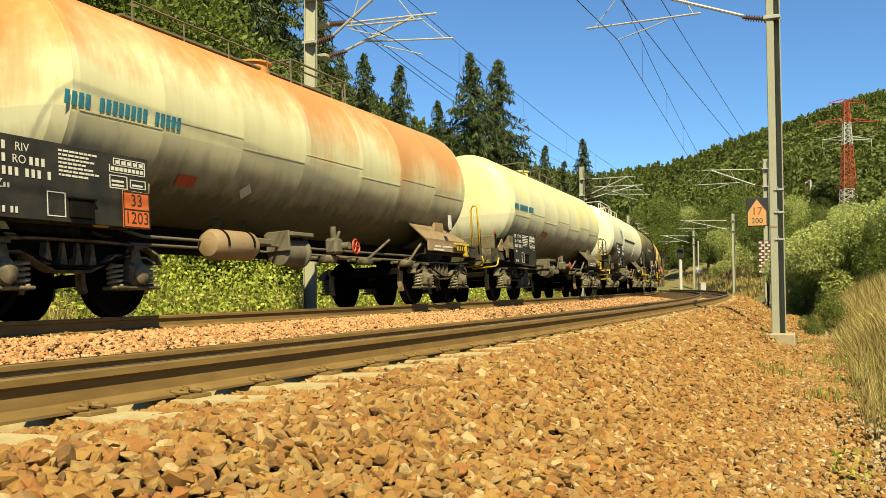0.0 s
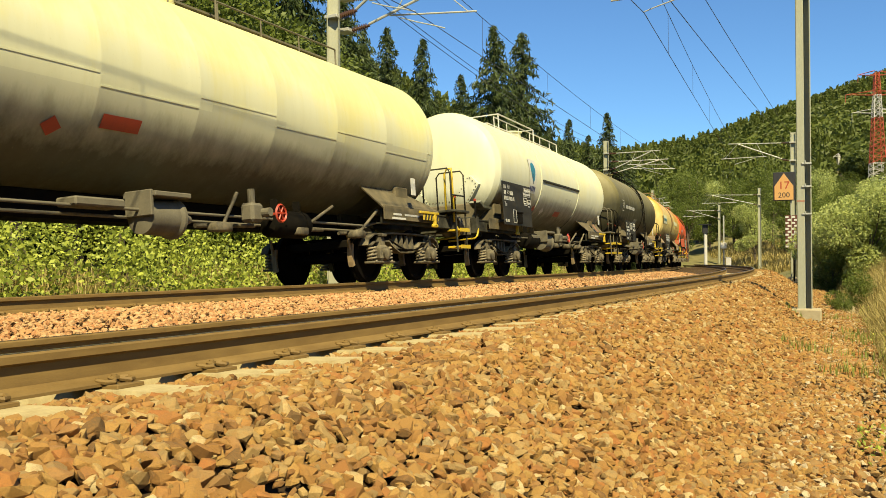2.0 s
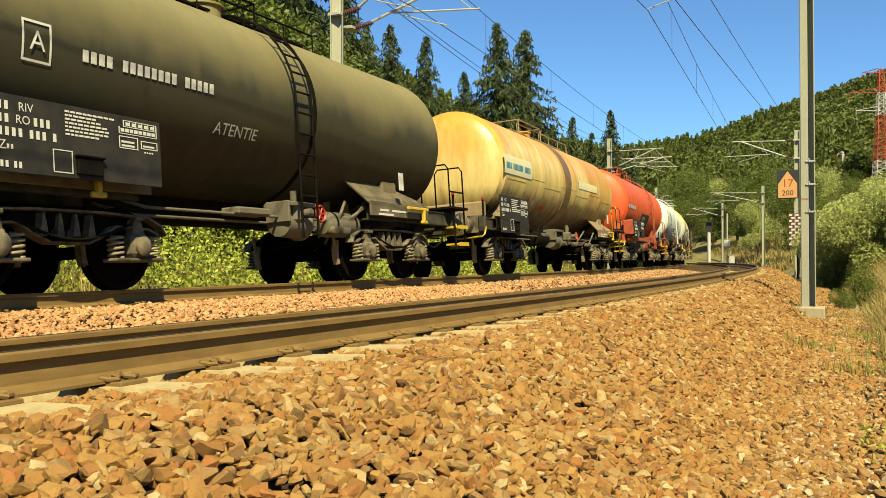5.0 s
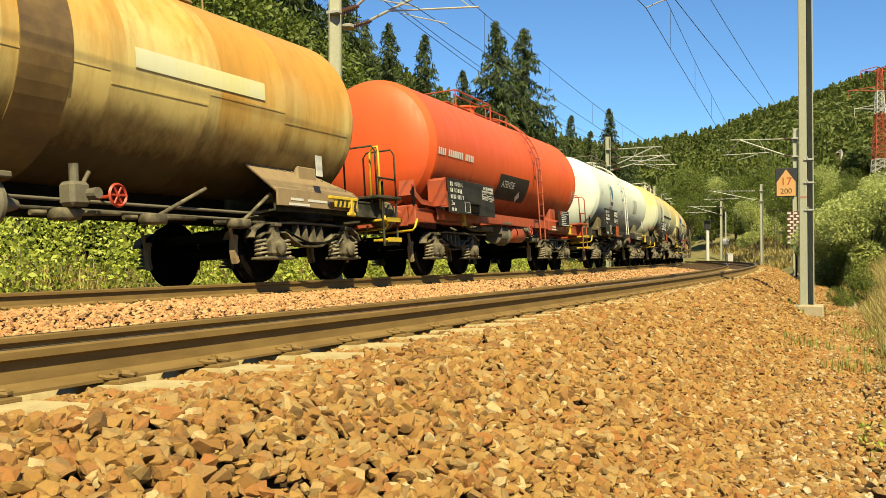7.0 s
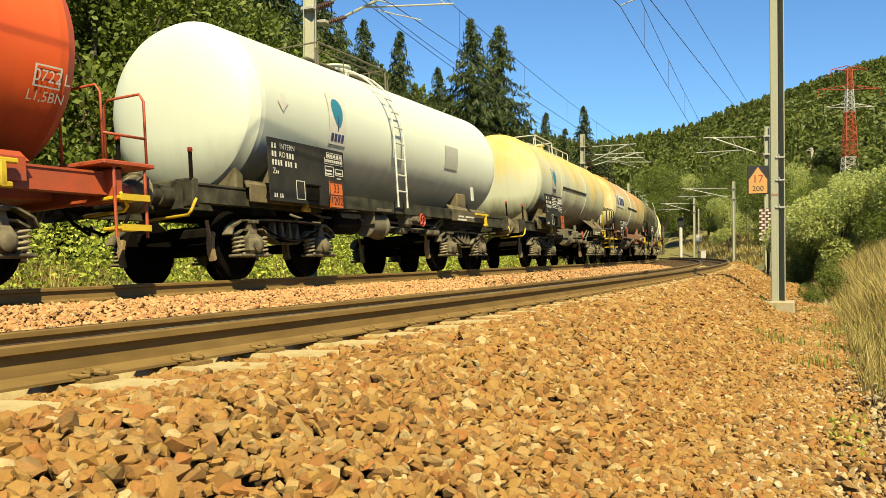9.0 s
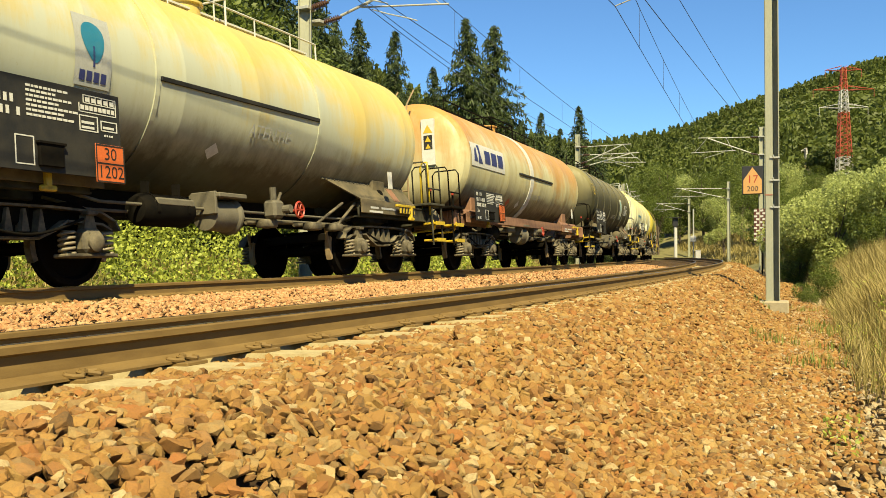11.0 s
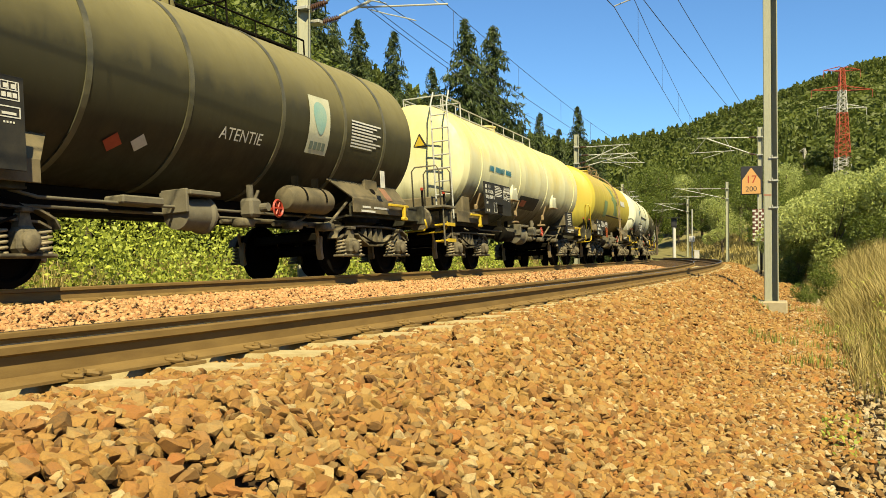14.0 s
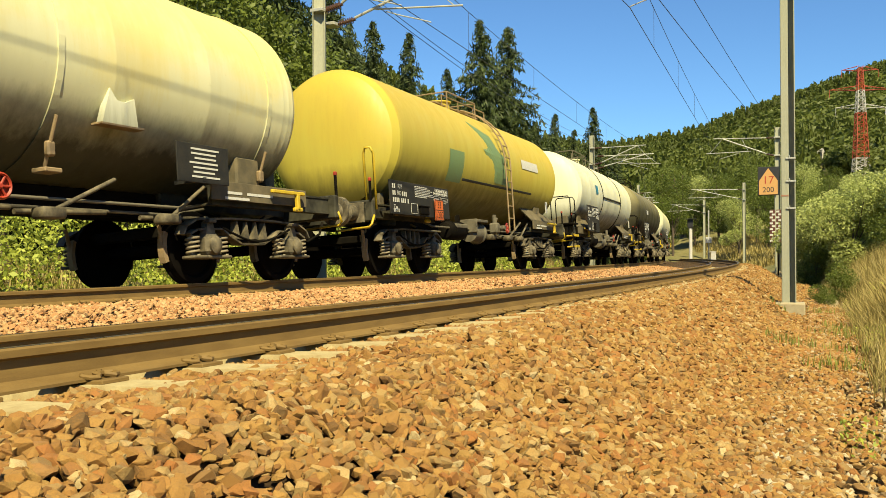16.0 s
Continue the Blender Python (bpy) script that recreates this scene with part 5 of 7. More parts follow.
WAGONS = [
    # first bogie's and last bogie's place in the train, then the look
    (6.9, 16.74, dict(paint=P_RUST, plain_seam=True, seams=[-3.69, -2.14, -0.59, 1.2, 2.69, 4.22], label="tank wagon with rust-streaked cream tank and orange crown", tank_label="cream tank stained orange-brown by rust", front=0.57, rear=1.3, board=(-6.25, -4.18, 0.94, 1.72), placard=("33", "1203", -4.42, 1.13),
        walkway=(-3.2, 2.2), hatch=(0.4, 2.2), air_mat=TAN_STEEL, air=-2.2, air_x=1.05, posts=(1,), saddle=TAN_STEEL, marks=company(-5.2, -21, 0.66, None, 9) + [diamond(-1.77, -47), (RED, "faded red hazard mark", slab(-3.2, -2.85, -50, -43))], words=[("ATENTIE!", 0.19, GREY_MARK, 0.0, -31.5)])),
    (21.85, 31.68, dict(paint=P_CREAM, plain_seam=True, label="tank wagon with pale cream tank and black frame", tank_label="pale cream tank, greyer along the belly", front=0.77, rear=1.25, board=(-6.1, -4.12, 0.86, 1.66), extra=(side_gusset,), code=("INTERN", "RO"),
        platform=(1,), rails=FRAME_STEEL, walkway=(-1.2, 3.9), hatch=(-1.2, 0.7), cyl=-1.1, air=1.6, posts=(1,), marks=company(-5.32, -16, 0.66, None, 8.5) + [(RED, "faded red hazard mark", slab(-2.11, -1.55, -41, -34)), diamond(-2.7, -44, 0.13, RED, "faded red diamond")])),
    (36.75, 45.72, dict(paint=P_CREAM2, seams=[99.0], label="tank wagon with ivory tank in pale straps and leaf emblem", tank_label="ivory white tank", front=0.77, rear=1.4, board=(-5.25, -3.2, 1.12, 2.09), grip=-0.36, remark_lines=0, long_saddle=1.55, bare=(-1,), extra=(head_cradle,),
        walkway=(-2.6, 3.2), walk_mat=WHITE, hatch=(-2.4, 0.6), belts=(-1.65, 2.15), platform=(1,), rails=GREY_STEEL, slit=(-1.6, 2.13, -12.5), marks=u3 + [diamond(-1.0, -46), diamond(-1.8, -45, 0.14, RED, "red hazard diamond"), (RED, "faded red hazard mark", slab(0.2, 0.75, -50, -43))], marks_over=o3, words=[("ATENTIE", 0.15, GREY_MARK, 1.0, -28)])),
    (51.05, 57.95, dict(paint=P_BLACK, seams=[99.0], label="tank wagon with sooty black tank and side ladder", tank_label="sooty black tank", front=1.72, rear=1.9, over_f=2.7, over_r=2.9, board=(-4.65, -2.55, 1.08, 1.79), board_x=1.48,
        walkway=(-1.6, 2.2), walk_mat=BLACK_STEEL, belts=(0.8,), belt_mat=BLACK_STEEL, ladders=((0.38, 0.6, "side"),), ladder_mat=BLACK_STEEL, platform=(-1, 1), cyl=0.6, air=2.0, air_mat=GREY_STEEL,
        marks=company(-3.44, -16, 0.75, WHITE, 6.5) + [framed(-3.99, -13, WHITE, 0.17)], words=[("A", 0.27, WHITE, -3.99, -13), ("ATENTIE", 0.22, GREY_MARK, -0.9, -32)])),
    (63.85, 73.47, dict(paint=P_OCHRE, plain_seam=True, label="tank wagon with ochre rusty tank and a dark oil band", tank_label="ochre tank stained brown by rust and oil", front=0.87, rear=1.3, board=(-6.28, -4.33, 0.88, 1.70),
        walkway=(-1.6, 3.4), hatch=(-1.6, 0.4), walk_mat=TAN_STEEL, posts=(1,), platform=(1,), rails=FRAME_STEEL, saddle=TAN_STEEL, belts=(0.05,), belt_w=0.62, belt_mat=worn("oily_brown_band", (0.11, 0.067, 0.027), (0.24, 0.15, 0.047), 0.45, 0, 3.0, 0.9),
        marks=[(P_CREAM, "cream repainted patch", slab(-5.46, -3.4, -18, -1)), (P_CREAM, "cream repainted patch", slab(1.2, 3.5, -13, -4)), diamond(-3.24, -42, 0.15, RED, "red hazard diamond"), diamond(-2.8, -41), (RED, "faded red hazard mark", slab(-2.2, -1.7, -50, -43))], marks_over=company(-5.33, -13, 0.66, None, 8))),
    (78.81, 85.89, dict(paint=P_RED, seams=[99.0], label="tank wagon with orange-red tank, red frame and ladder", tank_label="orange-red tank", frame=RED_FRAME, sill=True, white_tab=False, front=1.57, rear=2.0, over_f=2.75, over_r=2.95, board=(-4.67, -2.22, 1.14, 1.79), board_x=1.49, code=("INTERN", "RO"), remark_lines=0, grip=0.22, extra=(curved_lip, rear_notice),
        walkway=(-1.6, 1.9), walk_mat=RED_FRAME, ladders=((1.29, 0.75, "side"),), ladder_mat=RED_FRAME, platform=(1,), rails=RED_FRAME, air_mat=RED_FRAME, air=0.3, air_x=1.0,
        marks=company(-4.65, -18, 0.66, WHITE, 8) + [(BOARD, "dark recessed plate", slab(-1.17, 0.9, -46, -21)), (WHITE, "white outlined box", [slab(4.74, 5.07, -21.5, -20.8), slab(4.74, 5.07, -30, -29.3), slab(4.74, 4.765, -30, -21), slab(5.045, 5.07, -30, -21)])], marks_over=[diamond(0.33, -40, 0.15, WHITE)], words=[("0722", 0.17, WHITE, 4.90, -25.5), ("L", 0.17, WHITE, 5.14, -25.5), ("L1,5BN", 0.15, WHITE, 4.92, -34), ("ATENTIE", 0.22, WHITE, -0.55, -30)])),
    (91.85, 98.96, dict(paint=P_WHITE, seams=[99.0], label="tank wagon with greyish white tank and side ladder", tank_label="clean greyish white tank", sill=True, r=1.28, zc=2.46, front=1.20, rear=2.1, over_f=2.95, over_r=3.2, board=(-4.53, -2.46, 1.03, 1.90), code=("INTERN", "RO"), remark_lines=0, placard=("33", "1202", -2.80, 1.20),
        walkway=(-1.4, 1.4), hatch=(-1.4, 1.2), ladders=((-0.2, 1.15, "side"),), ladder_mat=WHITE, marks=u7 + [diamond(-3.83, -8.6, 0.14), (GREY_MARK, "grey stencilled sign", slab(2.2, 2.9, -25, -6))], marks_over=o7)),
    (105.62, 113.47, dict(paint=P_STRAW, label="tank wagon with straw-grey tank, pale straps and drip rail", tank_label="straw-grey tank browned over the crown", front=1.12, rear=1.5, over_f=3.2, board=(-4.9, -2.9, 1.1, 2.0), placard=("30", "1202", -3.1, 1.25),
        walkway=(-1.8, 3.0), walk_mat=WHITE, belts=(-2.1, 1.54), slit=(-2.05, 1.5, -13.5), posts=(1,), platform=(1,), rails=FRAME_STEEL, long_saddle=1.85, marks=u8 + [diamond(-0.83, -45)], marks_over=o8, words=[("ATENTIE", 0.26, GREY_MARK, 0.26, -29)])),
    (118.65, 127.58, dict(paint=P_BEIGE, extra=(head_panel,), label="tank wagon with rust-stained beige tank on a rusty frame", tank_label="beige tank stained by rust, with a white band", frame=RUST_FRAME, sill=True, front=1.32, rear=1.6, board=(-5.58, -3.55, 1.05, 1.75), placard=("30", "1202", -3.78, 1.28), placard_x=1.50,
        walkway=(-4.5, 3.6), hatch=(-1.0, 1.0), walk_mat=BLACK_STEEL, ladders=((-6.6, 1.2, "end"),), lx=0.12, ladder_mat=TAN_STEEL, platform=(-1,), belts=(-0.2,), belt_w=0.32, belt_mat=WHITE, belt_top=95, slit=(-1.47, 2.05, -11), air=-3.0,
        marks=[(WHITE, "white emblem ground", slab(-5.3, -2.78, -16, 5)), diamond(-0.98, -46), diamond(-1.88, -45, 0.15, RED, "faded red diamond")], marks_over=emblem(-5.12, -5.5), words=[("ATENTIE", 0.2, GREY_MARK, 0.5, -33)])),
    (132.87, 141.29, dict(paint=P_BLACK, seams=[99.0], label="tank wagon with dusty black tank and white notices", long_saddle=1.42, tank_label="dusty black tank with ring welds", front=1.12, rear=1.6, over_f=2.65, over_r=2.45, board=(-5.66, -3.58, 1.09, 1.98), grip=0.13, placard=None,
        # weld bands paler than the tank: their highlights are in the colour
        walkway=(-4.2, 3.2), hatch=(-0.6, 1.0), walk_mat=BLACK_STEEL, ladders=((-6.3, 1.2, "end"),), lx=0.40, ladder_mat=BLACK_STEEL, platform=(-1,), belts=(-4.24, -2.59, -0.93, 1.1, 2.9, 4.3), belt_w=0.085, belt_mat=worn("highlit_weld_band", (0.06, 0.056, 0.032), (0.14, 0.125, 0.07), 0.5, 0.0, 4.0, 0.7), air=1.85, air_x=1.15, air_z=1.15, air_len=1.3, air_mat=PLATE_STEEL,
        marks=u10 + [framed(-4.95, 1.5, YELLOW, 0.17), diamond(-1.58, -47), diamond(-1.98, -49, 0.15, RED, "red hazard diamond")] +
        [(WHITE, "white notice line as a bar", slab(3.1, 3.1 + 1.05 - 0.15 * (i % 3), -8 - i * 2.1, -6.9 - i * 2.1)) for i in range(9)], marks_over=o10, extra=(head_triangle, lamp_box), words=[("ATENTIE", 0.24, WHITE, 0.2, -33), ("A", 0.27, YELLOW, -4.95, 1.5)])),
    (146.24, 156.20, dict(paint=P_YELLOW, bare=(-1, 1), white_tab=False, label="tank wagon with pale yellow tank and strapped belly", tank_label="pale yellow tank", front=0.72, rear=1.15, over_f=2.5, over_r=2.6, board=(-4.96, -2.92, 1.24, 1.97), board_x=1.50,
        walkway=(-4.6, 3.2), hatch=(-4.6, -3.4), walk_mat=GREY_MARK, ladders=((-6.1, 1.1, "end"),), lx=0.95, ladder_mat=GREY_MARK, belts=(-4.44, -1.19, 1.66, 5.17), belt_w=0.08, belt_top=80, platform=(-1,), rails=GREY_STEEL,
        marks=company(-3.93, -16, 0.66, BLUE, 7.5) + [(BOARD, "dark recessed plate", slab(-0.92, 1.0, -50, -33))], marks_over=[(RED, "faded red hazard mark", slab(-0.7, -0.2, -46, -38))], extra=(pads, head_triangle))),
    (161.41, 169.70, dict(paint=P_OLIVE, seams=[99.0], label="tank wagon with mustard-yellow tank and green patches", tank_label="mustard-yellow tank with green patches", front=1.27, rear=1.5, over_f=2.6, over_r=2.6, board=(-5.85, -3.25, 1.02, 1.60), placard=("33", "1203", -3.85, 1.16), placard_x=1.5,
        walkway=(-0.8, 2.0), hatch=(-0.6, 1.2), walk_mat=TAN_STEEL, ladders=((0.71, 0.9, "side"),), ladder_mat=TAN_STEEL, posts=(-1,), slit=(-1.8, 3.1, -32),
        marks=[(GREEN_MARK, "green painted patch", slab(-2.7, -1.9, -36, -9)), (GREEN_MARK, "green painted patch", [(-1.0, 24), (0.1, 15), (0.9, -5), (1.3, -29), (0.2, -29), (-0.6, -2)]), (WHITE, "white brand lettering as a bar", slab(2.1, 3.5, -8, 1))])),
    (175.0, 183.6, dict(paint=P_CREAM2, label="tank wagon with ivory tank in dark straps", tank_label="ivory white tank", front=1.02, rear=1.5, over=2.6, board=(-4.9, -3.0, 1.1, 1.95), walkway=(-2, 3), belts=(-1.2, 2.6), belt_mat=BLACK_STEEL, platform=(-1,), slit=(-1.2, 2.6, -12), marks=[(BLUE, "blue emblem", slab(-2.5, -2.1, -10, 2))])),
    (188.8, 197.4, dict(paint=P_BLACK, label="tank wagon with dull black tank", tank_label="dull black tank", front=1.12, rear=1.7, over=2.6, board=(-4.9, -2.9, 1.1, 1.9), walkway=(-3, 3), walk_mat=BLACK_STEEL, platform=(-1,), marks=[(WHITE, "white stencilled sign", slab(-2.2, -1.4, -14, -6))])),
    (202.6, 212.0, dict(paint=P_CREAM, label="tank wagon with cream tank", tank_label="pale cream tank", front=0.92, rear=1.5, over=2.6, board=(-5.5, -3.5, 1.1, 1.95), walkway=(-2, 3))),
]


def gone(t):
    """How far the train has rolled by t seconds; it slowly gains speed."""
    return 8.857 * t + 0.00996 * t * t + 0.000536 * t ** 3


def on_line(u_f, u_r, t):
    """The wagon's pose, both bogies on the far track."""
    (xa, ya, _), (xb, yb, _) = along(u_f - gone(t), TRACK_FAR), along(u_r - gone(t), TRACK_FAR)
    return pose((xa + xb) / 2, (ya + yb) / 2, -0.034, 0, -CANT, math.degrees(math.atan2(xa - xb, yb - ya)))


TRAIN = []
for u_f, u_r, spec in WAGONS:
    spec["pivot"] = u_r - u_f
    wagon = tank_wagon(spec)
    wagon.matrix_basis = on_line(u_f, u_r, 0)
    TRAIN.append((wagon, u_f, u_r))
for o in (*BOGIE.children_recursive, BOGIE):
    bpy.data.objects.remove(o)


# ---------------- line-side: masts, wires, signs ----------------
def spot(direction, d):
    return d * math.sin(radians(direction)), d * math.cos(radians(direction))


def mast(x, y, z, h, turn, label, boxed=False):
    root = tagged(new("catenary_mast"), label, "catenary mast", "catenary masts")
    root.matrix_basis = pose(x, y, z, 0, 0, turn)
    bm = B()
    if boxed:                                    # broad channel, deep recess, thin outer flange
        box(bm, (0, 0.068, h / 2), (0.26, 0.155, h), 0.012), box(bm, (0.10, -0.06, h / 2), (0.02, 0.12, h)), box(bm, (-0.01, -0.128, h / 2), (0.25, 0.022, h), 0.003)
    else:
        for k in (-1, 1):
            box(bm, (0, k * 0.135, h / 2), (0.26, 0.02, h), 0.003)
        box(bm, (0, 0, h / 2), (0.014, 0.25, h))
    part("steel_post", bm, MAST_STEEL, root)
    if boxed:
        for q in (2.05, 2.62, 3.1):              # clamps across the recess
            bm = B()
            box(bm, (-0.14, -0.05, q), (0.03, 0.19, 0.035), 0.004), rod(bm, (-0.15, -0.02, q), (-0.15, -0.02, q + 0.06), 0.014, 6)
            part("clamp", bm, GALV, root)
    bm = B()
    box(bm, (0, 0, -0.10), (0.62, 0.62, 0.36), 0.03)
    part("concrete_foot", bm, CONCRETE, root, "pale concrete foot")
    return root


def cantilever(x, y, tx, ty, wire_z, mess_z, base_z, label):
    """Tubular arms from a mast at (x, y) to the wires over the track at (tx, ty)."""
    root = tagged(new("cantilever"), label, "cantilever arm", "cantilever arms")
    root.matrix_basis = pose(x, y, 0)
    t = Vector((tx - x, ty - y, 0))
    ln = t.length
    t.normalize()
    P = lambda d, z: t * d + Vector((0, 0, z))
    bm = B()
    rod(bm, P(0.55, mess_z - 0.05), P(ln + 0.35, mess_z + 0.02), 0.026, 8)
    part("top_tube", bm, GALV, root)
    bm = B()
    rod(bm, P(0.6, wire_z + 0.25), P(ln - 0.2, mess_z - 0.02), 0.034, 8)
    part("strut_tube", bm, GALV, root)
    bm = B()
    rod(bm, P(ln * 0.45, wire_z + 0.42), P(ln + 0.75, wire_z + 0.36), 0.022, 8)
    part("register_tube", bm, GALV, root)
    bm = B()
    pipe(bm, [P(ln - 1.1, wire_z + 0.35), P(ln - 0.7, wire_z + 0.22), P(ln - 0.25, wire_z + 0.10), P(ln, wire_z + 0.02)], 0.014, 6)
    part("steady_arm", bm, GALV, root)
    bm = B()
    rod(bm, P(ln * 0.62, mess_z), P(ln * 0.5, wire_z + 0.42), 0.014, 6)
    part("hanger_tube", bm, GALV, root)
    bm = B()
    rod(bm, P(ln * 0.95, mess_z), P(ln + 0.55, wire_z + 0.37), 0.012, 6)
    part("hanger_tube", bm, GALV, root)
    for z in (mess_z - 0.05, wire_z + 0.12):
        bm = B()
        a, b = P(0.14, z), P(0.62, z + (0.1 if z < mess_z - 0.1 else 0))
        d = b - a
        prof = [(0.0, 0.035)]
        for i in range(7):
            c = 0.14 + 0.11 * i
            prof += [(c, 0.035), (c + 0.03, 0.078), (c + 0.045, 0.078), (c + 0.06, 0.035)]
        prof += [(1.0, 0.035)]
        lathe(bm, [(t * d.length, r) for t, r in prof], 12, "z")
        bmesh.ops.transform(bm, matrix=Matrix.Translation(a) @ d.to_track_quat("Z", "Y").to_matrix().to_4x4(), verts=bm.verts)
        part("insulator", bm, CERAMIC, root, "brown ribbed insulator")
        bm = B()
        box(bm, P(0.02, z), (0.34, 0.34, 0.08), 0.01)
        part("clamp", bm, GALV, root)
    return root


PANTO = -0.36                                   # the canted track leans its wire to the inside
R_MASTS = [(-1.47, 19.95, -0.72, 8.9), (*spot(-4.82, 54), -0.62, 8.3), (*spot(-6.76, 95), -0.5, 8.3), (*spot(-9.11, 122), -0.5, 8.3), (0.0, -30.0, -0.8, 8.9)]
L_MASTS = [(*spot(-33.5, 20.75), -0.9, 9.2), (*spot(-15.98, 56), -0.7, 8.6), (*spot(-13.1, 97), -0.6, 8.6), (*spot(-14.3, 130), -0.6, 8.6), (-11.6, -30.0, -0.9, 9.2)]
ends = {}
for side, masts, mid in (("near", R_MASTS, -0.7535), ("far", L_MASTS, TRACK_FAR)):
    for i, (x, y, z, h) in enumerate(masts):
        s = math.atan2(y, x + SIDE + RADIUS) * RADIUS
        tx, ty, a = along(s, mid + PANTO + (0.18 if i % 2 else -0.18))
        mast(x, y, z, h, (94 if side == "near" else 118) if i == 0 else math.degrees(a) + 90, "grey-green steel catenary mast on a concrete foot beside the track", side == "near" and i == 0)
        cantilever(x, y, tx, ty, 5.95, 7.15, z, "galvanised tube cantilever carrying the overhead wires")
        if side == "far":                        # second arm pair lower on the mast
            cantilever(x, y + 0.5, tx + 0.3, ty + 0.9, 5.75, 6.7, z, "galvanised tube cantilever carrying the overhead wires")
        ends.setdefault(side, []).append((s, tx, ty))


def wire(name, pts, r, label):
    ob = part(name, pipe(B(), pts, r, 5), WIRE)
    return tagged(ob, label, "overhead wire", "overhead wires")


for side, pts in ends.items():
    pts.sort()
    for (s0, xa, ya), (s1, xb, yb) in zip(pts, pts[1:]):
        n = 16
        con = [(xa + (xb - xa) * i / n, ya + (yb - ya) * i / n, 5.95) for i in range(n + 1)]
        sag = min(0.9, ((s1 - s0) / 60) ** 2 * 0.8)
        mes = [(xa + (xb - xa) * i / n, ya + (yb - ya) * i / n, 7.15 - sag * 4 * (i / n) * (1 - i / n)) for i in range(n + 1)]
        wire("contact_wire", con, 0.009, "thin dark copper contact wire over the track")
        wire("messenger_wire", mes, 0.0085, "thin dark messenger wire over the track")
        for i in range(2, n - 1, 3):
            wire("dropper", [mes[i], ((mes[i][0] + con[i][0]) / 2, mes[i][1], (mes[i][2] + con[i][2]) / 2), con[i]], 0.005, "thin dropper between messenger and contact wire")
# feeders along the mast heads
order = sorted(L_MASTS, key=lambda m: m[1])
for hz, dx in ((7.9, -0.6), (7.3, -0.05)):
    for (xa, ya, _, _), (xb, yb, _, _) in zip(order, order[1:]):
        wire("feeder_wire", [(xa + dx + (xb - xa) * i / 12, ya + (yb - ya) * i / 12, hz - 0.5 * 4 * (i / 12) * (1 - i / 12)) for i in range(13)], 0.010, "dark feeder wire strung between the masts")
# the next wire section, led out to its anchor on the second near mast
for (xa, ya, za), (xb, yb, zb) in (((-4.4, 20.0, 6.45), (-4.7, 53.8, 6.9)), ((-4.25, 20.0, 7.6), (-4.62, 53.8, 7.5))):
    wire("anchor_wire", [(xa + (xb - xa) * i / 8, ya + (yb - ya) * i / 8, za + (zb - za) * i / 8 - 0.1 * 4 * (i / 8) * (1 - i / 8)) for i in range(9)], 0.010, "dark overhead wire led out to an anchor mast")
    wire("anchor_wire", [(xa, ya, za), (xa + 0.2, ya - 25, za - 0.1), (xa + 0.6, ya - 50, za)], 0.010, "dark overhead wire led out to an anchor mast")
# red paint ring and clamp on the near mast
bm = B()
box(bm, (-1.54, 19.95, 1.60), (0.15, 0.27, 0.035), 0.0, Matrix())
ring = part("paint_ring", bm, worn("faded_red_paint", (0.28, 0.11, 0.067), (0.27, 0.20, 0.13), 0.7, 0.0, 9.0, 0.8))
ring.matrix_basis = Matrix.Translation((-1.47, 19.95, 0)) @ pose(0, 0, 0, 0, 0, 4) @ Matrix.Translation((1.47, -19.95, 0))
tagged(ring, "faded red paint ring round the steel mast", "paint mark")

# speed sign on the second mast
sx, sy = spot(-5.35, 53.5)
sign = tagged(new("speed_sign"), "dark sign board with orange arrow panel reading 17 200", "railway sign")
sign.matrix_basis = pose(sx, sy, 0)
bm = B()
box(bm, (0, 0, 4.58), (1.15, 0.05, 1.62), 0.02)
part("sign_board", bm, SIGN_DARK, sign)
bm = B()
plate(bm, [(-0.50, 3.82), (0.50, 3.82), (0.50, 4.60), (0.0, 5.32), (-0.50, 4.60)], 0.02, Matrix.Translation((0, -0.036, 0)) @ Matrix.Rotation(-math.pi / 2, 4, "Z"))
part("arrow_panel", bm, SIGN_ORANGE, sign, "pale orange arrow-shaped panel")
FACE = Matrix(((1, 0, 0, 0), (0, 0, -1, 0), (0, 1, 0, 0), (0, 0, 0, 1)))
letters("17", 0.62, RED, "sign_number", sign, Matrix.Translation((0.0, -0.052, 4.62)) @ FACE)
letters("200", 0.42, SIGN_DARK, "sign_number", sign, Matrix.Translation((0.0, -0.052, 4.08)) @ FACE)
bm = B()
rod(bm, (0.35, 0.12, -0.6), (0.35, 0.12, 5.3), 0.05, 10)
part("sign_post", bm, MAST_STEEL, sign)
# stacked red and white boards below it
hx, hy = spot(-4.95, 53.0)
stack = tagged(new("marker_board"), "narrow dark red boards with staggered white bars on a post", "marker board")
stack.matrix_basis = pose(hx, hy, 0)
for k in (-0.17, 0.17):
    bm = B()
    box(bm, (k, 0, 2.0), (0.29, 0.03, 1.85), 0.01)
    bd = part("board", bm, worn("maroon_board", (0.080, 0.023, 0.013), (0.13, 0.053, 0.033), 0.6, 0.0, 6.0, 0.5), stack)
    for i in range(11):
        bm = B()
        box(bm, (k + (0.06 if i % 2 else -0.06), -0.018, 1.18 + i * 0.164), (0.17, 0.012, 0.105))
        part("white_bar", bm, WHITE, bd)
bm = B()
rod(bm, (0.12, 0.06, -0.75), (0.12, 0.06, 1.2), 0.05, 8)
part("post", bm, BLACK_STEEL, stack)

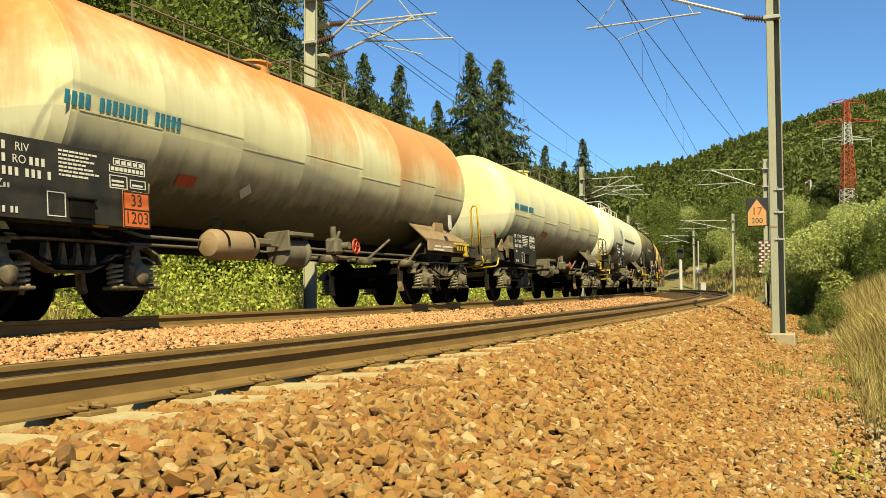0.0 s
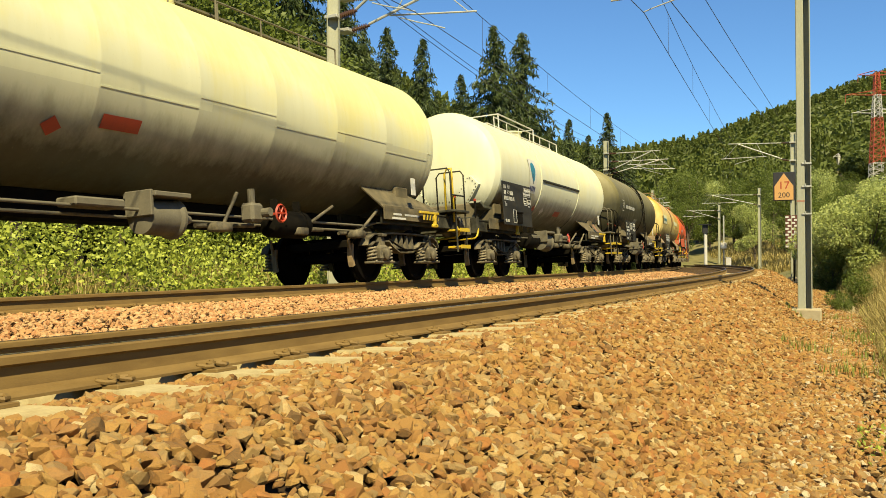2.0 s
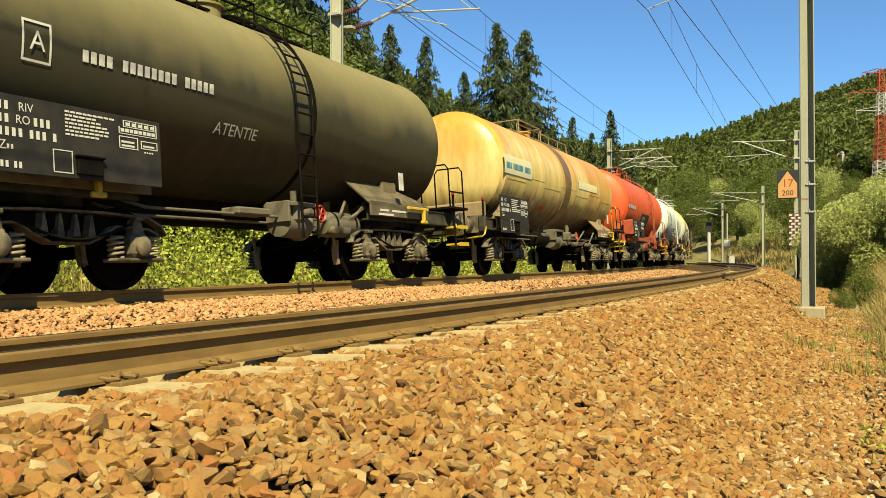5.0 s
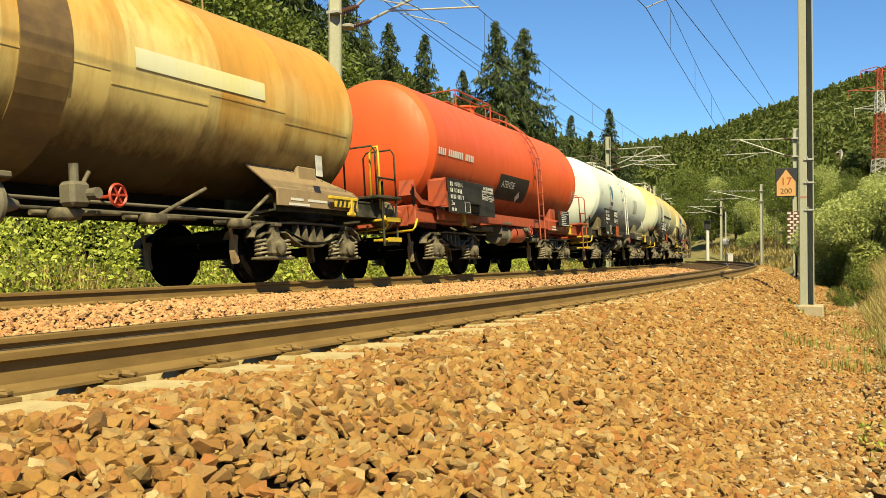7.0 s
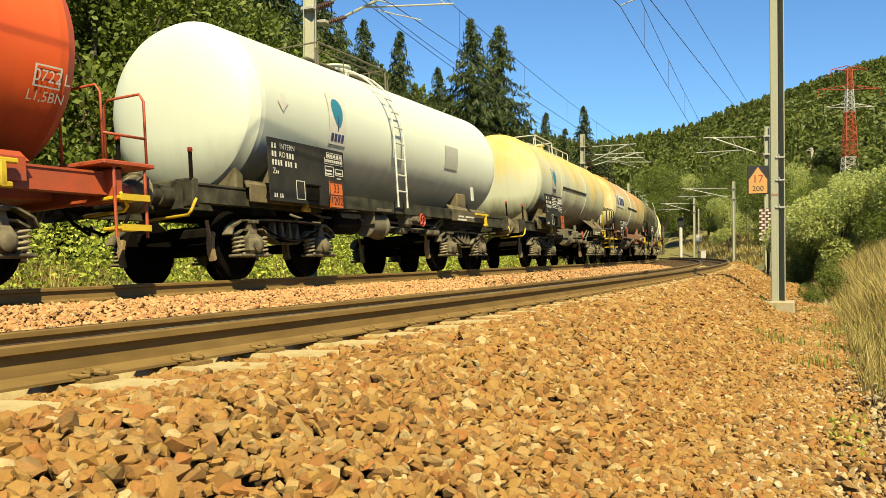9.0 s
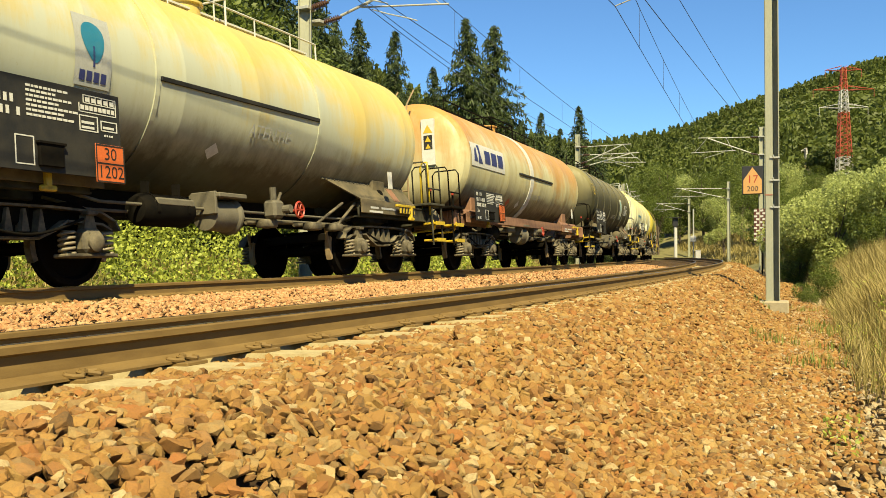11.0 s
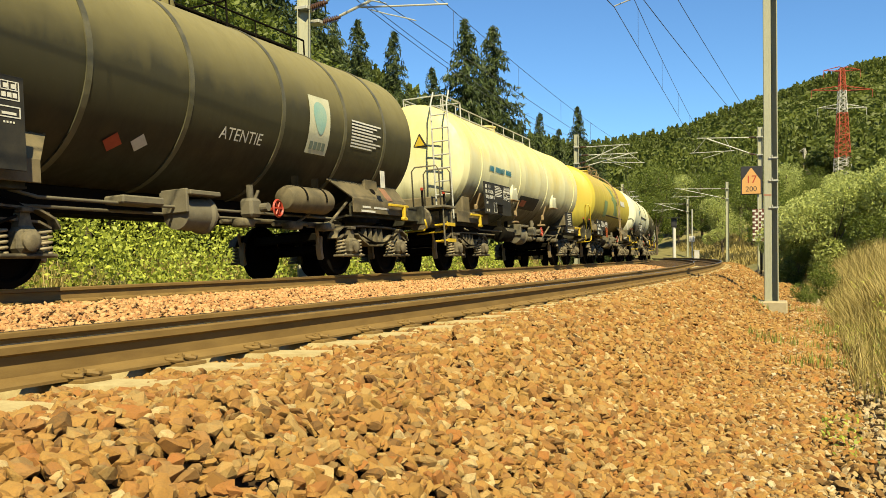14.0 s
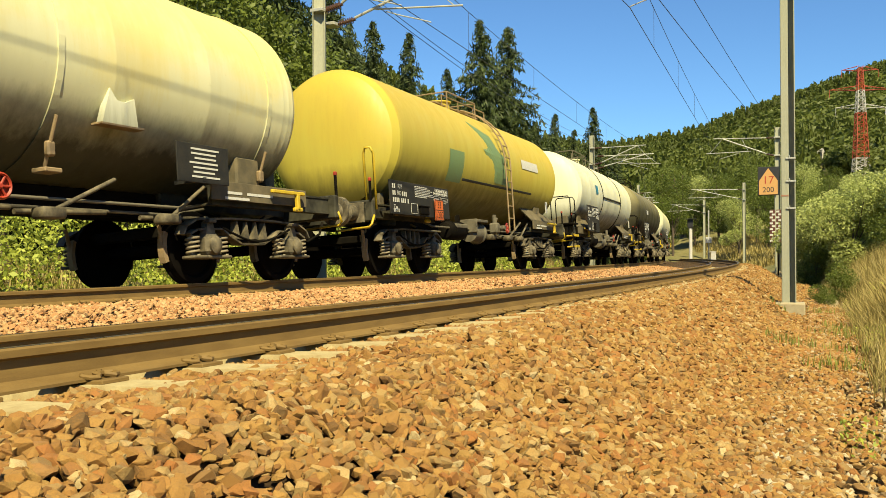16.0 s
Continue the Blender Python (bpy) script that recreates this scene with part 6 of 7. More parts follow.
# far signal posts and cabinet
px, py = spot(-9.93, 118)
sig = tagged(new("signal_post"), "white signal post with a dark head beside the far track", "railway signal")
sig.matrix_basis = pose(px, py, -0.5)
bm = B()
rod(bm, (0, 0, 0), (0, 0, 4.6), 0.22, 10)
part("post", bm, TOWER_WHITE, sig)
bm = B()
box(bm, (0, -0.1, 5.0), (0.7, 0.4, 1.1), 0.05), box(bm, (0, -0.35, 5.6), (1.5, 0.5, 0.08), 0.02)
part("signal_head", bm, SIGN_DARK, sig)
px, py = spot(-8.85, 116)
pole = tagged(new("line_post"), "thin grey post with a white box beside the line", "post")
pole.matrix_basis = pose(px, py, -0.5)
bm = B()
rod(bm, (0, 0, 0), (0, 0, 6.6), 0.09, 8)
part("post", bm, GALV, pole)
bm = B()
box(bm, (0, -0.12, 2.85), (0.7, 0.3, 0.75), 0.03)
part("box", bm, TOWER_WHITE, pole)
px, py = spot(-8.58, 104)
bm = B()
box(bm, (0, 0, 0.7), (0.55, 0.4, 1.4), 0.04), box(bm, (0, 0, 1.43), (0.62, 0.48, 0.06), 0.01)
cab = tagged(part("trackside_cabinet", bm, TOWER_WHITE), "white trackside cabinet standing in the grass", "cabinet")
cab.matrix_basis = pose(px, py, -0.6)
# square concrete marker under the shadow of the grass beside the mast
px, py = spot(-2.05, 25.5)
bm = B()
box(bm, (0, 0, 0.2), (0.45, 0.5, 0.5), 0.05)
cul = tagged(part("culvert_block", bm, CONCRETE), "weathered concrete block half hidden by bushes", "concrete block")
cul.matrix_basis = pose(px, py, -1.28)


# lattice towers on the slope
def lattice(x, y, z, h, w0, w1, arms, bands, label):
    root = tagged(new("lattice_tower"), label, "lattice tower", "lattice towers")
    root.matrix_basis = pose(x, y, z, 0, 0, 20)
    n = len(bands)
    for i, mat in enumerate(bands):
        bm = B()
        z0, z1 = h * i / n, h * (i + 1) / n
        W = lambda q: (w0 + (w1 - w0) * min(1, q / h)) / 2
        k = 2
        for j in range(k):
            a, b = z0 + (z1 - z0) * j / k, z0 + (z1 - z0) * (j + 1) / k
            ca = [Vector((u * W(a), v * W(a), a)) for u, v in ((-1, -1), (1, -1), (1, 1), (-1, 1))]
            cb = [Vector((u * W(b), v * W(b), b)) for u, v in ((-1, -1), (1, -1), (1, 1), (-1, 1))]
            for q in range(4):
                rod(bm, ca[q], cb[q], 0.10, 5), rod(bm, ca[q], cb[(q + 1) % 4], 0.05, 4), rod(bm, ca[(q + 1) % 4], cb[q], 0.05, 4), rod(bm, cb[q], cb[(q + 1) % 4], 0.05, 4)
        part("lattice_section", bm, mat, root)
    for q, half, mat in arms:
        for k in (-1, 1):
            bm = B()
            zt = h * q
            for v in (-0.5, 0.5):
                rod(bm, (k * 0.5, v, zt), (k * half, 0, zt + 0.2), 0.07, 4), rod(bm, (k * 0.5, v, zt + 1.1), (k * half, 0, zt + 0.2), 0.06, 4)
            rod(bm, (k * half, 0, zt + 0.2), (k * half, 0, zt - 1.6), 0.06, 5)
            part("cross_arm", bm, mat, root)
    return root


tx, ty = spot(-0.25, 230)
lattice(tx, ty, float(land(np.array(tx), np.array(ty))) - 1.0, 45.5 - float(land(np.array(tx), np.array(ty))), 3.3, 0.9, ((0.975, 4.2, TOWER_RED), (0.80, 7.0, TOWER_RED), (0.64, 5.6, TOWER_WHITE)),
        [TOWER_WHITE, TOWER_WHITE, TOWER_RED, TOWER_RED, TOWER_RED, TOWER_RED, TOWER_WHITE, TOWER_WHITE, TOWER_RED, TOWER_RED], "tall red and white painted steel lattice power tower")
tx, ty = spot(-2.22, 300)
lattice(tx, ty, float(land(np.array(tx), np.array(ty))) - 1.0, 34.5 - float(land(np.array(tx), np.array(ty))), 1.9, 1.4, ((0.8, 2.0, TOWER_WHITE),), [TOWER_WHITE] * 6, "slender pale steel lattice tower among the trees")


# ---------------- vegetation ----------------
rng = np.random.default_rng(7)


def leaf_quads(centres, size, droop=0.0, ratio=0.5, outward=None):
    """Small diamond leaves at the centres, turned at random; arrays of corners."""
    n = len(centres)
    d = rng.normal(size=(n, 3))
    if outward is not None:
        d = d * 0.6 + outward
    d[:, 2] -= droop
    d /= np.linalg.norm(d, axis=1)[:, None] + 1e-9
    e = np.cross(d, rng.normal(size=(n, 3)))
    e /= np.linalg.norm(e, axis=1)[:, None] + 1e-9
    s = (size * rng.uniform(0.6, 1.4, n))[:, None]
    c = np.asarray(centres)
    return np.stack([c - d * s * 0.5, c + e * s * ratio * 0.5, c + d * s * 0.5, c - e * s * ratio * 0.5], 1)


def leaf_object(name, quads, mat, parent=None):
    n = len(quads)
    return raw(name, quads.reshape(-1, 3), np.arange(n * 4).reshape(n, 4), mat, parent)


def spruce(h, label, lean=0.19):
    root = tagged(new("spruce_tree"), label, "spruce tree", "spruces beside the line")
    bm = B()
    pipe(bm, [(0, 0, -0.5), (0.03, 0, h * 0.4), (0.0, 0.04, h * 0.8), (0, 0, h * 0.985)], 0.02 * h * 0.55, 7)
    for v in bm.verts:
        k = max(0.06, 1 - v.co.z / h)
        v.co.x *= k
        v.co.y *= k
    part("trunk", bm, BARK, root)
    cs, outs, sz = [], [], []
    z = h * 0.06
    while z < h * 0.985:
        q = 1 - z / h
        for b in range(rng.integers(6, 10)):
            a = rng.uniform(0, 2 * math.pi)
            ln = h * lean * (q ** 0.92) * rng.uniform(0.65, 1.12) + 0.12
            k = max(4, int(ln / 0.15))
            for i in range(k):
                f = (i + 0.6) / k
                zz = z - ln * 0.42 * f ** 1.5 + 0.10 * ln * (f > 0.85)
                for w in range(4):
                    side = rng.normal() * 0.12 * ln * (1.1 - f)
                    cs.append((math.cos(a) * ln * f - math.sin(a) * side, math.sin(a) * ln * f + math.cos(a) * side, zz - rng.uniform(0, 0.28)))
                    outs.append((math.cos(a) * 0.5, math.sin(a) * 0.5, -0.75))
                    sz.append(0.30 + 0.22 * q)
        z += h * 0.0135 + 0.11
    qd = leaf_quads(np.array(cs), np.array(sz) * 1.15, 0.0, 0.20, np.array(outs))
    leaf_object("crown", qd, SPRUCE, root)
    return root


def broadleaf(h, w, mat, label, name="broadleaf_tree", n=12500, size=0.145, cat="tree", group="leafy trees", low=0.25, lobes=11):
    root = tagged(new(name), label, cat, group)
    bm = B()
    pipe(bm, [(0, 0, -0.4), (0.05 * w, 0.02 * w, h * 0.3), (0.02 * w, -0.03 * w, h * 0.62), (0, 0, h * 0.85)], 0.022 * h, 7)
    for v in bm.verts:
        k = max(0.25, 1 - v.co.z / h)
        v.co.x, v.co.y = v.co.x * k, v.co.y * k
    lob = []
    for i in range(lobes):
        a, z = rng.uniform(0, 2 * math.pi), h * rng.uniform(low, 0.88)
        rr = w * 0.5 * (1 - abs((z / h - 0.5) / 0.6) ** 2) * rng.uniform(0.25, 0.85)
        p = Vector((math.cos(a) * rr, math.sin(a) * rr, z))
        lob.append((p, w * rng.uniform(0.15, 0.27)))
        pipe(bm, [(0, 0, z * 0.45), tuple(p * 0.6 + Vector((0, 0, z * 0.12))), tuple(p)], 0.006 * h, 5)
    part("trunk", bm, BARK, root)
    cs, outs = [], []
    for p, rad in lob:
        k = n // lobes
        d = rng.normal(size=(k, 3))
        d /= np.linalg.norm(d, axis=1)[:, None]
        rr = rad * rng.uniform(0.45, 1.12, k) ** 0.5
        c = np.array(p) + d * rr[:, None] * np.array((1, 1, 0.85))
        cs.append(c), outs.append(d * 0.7)
    leaf_object("crown", leaf_quads(np.concatenate(cs), size, 0.15, 0.55, np.concatenate(outs)), mat, root)
    return root


def plant(proto, direction, d, scale=1.0, z=None):
    x, y = spot(direction, d)
    zz = float(land(np.array(x), np.array(y))) if z is None else z
    m = pose(x, y, zz, 0, 0, float(rng.uniform(0, 360)))
    ob = copy_thing(proto, m)
    ob.scale = (scale * 1.0, scale * 1.0, scale)
    return ob


def drop_proto(proto):
    for o in (*proto.children_recursive, proto):
        bpy.data.objects.remove(o)


SPR = [spruce(18, "tall dark green spruce with drooping branches", 0.30), spruce(16, "slender dark green spruce", 0.30), spruce(15, "broad dark green spruce reaching the ground", 0.40)]
for k, direction, d, top in ((2, -23.07, 60, 0.2737), (2, -21.31, 62, 0.2649), (1, -15.9, 84, 0.170), (1, -27.73, 56, 0.2589), (1, -25.28, 66, 0.2175), (1, -30.1, 50, 0.272), (1, -18.31, 80, 0.1636), (1, -17.1, 88, 0.145),
                          (2, -33.0, 44, 0.33), (0, -35.6, 40, 0.42), (0, -38.0, 37, 0.46), (2, -40.5, 42, 0.44), (0, -43.0, 46, 0.40), (0, -31.6, 58, 0.27), (1, -29.0, 70, 0.20), (1, -26.4, 74, 0.185), (1, -22.2, 80, 0.17), (1, -19.6, 74, 0.155), (1, -14.6, 98, 0.125),
                          (0, -47.5, 44, 0.42), (0, -51.0, 38, 0.45), (2, -54.5, 36, 0.45), (0, -58.0, 40, 0.4)):
    h0 = (18, 16, 15)[k]
    x, y = spot(direction, d)
    gz = float(land(np.array(x), np.array(y)))
    plant(SPR[k], direction, d, (top * d + 0.34 - gz) / h0)
BRD = [broadleaf(9, 6.5, LEAF, "leafy green broadleaf tree"), broadleaf(7, 5.5, LEAF, "rounded green broadleaf tree"), broadleaf(8, 6, WILLOW, "pale green willow tree")]
for k, direction, d, sc in ((0, -29.5, 52, 1.0), (1, -27.0, 55, 1.1), (0, -25.3, 58, 0.95), (1, -32.0, 42, 1.05), (0, -34.5, 34, 0.95), (1, -37.0, 31, 1.0), (0, -39.8, 32, 1.25), (0, -42.5, 30, 1.3), (2, -45.0, 31, 1.4), (0, -46.5, 28, 1.25), (0, -49.0, 29, 1.4), (1, -52.0, 27, 1.5),
                        (1, -19.8, 66, 1.0), (1, -17.0, 72, 0.9), (0, -15.2, 82, 0.9), (0, -13.6, 96, 0.95), (1, -12.4, 108, 1.0), (0, -11.0, 128, 1.0), (1, -9.7, 136, 1.0), (0, -8.2, 134, 1.1), (1, -7.4, 130, 1.15), (0, -6.0, 126, 1.2), (2, -7.0, 112, 0.95), (0, -5.3, 118, 1.2), (1, -4.4, 100, 1.3),
                        (0, -10.4, 150, 1.3), (1, -12.0, 140, 1.2), (0, -13.0, 126, 1.1), (2, -9.0, 146, 1.2), (1, -7.8, 150, 1.3), (0, -6.6, 146, 1.3), (1, -5.0, 140, 1.3), (2, -3.8, 132, 1.3), (0, -2.4, 128, 0.95), (1, -0.4, 120, 0.95), (2, 1.6, 110, 0.9), (0, -11.6, 158, 1.4), (1, -4.2, 156, 1.4), (0, -1.5, 150, 0.95), (1, -3.2, 90, 0.9), (0, -1.2, 84, 0.68), (0, 1.0, 78, 0.62), (1, 3.2, 70, 0.8)):
    plant(BRD[k], direction, d, sc)
for p in SPR + BRD:
    drop_proto(p)

# willow scrub beside the line
WIL = [broadleaf(4.4, 4.2, WILLOW, "pale grey-green willow bush in full leaf", "willow_bush", 15000, 0.13, "bush", "willow scrub beside the line", 0.12, 14), broadleaf(3.6, 4.0, LEAF, "bright green leafy bush", "leafy_bush", 10000, 0.12, "bush", "willow scrub beside the line", 0.10, 12)]
for k, direction, d, sc in ((0, -2.9, 47, 0.80), (0, -1.6, 45, 0.93), (0, 0.1, 43, 0.98), (0, 1.5, 41, 0.90), (0, -0.7, 41, 0.88), (0, 3.4, 40, 1.0), (0, 0.9, 46, 1.05), (1, -2.7, 43, 0.55), (1, -3.5, 52, 0.6), (1, 1.9, 38, 0.62), (1, -1.7, 27, 0.36), (1, -2.4, 25, 0.22)):
    plant(WIL[k], direction, d, sc)
for p in WIL:
    drop_proto(p)


# undergrowth along the far side of the line
def scatter(n, lat0, lat1, s0, s1, near=1.0):
    s = s0 + (s1 - s0) * rng.random(n) ** near
    lat = rng.uniform(lat0, lat1, n)
    a = s / RADIUS
    return np.stack([-SIDE - RADIUS * (1 - np.cos(a)) + lat * np.cos(a), RADIUS * np.sin(a) + lat * np.sin(a)], 1), s, lat


xy, s, lat = scatter(105000, -15.5, -8.4, -3, 48, 1.25)
clump = np.array([noise.noise(Vector((a * 0.5, b * 0.8, 2.0))) + 0.5 * noise.noise(Vector((a * 1.7, b * 1.9, 5.0))) for a, b in zip(s, lat)])
top = np.clip(0.62 + 1.5 * clump + 0.16 * (-8.6 - lat), 0.10, 2.3)
keep = clump > -0.12
z = land(xy[:, 0], xy[:, 1]) + 0.03 + top * rng.random(len(s)) ** 0.6
herb = leaf_object("undergrowth", leaf_quads(np.column_stack([xy, z])[keep], 0.108, 0.0, 0.6), HERB)
tagged(herb, "dense bright green leafy undergrowth along the embankment", "undergrowth", kind="stuff")


def blades(name, xy, z0, height, width, mat, bend=0.35):
    """Bent blades of three segments each."""
    n = len(xy)
    a = rng.uniform(0, 2 * math.pi, n)
    d = np.stack([np.cos(a), np.sin(a)], 1)
    w = np.stack([-d[:, 1], d[:, 0]], 1) * (width * rng.uniform(0.6, 1.4, n))[:, None]
    h = height * rng.uniform(0.55, 1.15, n)
    rows = []
    for f, k in ((0, 1.0), (0.5, 0.8), (1.0, 0.15)):
        c = xy + d * (h * bend * f * f * rng.uniform(0.4, 1.3, n))[:, None]
        zz = z0 + h * f * (1 - 0.25 * bend * f)
        rows.append((np.column_stack([c - w * k, zz]), np.column_stack([c + w * k, zz])))
    v = np.stack([rows[0][0], rows[0][1], rows[1][0], rows[1][1], rows[2][0], rows[2][1]], 1).reshape(-1, 3)
    i = np.arange(n) * 6
    f = np.concatenate([np.stack([i, i + 1, i + 3, i + 2], 1), np.stack([i + 2, i + 3, i + 5, i + 4], 1)])
    return raw(name, v, f, mat)


def on_land(xy):
    return land(xy[:, 0], xy[:, 1])


xy, s, lat = scatter(30000, -13, -8.5, -3, 60, 1.2)
keep = np.array([noise.noise(Vector((a * 0.35, b * 0.5, 9.0))) for a, b in zip(s, lat)]) > 0.02
tagged(blades("dry_grass_far_side", xy[keep], on_land(xy[keep]), 0.9, 0.012, GRASS), "tall dry yellow grass among the undergrowth", "dry grass", kind="stuff")
xy, s, lat = scatter(60000, 3.25, 8.5, 4.0, 46, 1.5)
dens = np.array([noise.noise(Vector((a * 0.5, b * 0.6, 4.0))) for a, b in zip(s, lat)])
keep = (dens + np.clip((lat - 3.4) * 0.6, 0, 0.6) > 0.1) & (lat > 3.25 + 0.75 * np.clip((15 - s) / 8, 0, 1))
tall = 0.35 + 0.85 * np.clip((lat - 3.3) / 1.6, 0, 1) + 0.25 * dens
tagged(blades("tall_dry_grass", xy[keep], on_land(xy[keep]), tall[keep], 0.009, GRASS), "tall dry golden grass beside the ballast", "dry grass", kind="stuff")
xy, s, lat = scatter(7000, 3.1, 5.0, 16, 34, 1.2)
dens = np.array([noise.noise(Vector((a * 0.45, b * 0.9, 41.0))) for a, b in zip(s, lat)])
keep = dens > -0.12
tagged(blades("tall_dry_grass", xy[keep], on_land(xy[keep]), (0.45 + 0.5 * np.clip((lat - 3.0) / 1.0, 0, 1) + 0.2 * dens)[keep], 0.011, GRASS, 0.6), "tall dry golden grass beside the ballast", "dry grass", kind="stuff")
th, dd = rng.uniform(-13.5, -2.0, 16000), rng.uniform(88, 136, 16000)
xy = np.stack([dd * np.sin(np.radians(th)), dd * np.cos(np.radians(th))], 1)
off_line = np.hypot(xy[:, 0] + SIDE + RADIUS, xy[:, 1]) - RADIUS
keep = (off_line > 3.4) | (off_line < -9.3)
tagged(blades("far_dry_grass", xy[keep], on_land(xy[keep]) - 0.05, np.full(keep.sum(), 1.0), 0.05, GRASS, 0.5), "dry golden meadow grass beyond the bend of the line", "dry grass", kind="stuff")
xy, s, lat = scatter(16000, 2.7, 9.0, 3.5, 55, 1.4)
dens = np.array([noise.noise(Vector((a * 0.7, b * 0.9, 14.0))) for a, b in zip(s, lat)])
keep = dens + np.clip((lat - 3.2) * 0.5, -0.4, 0.3) > 0.08
tagged(blades("green_grass", xy[keep], on_land(xy[keep]) + 0.06, (0.22 + 0.35 * np.clip((lat - 2.9) / 1.5, 0, 1))[keep], 0.008, GRASS_GREEN), "fresh green grass tufts at the ballast edge", "grass", kind="stuff")
xy, s, lat = scatter(4200, 1.6, 3.3, 9, 27)
dens = np.array([noise.noise(Vector((a * 0.9, b * 1.2, 33.0))) for a, b in zip(s, lat)])
keep = dens + 0.12 * (lat - 2.6) > 0.28
tagged(blades("slope_grass", xy[keep], np.array([float(bed_height(q)) for q in lat[keep]]), 0.15, 0.006, GRASS_GREEN), "thin green grass tufts growing through the ballast slope", "grass", kind="stuff")
xy, s, lat = scatter(16000, 3.6, 9.5, 6, 50, 1.2)
dens = np.array([noise.noise(Vector((a * 0.45, b * 0.6, 21.0))) for a, b in zip(s, lat)])
keep = dens > 0.05
z = on_land(xy) + rng.random(len(xy)) ** 0.7 * (0.5 + 0.8 * np.clip(dens, 0, 1))
weed = leaf_object("weeds", leaf_quads(np.column_stack([xy, z])[keep], 0.07, 0.0, 0.5), HERB)
tagged(weed, "green weeds and low scrub beside the ballast", "weeds", kind="stuff")


# low weeds between the gravel and the tall grass
xy, s, lat = scatter(20000, 2.85, 4.3, 6.0, 24, 1.0)
dens = np.array([noise.noise(Vector((a * 1.1, b * 1.6, 61.0))) + 0.5 * noise.noise(Vector((a * 3.1, b * 3.3, 8.0))) for a, b in zip(s, lat)])
keep = dens + 0.45 * np.clip(lat - 3.3, -0.5, 0.5) > 0.24
floor_z = np.maximum(on_land(xy), bed_height(np.minimum(lat, 3.6)) - 0.03)
z = floor_z + 0.02 + rng.random(len(xy)) ** 0.8 * np.clip(0.04 + 0.28 * dens + 0.18 * (lat - 3.0), 0.04, 0.32)
tagged(leaf_object("verge_weeds", leaf_quads(np.column_stack([xy, z])[keep], 0.034, 0.0, 0.5), HERB), "low green weeds growing in the gravel beside the ballast", "weeds", kind="stuff")
xy, s, lat = scatter(2200, 3.1, 4.2, 8.5, 20, 1.0)
floor_z = np.maximum(on_land(xy), bed_height(np.minimum(lat, 3.6)) - 0.03)
tagged(blades("dry_stalks", xy, floor_z, 0.30 + 0.5 * np.clip(lat - 2.9, 0, 1), 0.005, GRASS, 0.5), "thin dry stalks among the weeds", "dry grass", kind="stuff")


# far woods on the hills
def crown_mesh(conifer, n=74, size=0.27):
    if conifer:
        cs = []
        for i in range(60):
            q = i / 60
            a = i * 2.4
            rr = 0.24 * (1 - q) + 0.015
            cs.append((math.cos(a) * rr, math.sin(a) * rr, 0.06 + 0.92 * q))
        return leaf_quads(np.array(cs), 0.24, 0.9, 0.55)
    d = rng.normal(size=(n, 3))
    d /= np.linalg.norm(d, axis=1)[:, None]
    rad = 0.40 + 0.10 * np.sin(d[:, 0] * 5 + rng.uniform(0, 6)) * np.sin(d[:, 1] * 5 + 1)
    c = d * rad[:, None] * np.array((1, 1, 0.95)) + np.array((0, 0, 0.55))
    return leaf_quads(c, size, 0.0, 0.9, np.cross(d, rng.normal(size=(n, 3))) * 1.6)


CLOSE = [crown_mesh(False, 260, 0.135), crown_mesh(False, 260, 0.135)]
TEMPL = [crown_mesh(False), crown_mesh(False), crown_mesh(False), crown_mesh(True), crown_mesh(True)]
quads = []
th = np.concatenate([rng.uniform(-19, 6, 8200), rng.uniform(-62, -19, 1500)])
far = np.interp(th, [-180, -60, -30, -18, -8, 180], [300, 260, 300, 480, 520, 520])
nearest = np.where(th > -20, 158, 118)
dd = np.sqrt(rng.uniform(0, 1, len(th)) * ((far * 1.03) ** 2 - nearest ** 2) + nearest ** 2)
X, Y = dd * np.sin(np.radians(th)), dd * np.cos(np.radians(th))
Z = land(X, Y)
for x, y, z, d, f, q0 in zip(X, Y, Z, dd, far, th):
    if (-1.5 < q0 < 1.0 and d < 236) or (-2.95 < q0 < -1.5 and d < 310):   # clearings below the towers
        continue
    pick = noise.noise(Vector((x * 0.012, y * 0.012, 0))) + rng.normal() * 0.25
    con = pick > (0.30 if d < f * 0.86 else 0.02)
    q = TEMPL[rng.integers(3, 5) if con else rng.integers(0, 3)]
    if not con and d < 270 and q0 > -20:
        q = CLOSE[rng.integers(0, 2)]
    h = rng.uniform(7, 10.5) if con else rng.uniform(4.8, 7.5)
    a = rng.uniform(0, 6.28)
    r = np.array(((math.cos(a), -math.sin(a), 0), (math.sin(a), math.cos(a), 0), (0, 0, 1)))
    wdt = h * (0.75 if con else rng.uniform(0.95, 1.25))
    quads.append((q @ r.T) * np.array((wdt, wdt, h)) + np.array((x, y, z - 0.6)))
woods = leaf_object("hill_forest", np.concatenate(quads), FOREST)
tagged(woods, "mixed green forest of spruce and beech on the hills", "forest", kind="stuff")


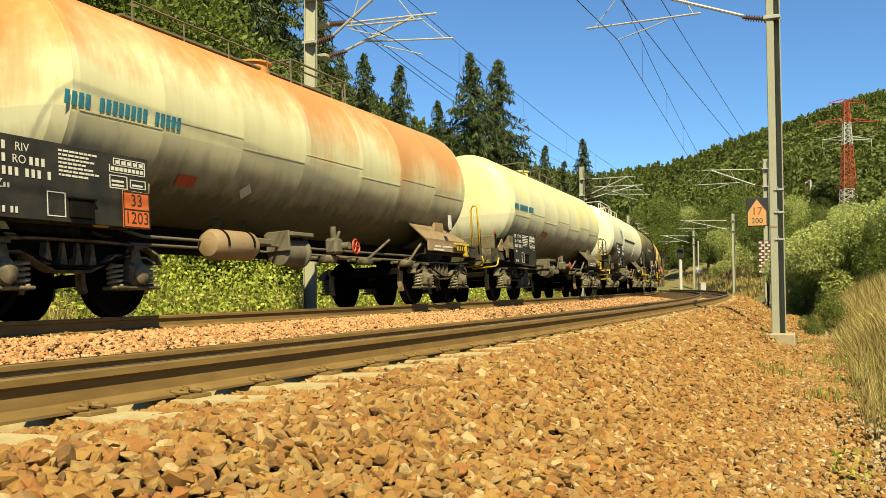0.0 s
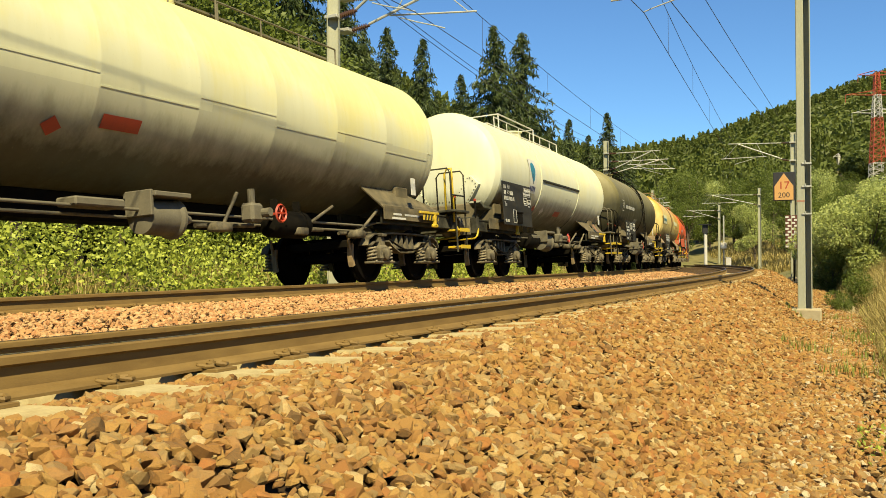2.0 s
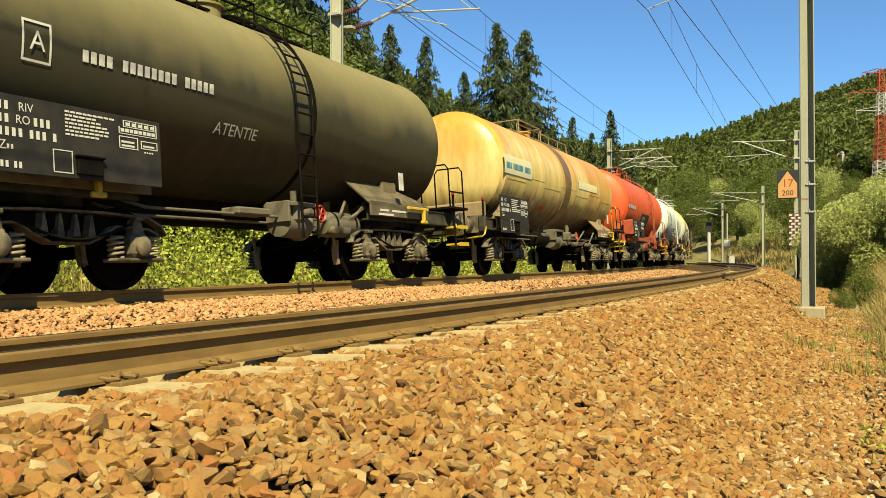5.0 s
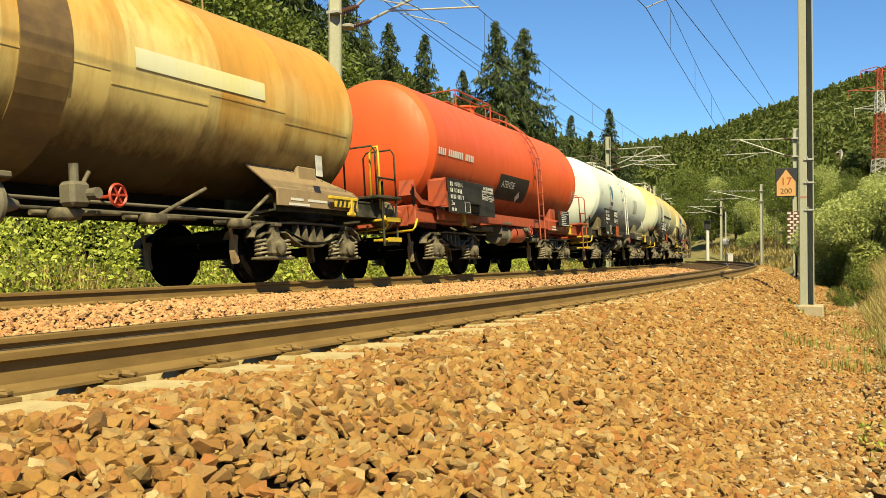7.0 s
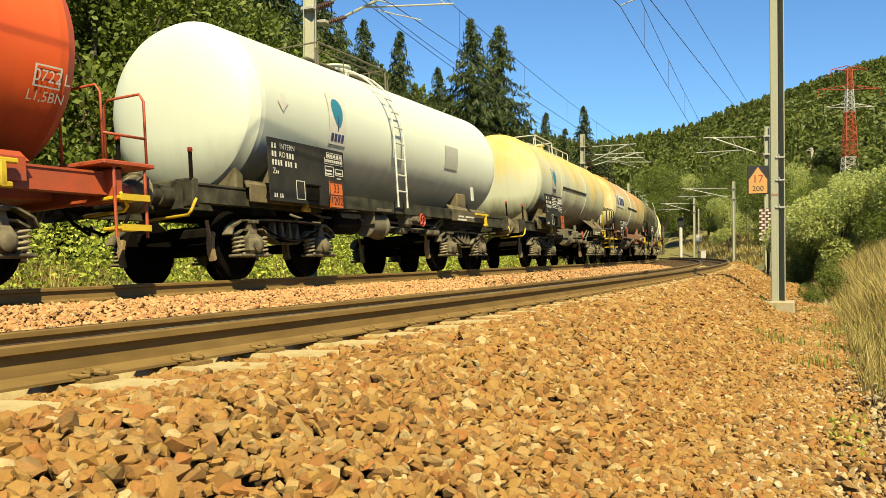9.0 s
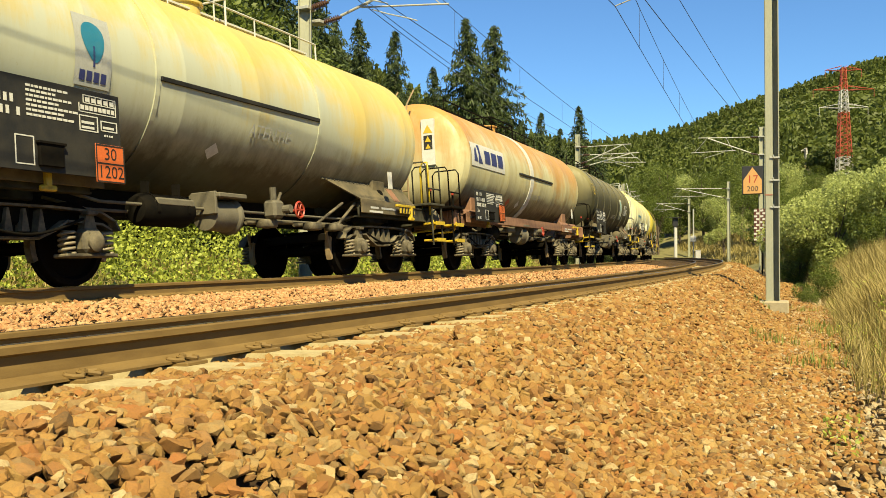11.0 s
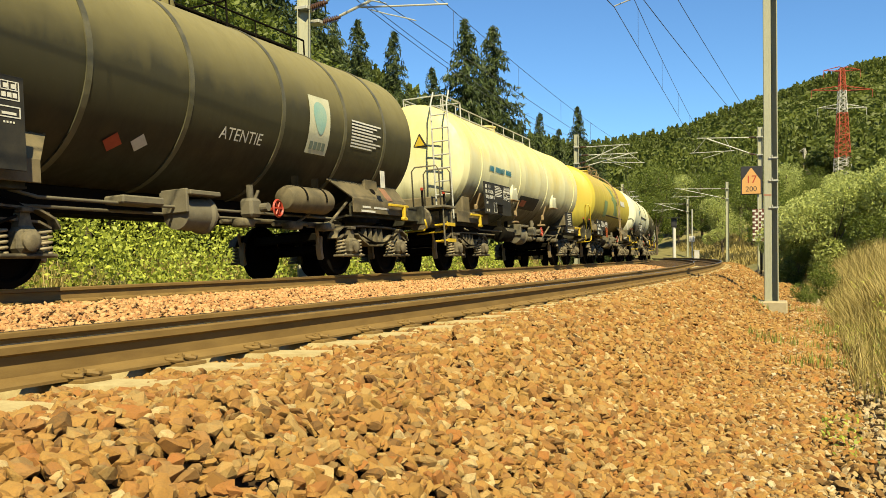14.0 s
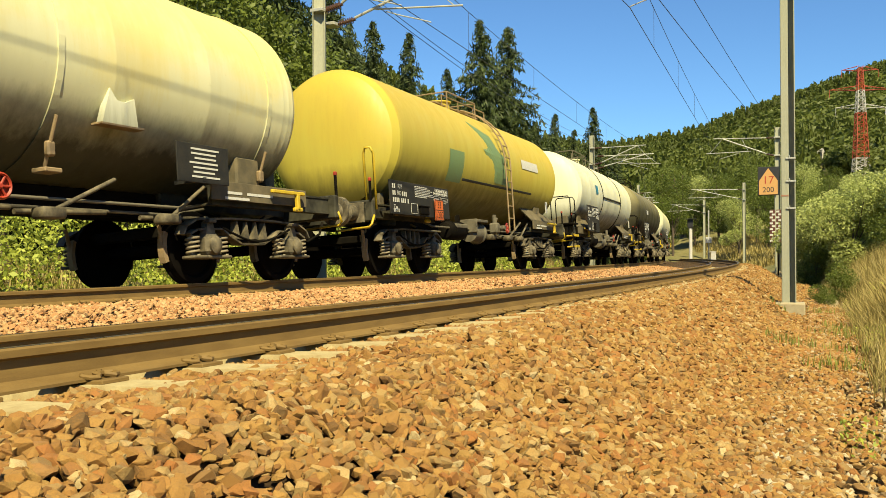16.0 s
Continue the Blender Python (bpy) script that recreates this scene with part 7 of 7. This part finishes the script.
# ---------------- ballast stones ----------------
def stone_template(n):
    """A broken stone: flat-faced and slabby, with sharp edges."""
    p = rng.normal(size=(n, 3))
    p /= np.linalg.norm(p, axis=1)[:, None]
    p = np.clip(p * rng.uniform(0.88, 1.12, n)[:, None], -0.93, 0.93)
    p *= np.array((rng.uniform(1.0, 1.3), rng.uniform(0.68, 0.95), rng.uniform(0.40, 0.68)))
    bm = B()
    for c in p:
        bm.verts.new(c)
    bmesh.ops.convex_hull(bm, input=bm.verts)
    loose = [v for v in bm.verts if not v.link_faces]
    bmesh.ops.delete(bm, geom=loose, context="VERTS")
    bmesh.ops.triangulate(bm, faces=bm.faces)
    bm.verts.index_update()
    v, f = np.array([v.co[:] for v in bm.verts]), np.array([[q.index for q in fc.verts] for fc in bm.faces])
    bm.free()
    return v, f


STONES = [stone_template(20) for _ in range(20)]
CHIPS = [stone_template(9) for _ in range(12)]


def lay(n, lat0, lat1, s0, s1, size, power=1.0, rise=0.0, spread=0.28):
    """Places for stones on the bed, clear of the sleepers beside the rail."""
    s, lat = s0 + (s1 - s0) * rng.random(n) ** power, rng.uniform(lat0, lat1, n)
    k = (s - 2.718) / 0.606
    near_sleeper = np.abs(k - np.round(k)) * 0.606 < 0.126
    on_rail = (np.abs(lat) < 0.09) | (np.abs(lat + 1.507) < 0.09)
    ok = ~((lat < 0.41) & (lat > -1.9) & near_sleeper) & ~on_rail
    s, lat = s[ok], lat[ok]
    a = s / RADIUS
    r = size * np.clip(np.exp(rng.normal(0, spread, len(s))), 0.5, 1.6) * np.where((lat > -1.6) & (lat < 0.5), 0.85, 1.0)
    bump = np.array([0.04 * noise.noise(Vector((o * 1.1, q * 0.9, 3))) * (1 if o > 0.7 else 0.3) for o, q in zip(lat, s)])
    z = bed_height(lat) - 0.030 + bump + rng.uniform(-0.010, 0.012, len(s)) + rise
    return np.stack([-SIDE - RADIUS * (1 - np.cos(a)) + lat * np.cos(a), RADIUS * np.sin(a) + lat * np.sin(a), z], 1), r


def turn():
    """Mostly lying flat, turned any way round."""
    a = rng.uniform(0, 2 * math.pi)
    q = np.array((math.cos(a / 2), 0, 0, math.sin(a / 2))) + rng.normal(size=4) * np.array((0.0, 0.30, 0.30, 0.0))
    q /= np.linalg.norm(q)
    w, x, y, z = q
    return np.array(((1 - 2 * (y * y + z * z), 2 * (x * y - z * w), 2 * (x * z + y * w)), (2 * (x * y + z * w), 1 - 2 * (x * x + z * z), 2 * (y * z - x * w)), (2 * (x * z - y * w), 2 * (y * z + x * w), 1 - 2 * (x * x + y * y))))


def heap(name, batches, mat, label):
    vs, fs, n = [], [], 0
    for kinds, (pts, rad) in batches:
        for p, r in zip(pts, rad):
            v, f = kinds[rng.integers(0, len(kinds))]
            vs.append(v @ turn().T * r + p)
            fs.append(f + n)
            n += len(v)
    ob = raw(name, np.concatenate(vs), np.concatenate(fs), mat)
    return tagged(ob, label, "ballast stones", kind="stuff")


heap("ballast_stones", [(STONES, lay(23500, 0.05, 2.85, 0.6, 9.0, 0.0335, 1, 0.002)), (CHIPS, lay(7500, 0.05, 2.85, 0.6, 9.0, 0.020, 1, -0.006)), (CHIPS, lay(1800, 0.05, 3.2, -0.6, 0.6, 0.036)), (STONES, lay(12500, 0.05, 2.85, 9.0, 17.0, 0.037, 1, 0.006)), (CHIPS, lay(12500, 0.05, 2.85, 17.0, 30.0, 0.041, 1, 0.008)),
                        (CHIPS, lay(9000, 0.14, 2.9, 30.0, 62.0, 0.055)), (STONES, lay(2600, 2.7, 3.15, 1.5, 24.0, 0.031, 1, 0.016)), (CHIPS, lay(13000, -5.0, 2.85, -9.0, -0.6, 0.044))], BALLAST, "loose orange-brown crushed ballast stones on the shoulder")
heap("ballast_stones", [(STONES, lay(14500, -4.50, -1.72, 2.5, 16.0, 0.0275)), (CHIPS, lay(11000, -4.50, -1.72, 16.0, 46.0, 0.036)), (CHIPS, lay(4500, -1.45, -0.06, -2.0, 20.0, 0.040))], BALLAST_PALE, "pale reddish crushed ballast stones between the tracks")
heap("gravel", [(CHIPS, lay(13000, 2.35, 3.5, -6.0, 28.0, 0.024, 1.0, 0.012, 0.45))], GRAVEL, "fine pale gravel at the foot of the ballast")
# the nearest stones, one by one
shared = []
for v, f in STONES:
    me = raw("ballast_stone", v, f, BALLAST)
    shared.append(me.data)
    bpy.data.objects.remove(me)
pts, rad = lay(300, 0.95, 2.1, 1.9, 3.7, 0.034, 1, 0.006)
for p, r in zip(pts, rad):
    ob = new("ballast_stone", shared[int(rng.integers(0, 16))])
    ob.parent = bed
    ob.matrix_basis = Matrix.Translation(p) @ Matrix(turn().tolist()).to_4x4() @ Matrix.Diagonal((r, r, r, 1))


# ---------------- what moves ----------------
def motions():
    for wagon, u_f, u_r in TRAIN:
        walk(wagon, [(k * 0.5, on_line(u_f, u_r, k * 0.5)) for k in range(33)])
        for bogie in wagon.children:
            for ws in bogie.children:
                if ws.name.startswith("wheelset"):
                    at = ws.location.copy()
                    walk(ws, [(2 * k / FPS, pose(*at, math.degrees(gone(2 * k / FPS) / 0.46))) for k in range(241)])


motions()
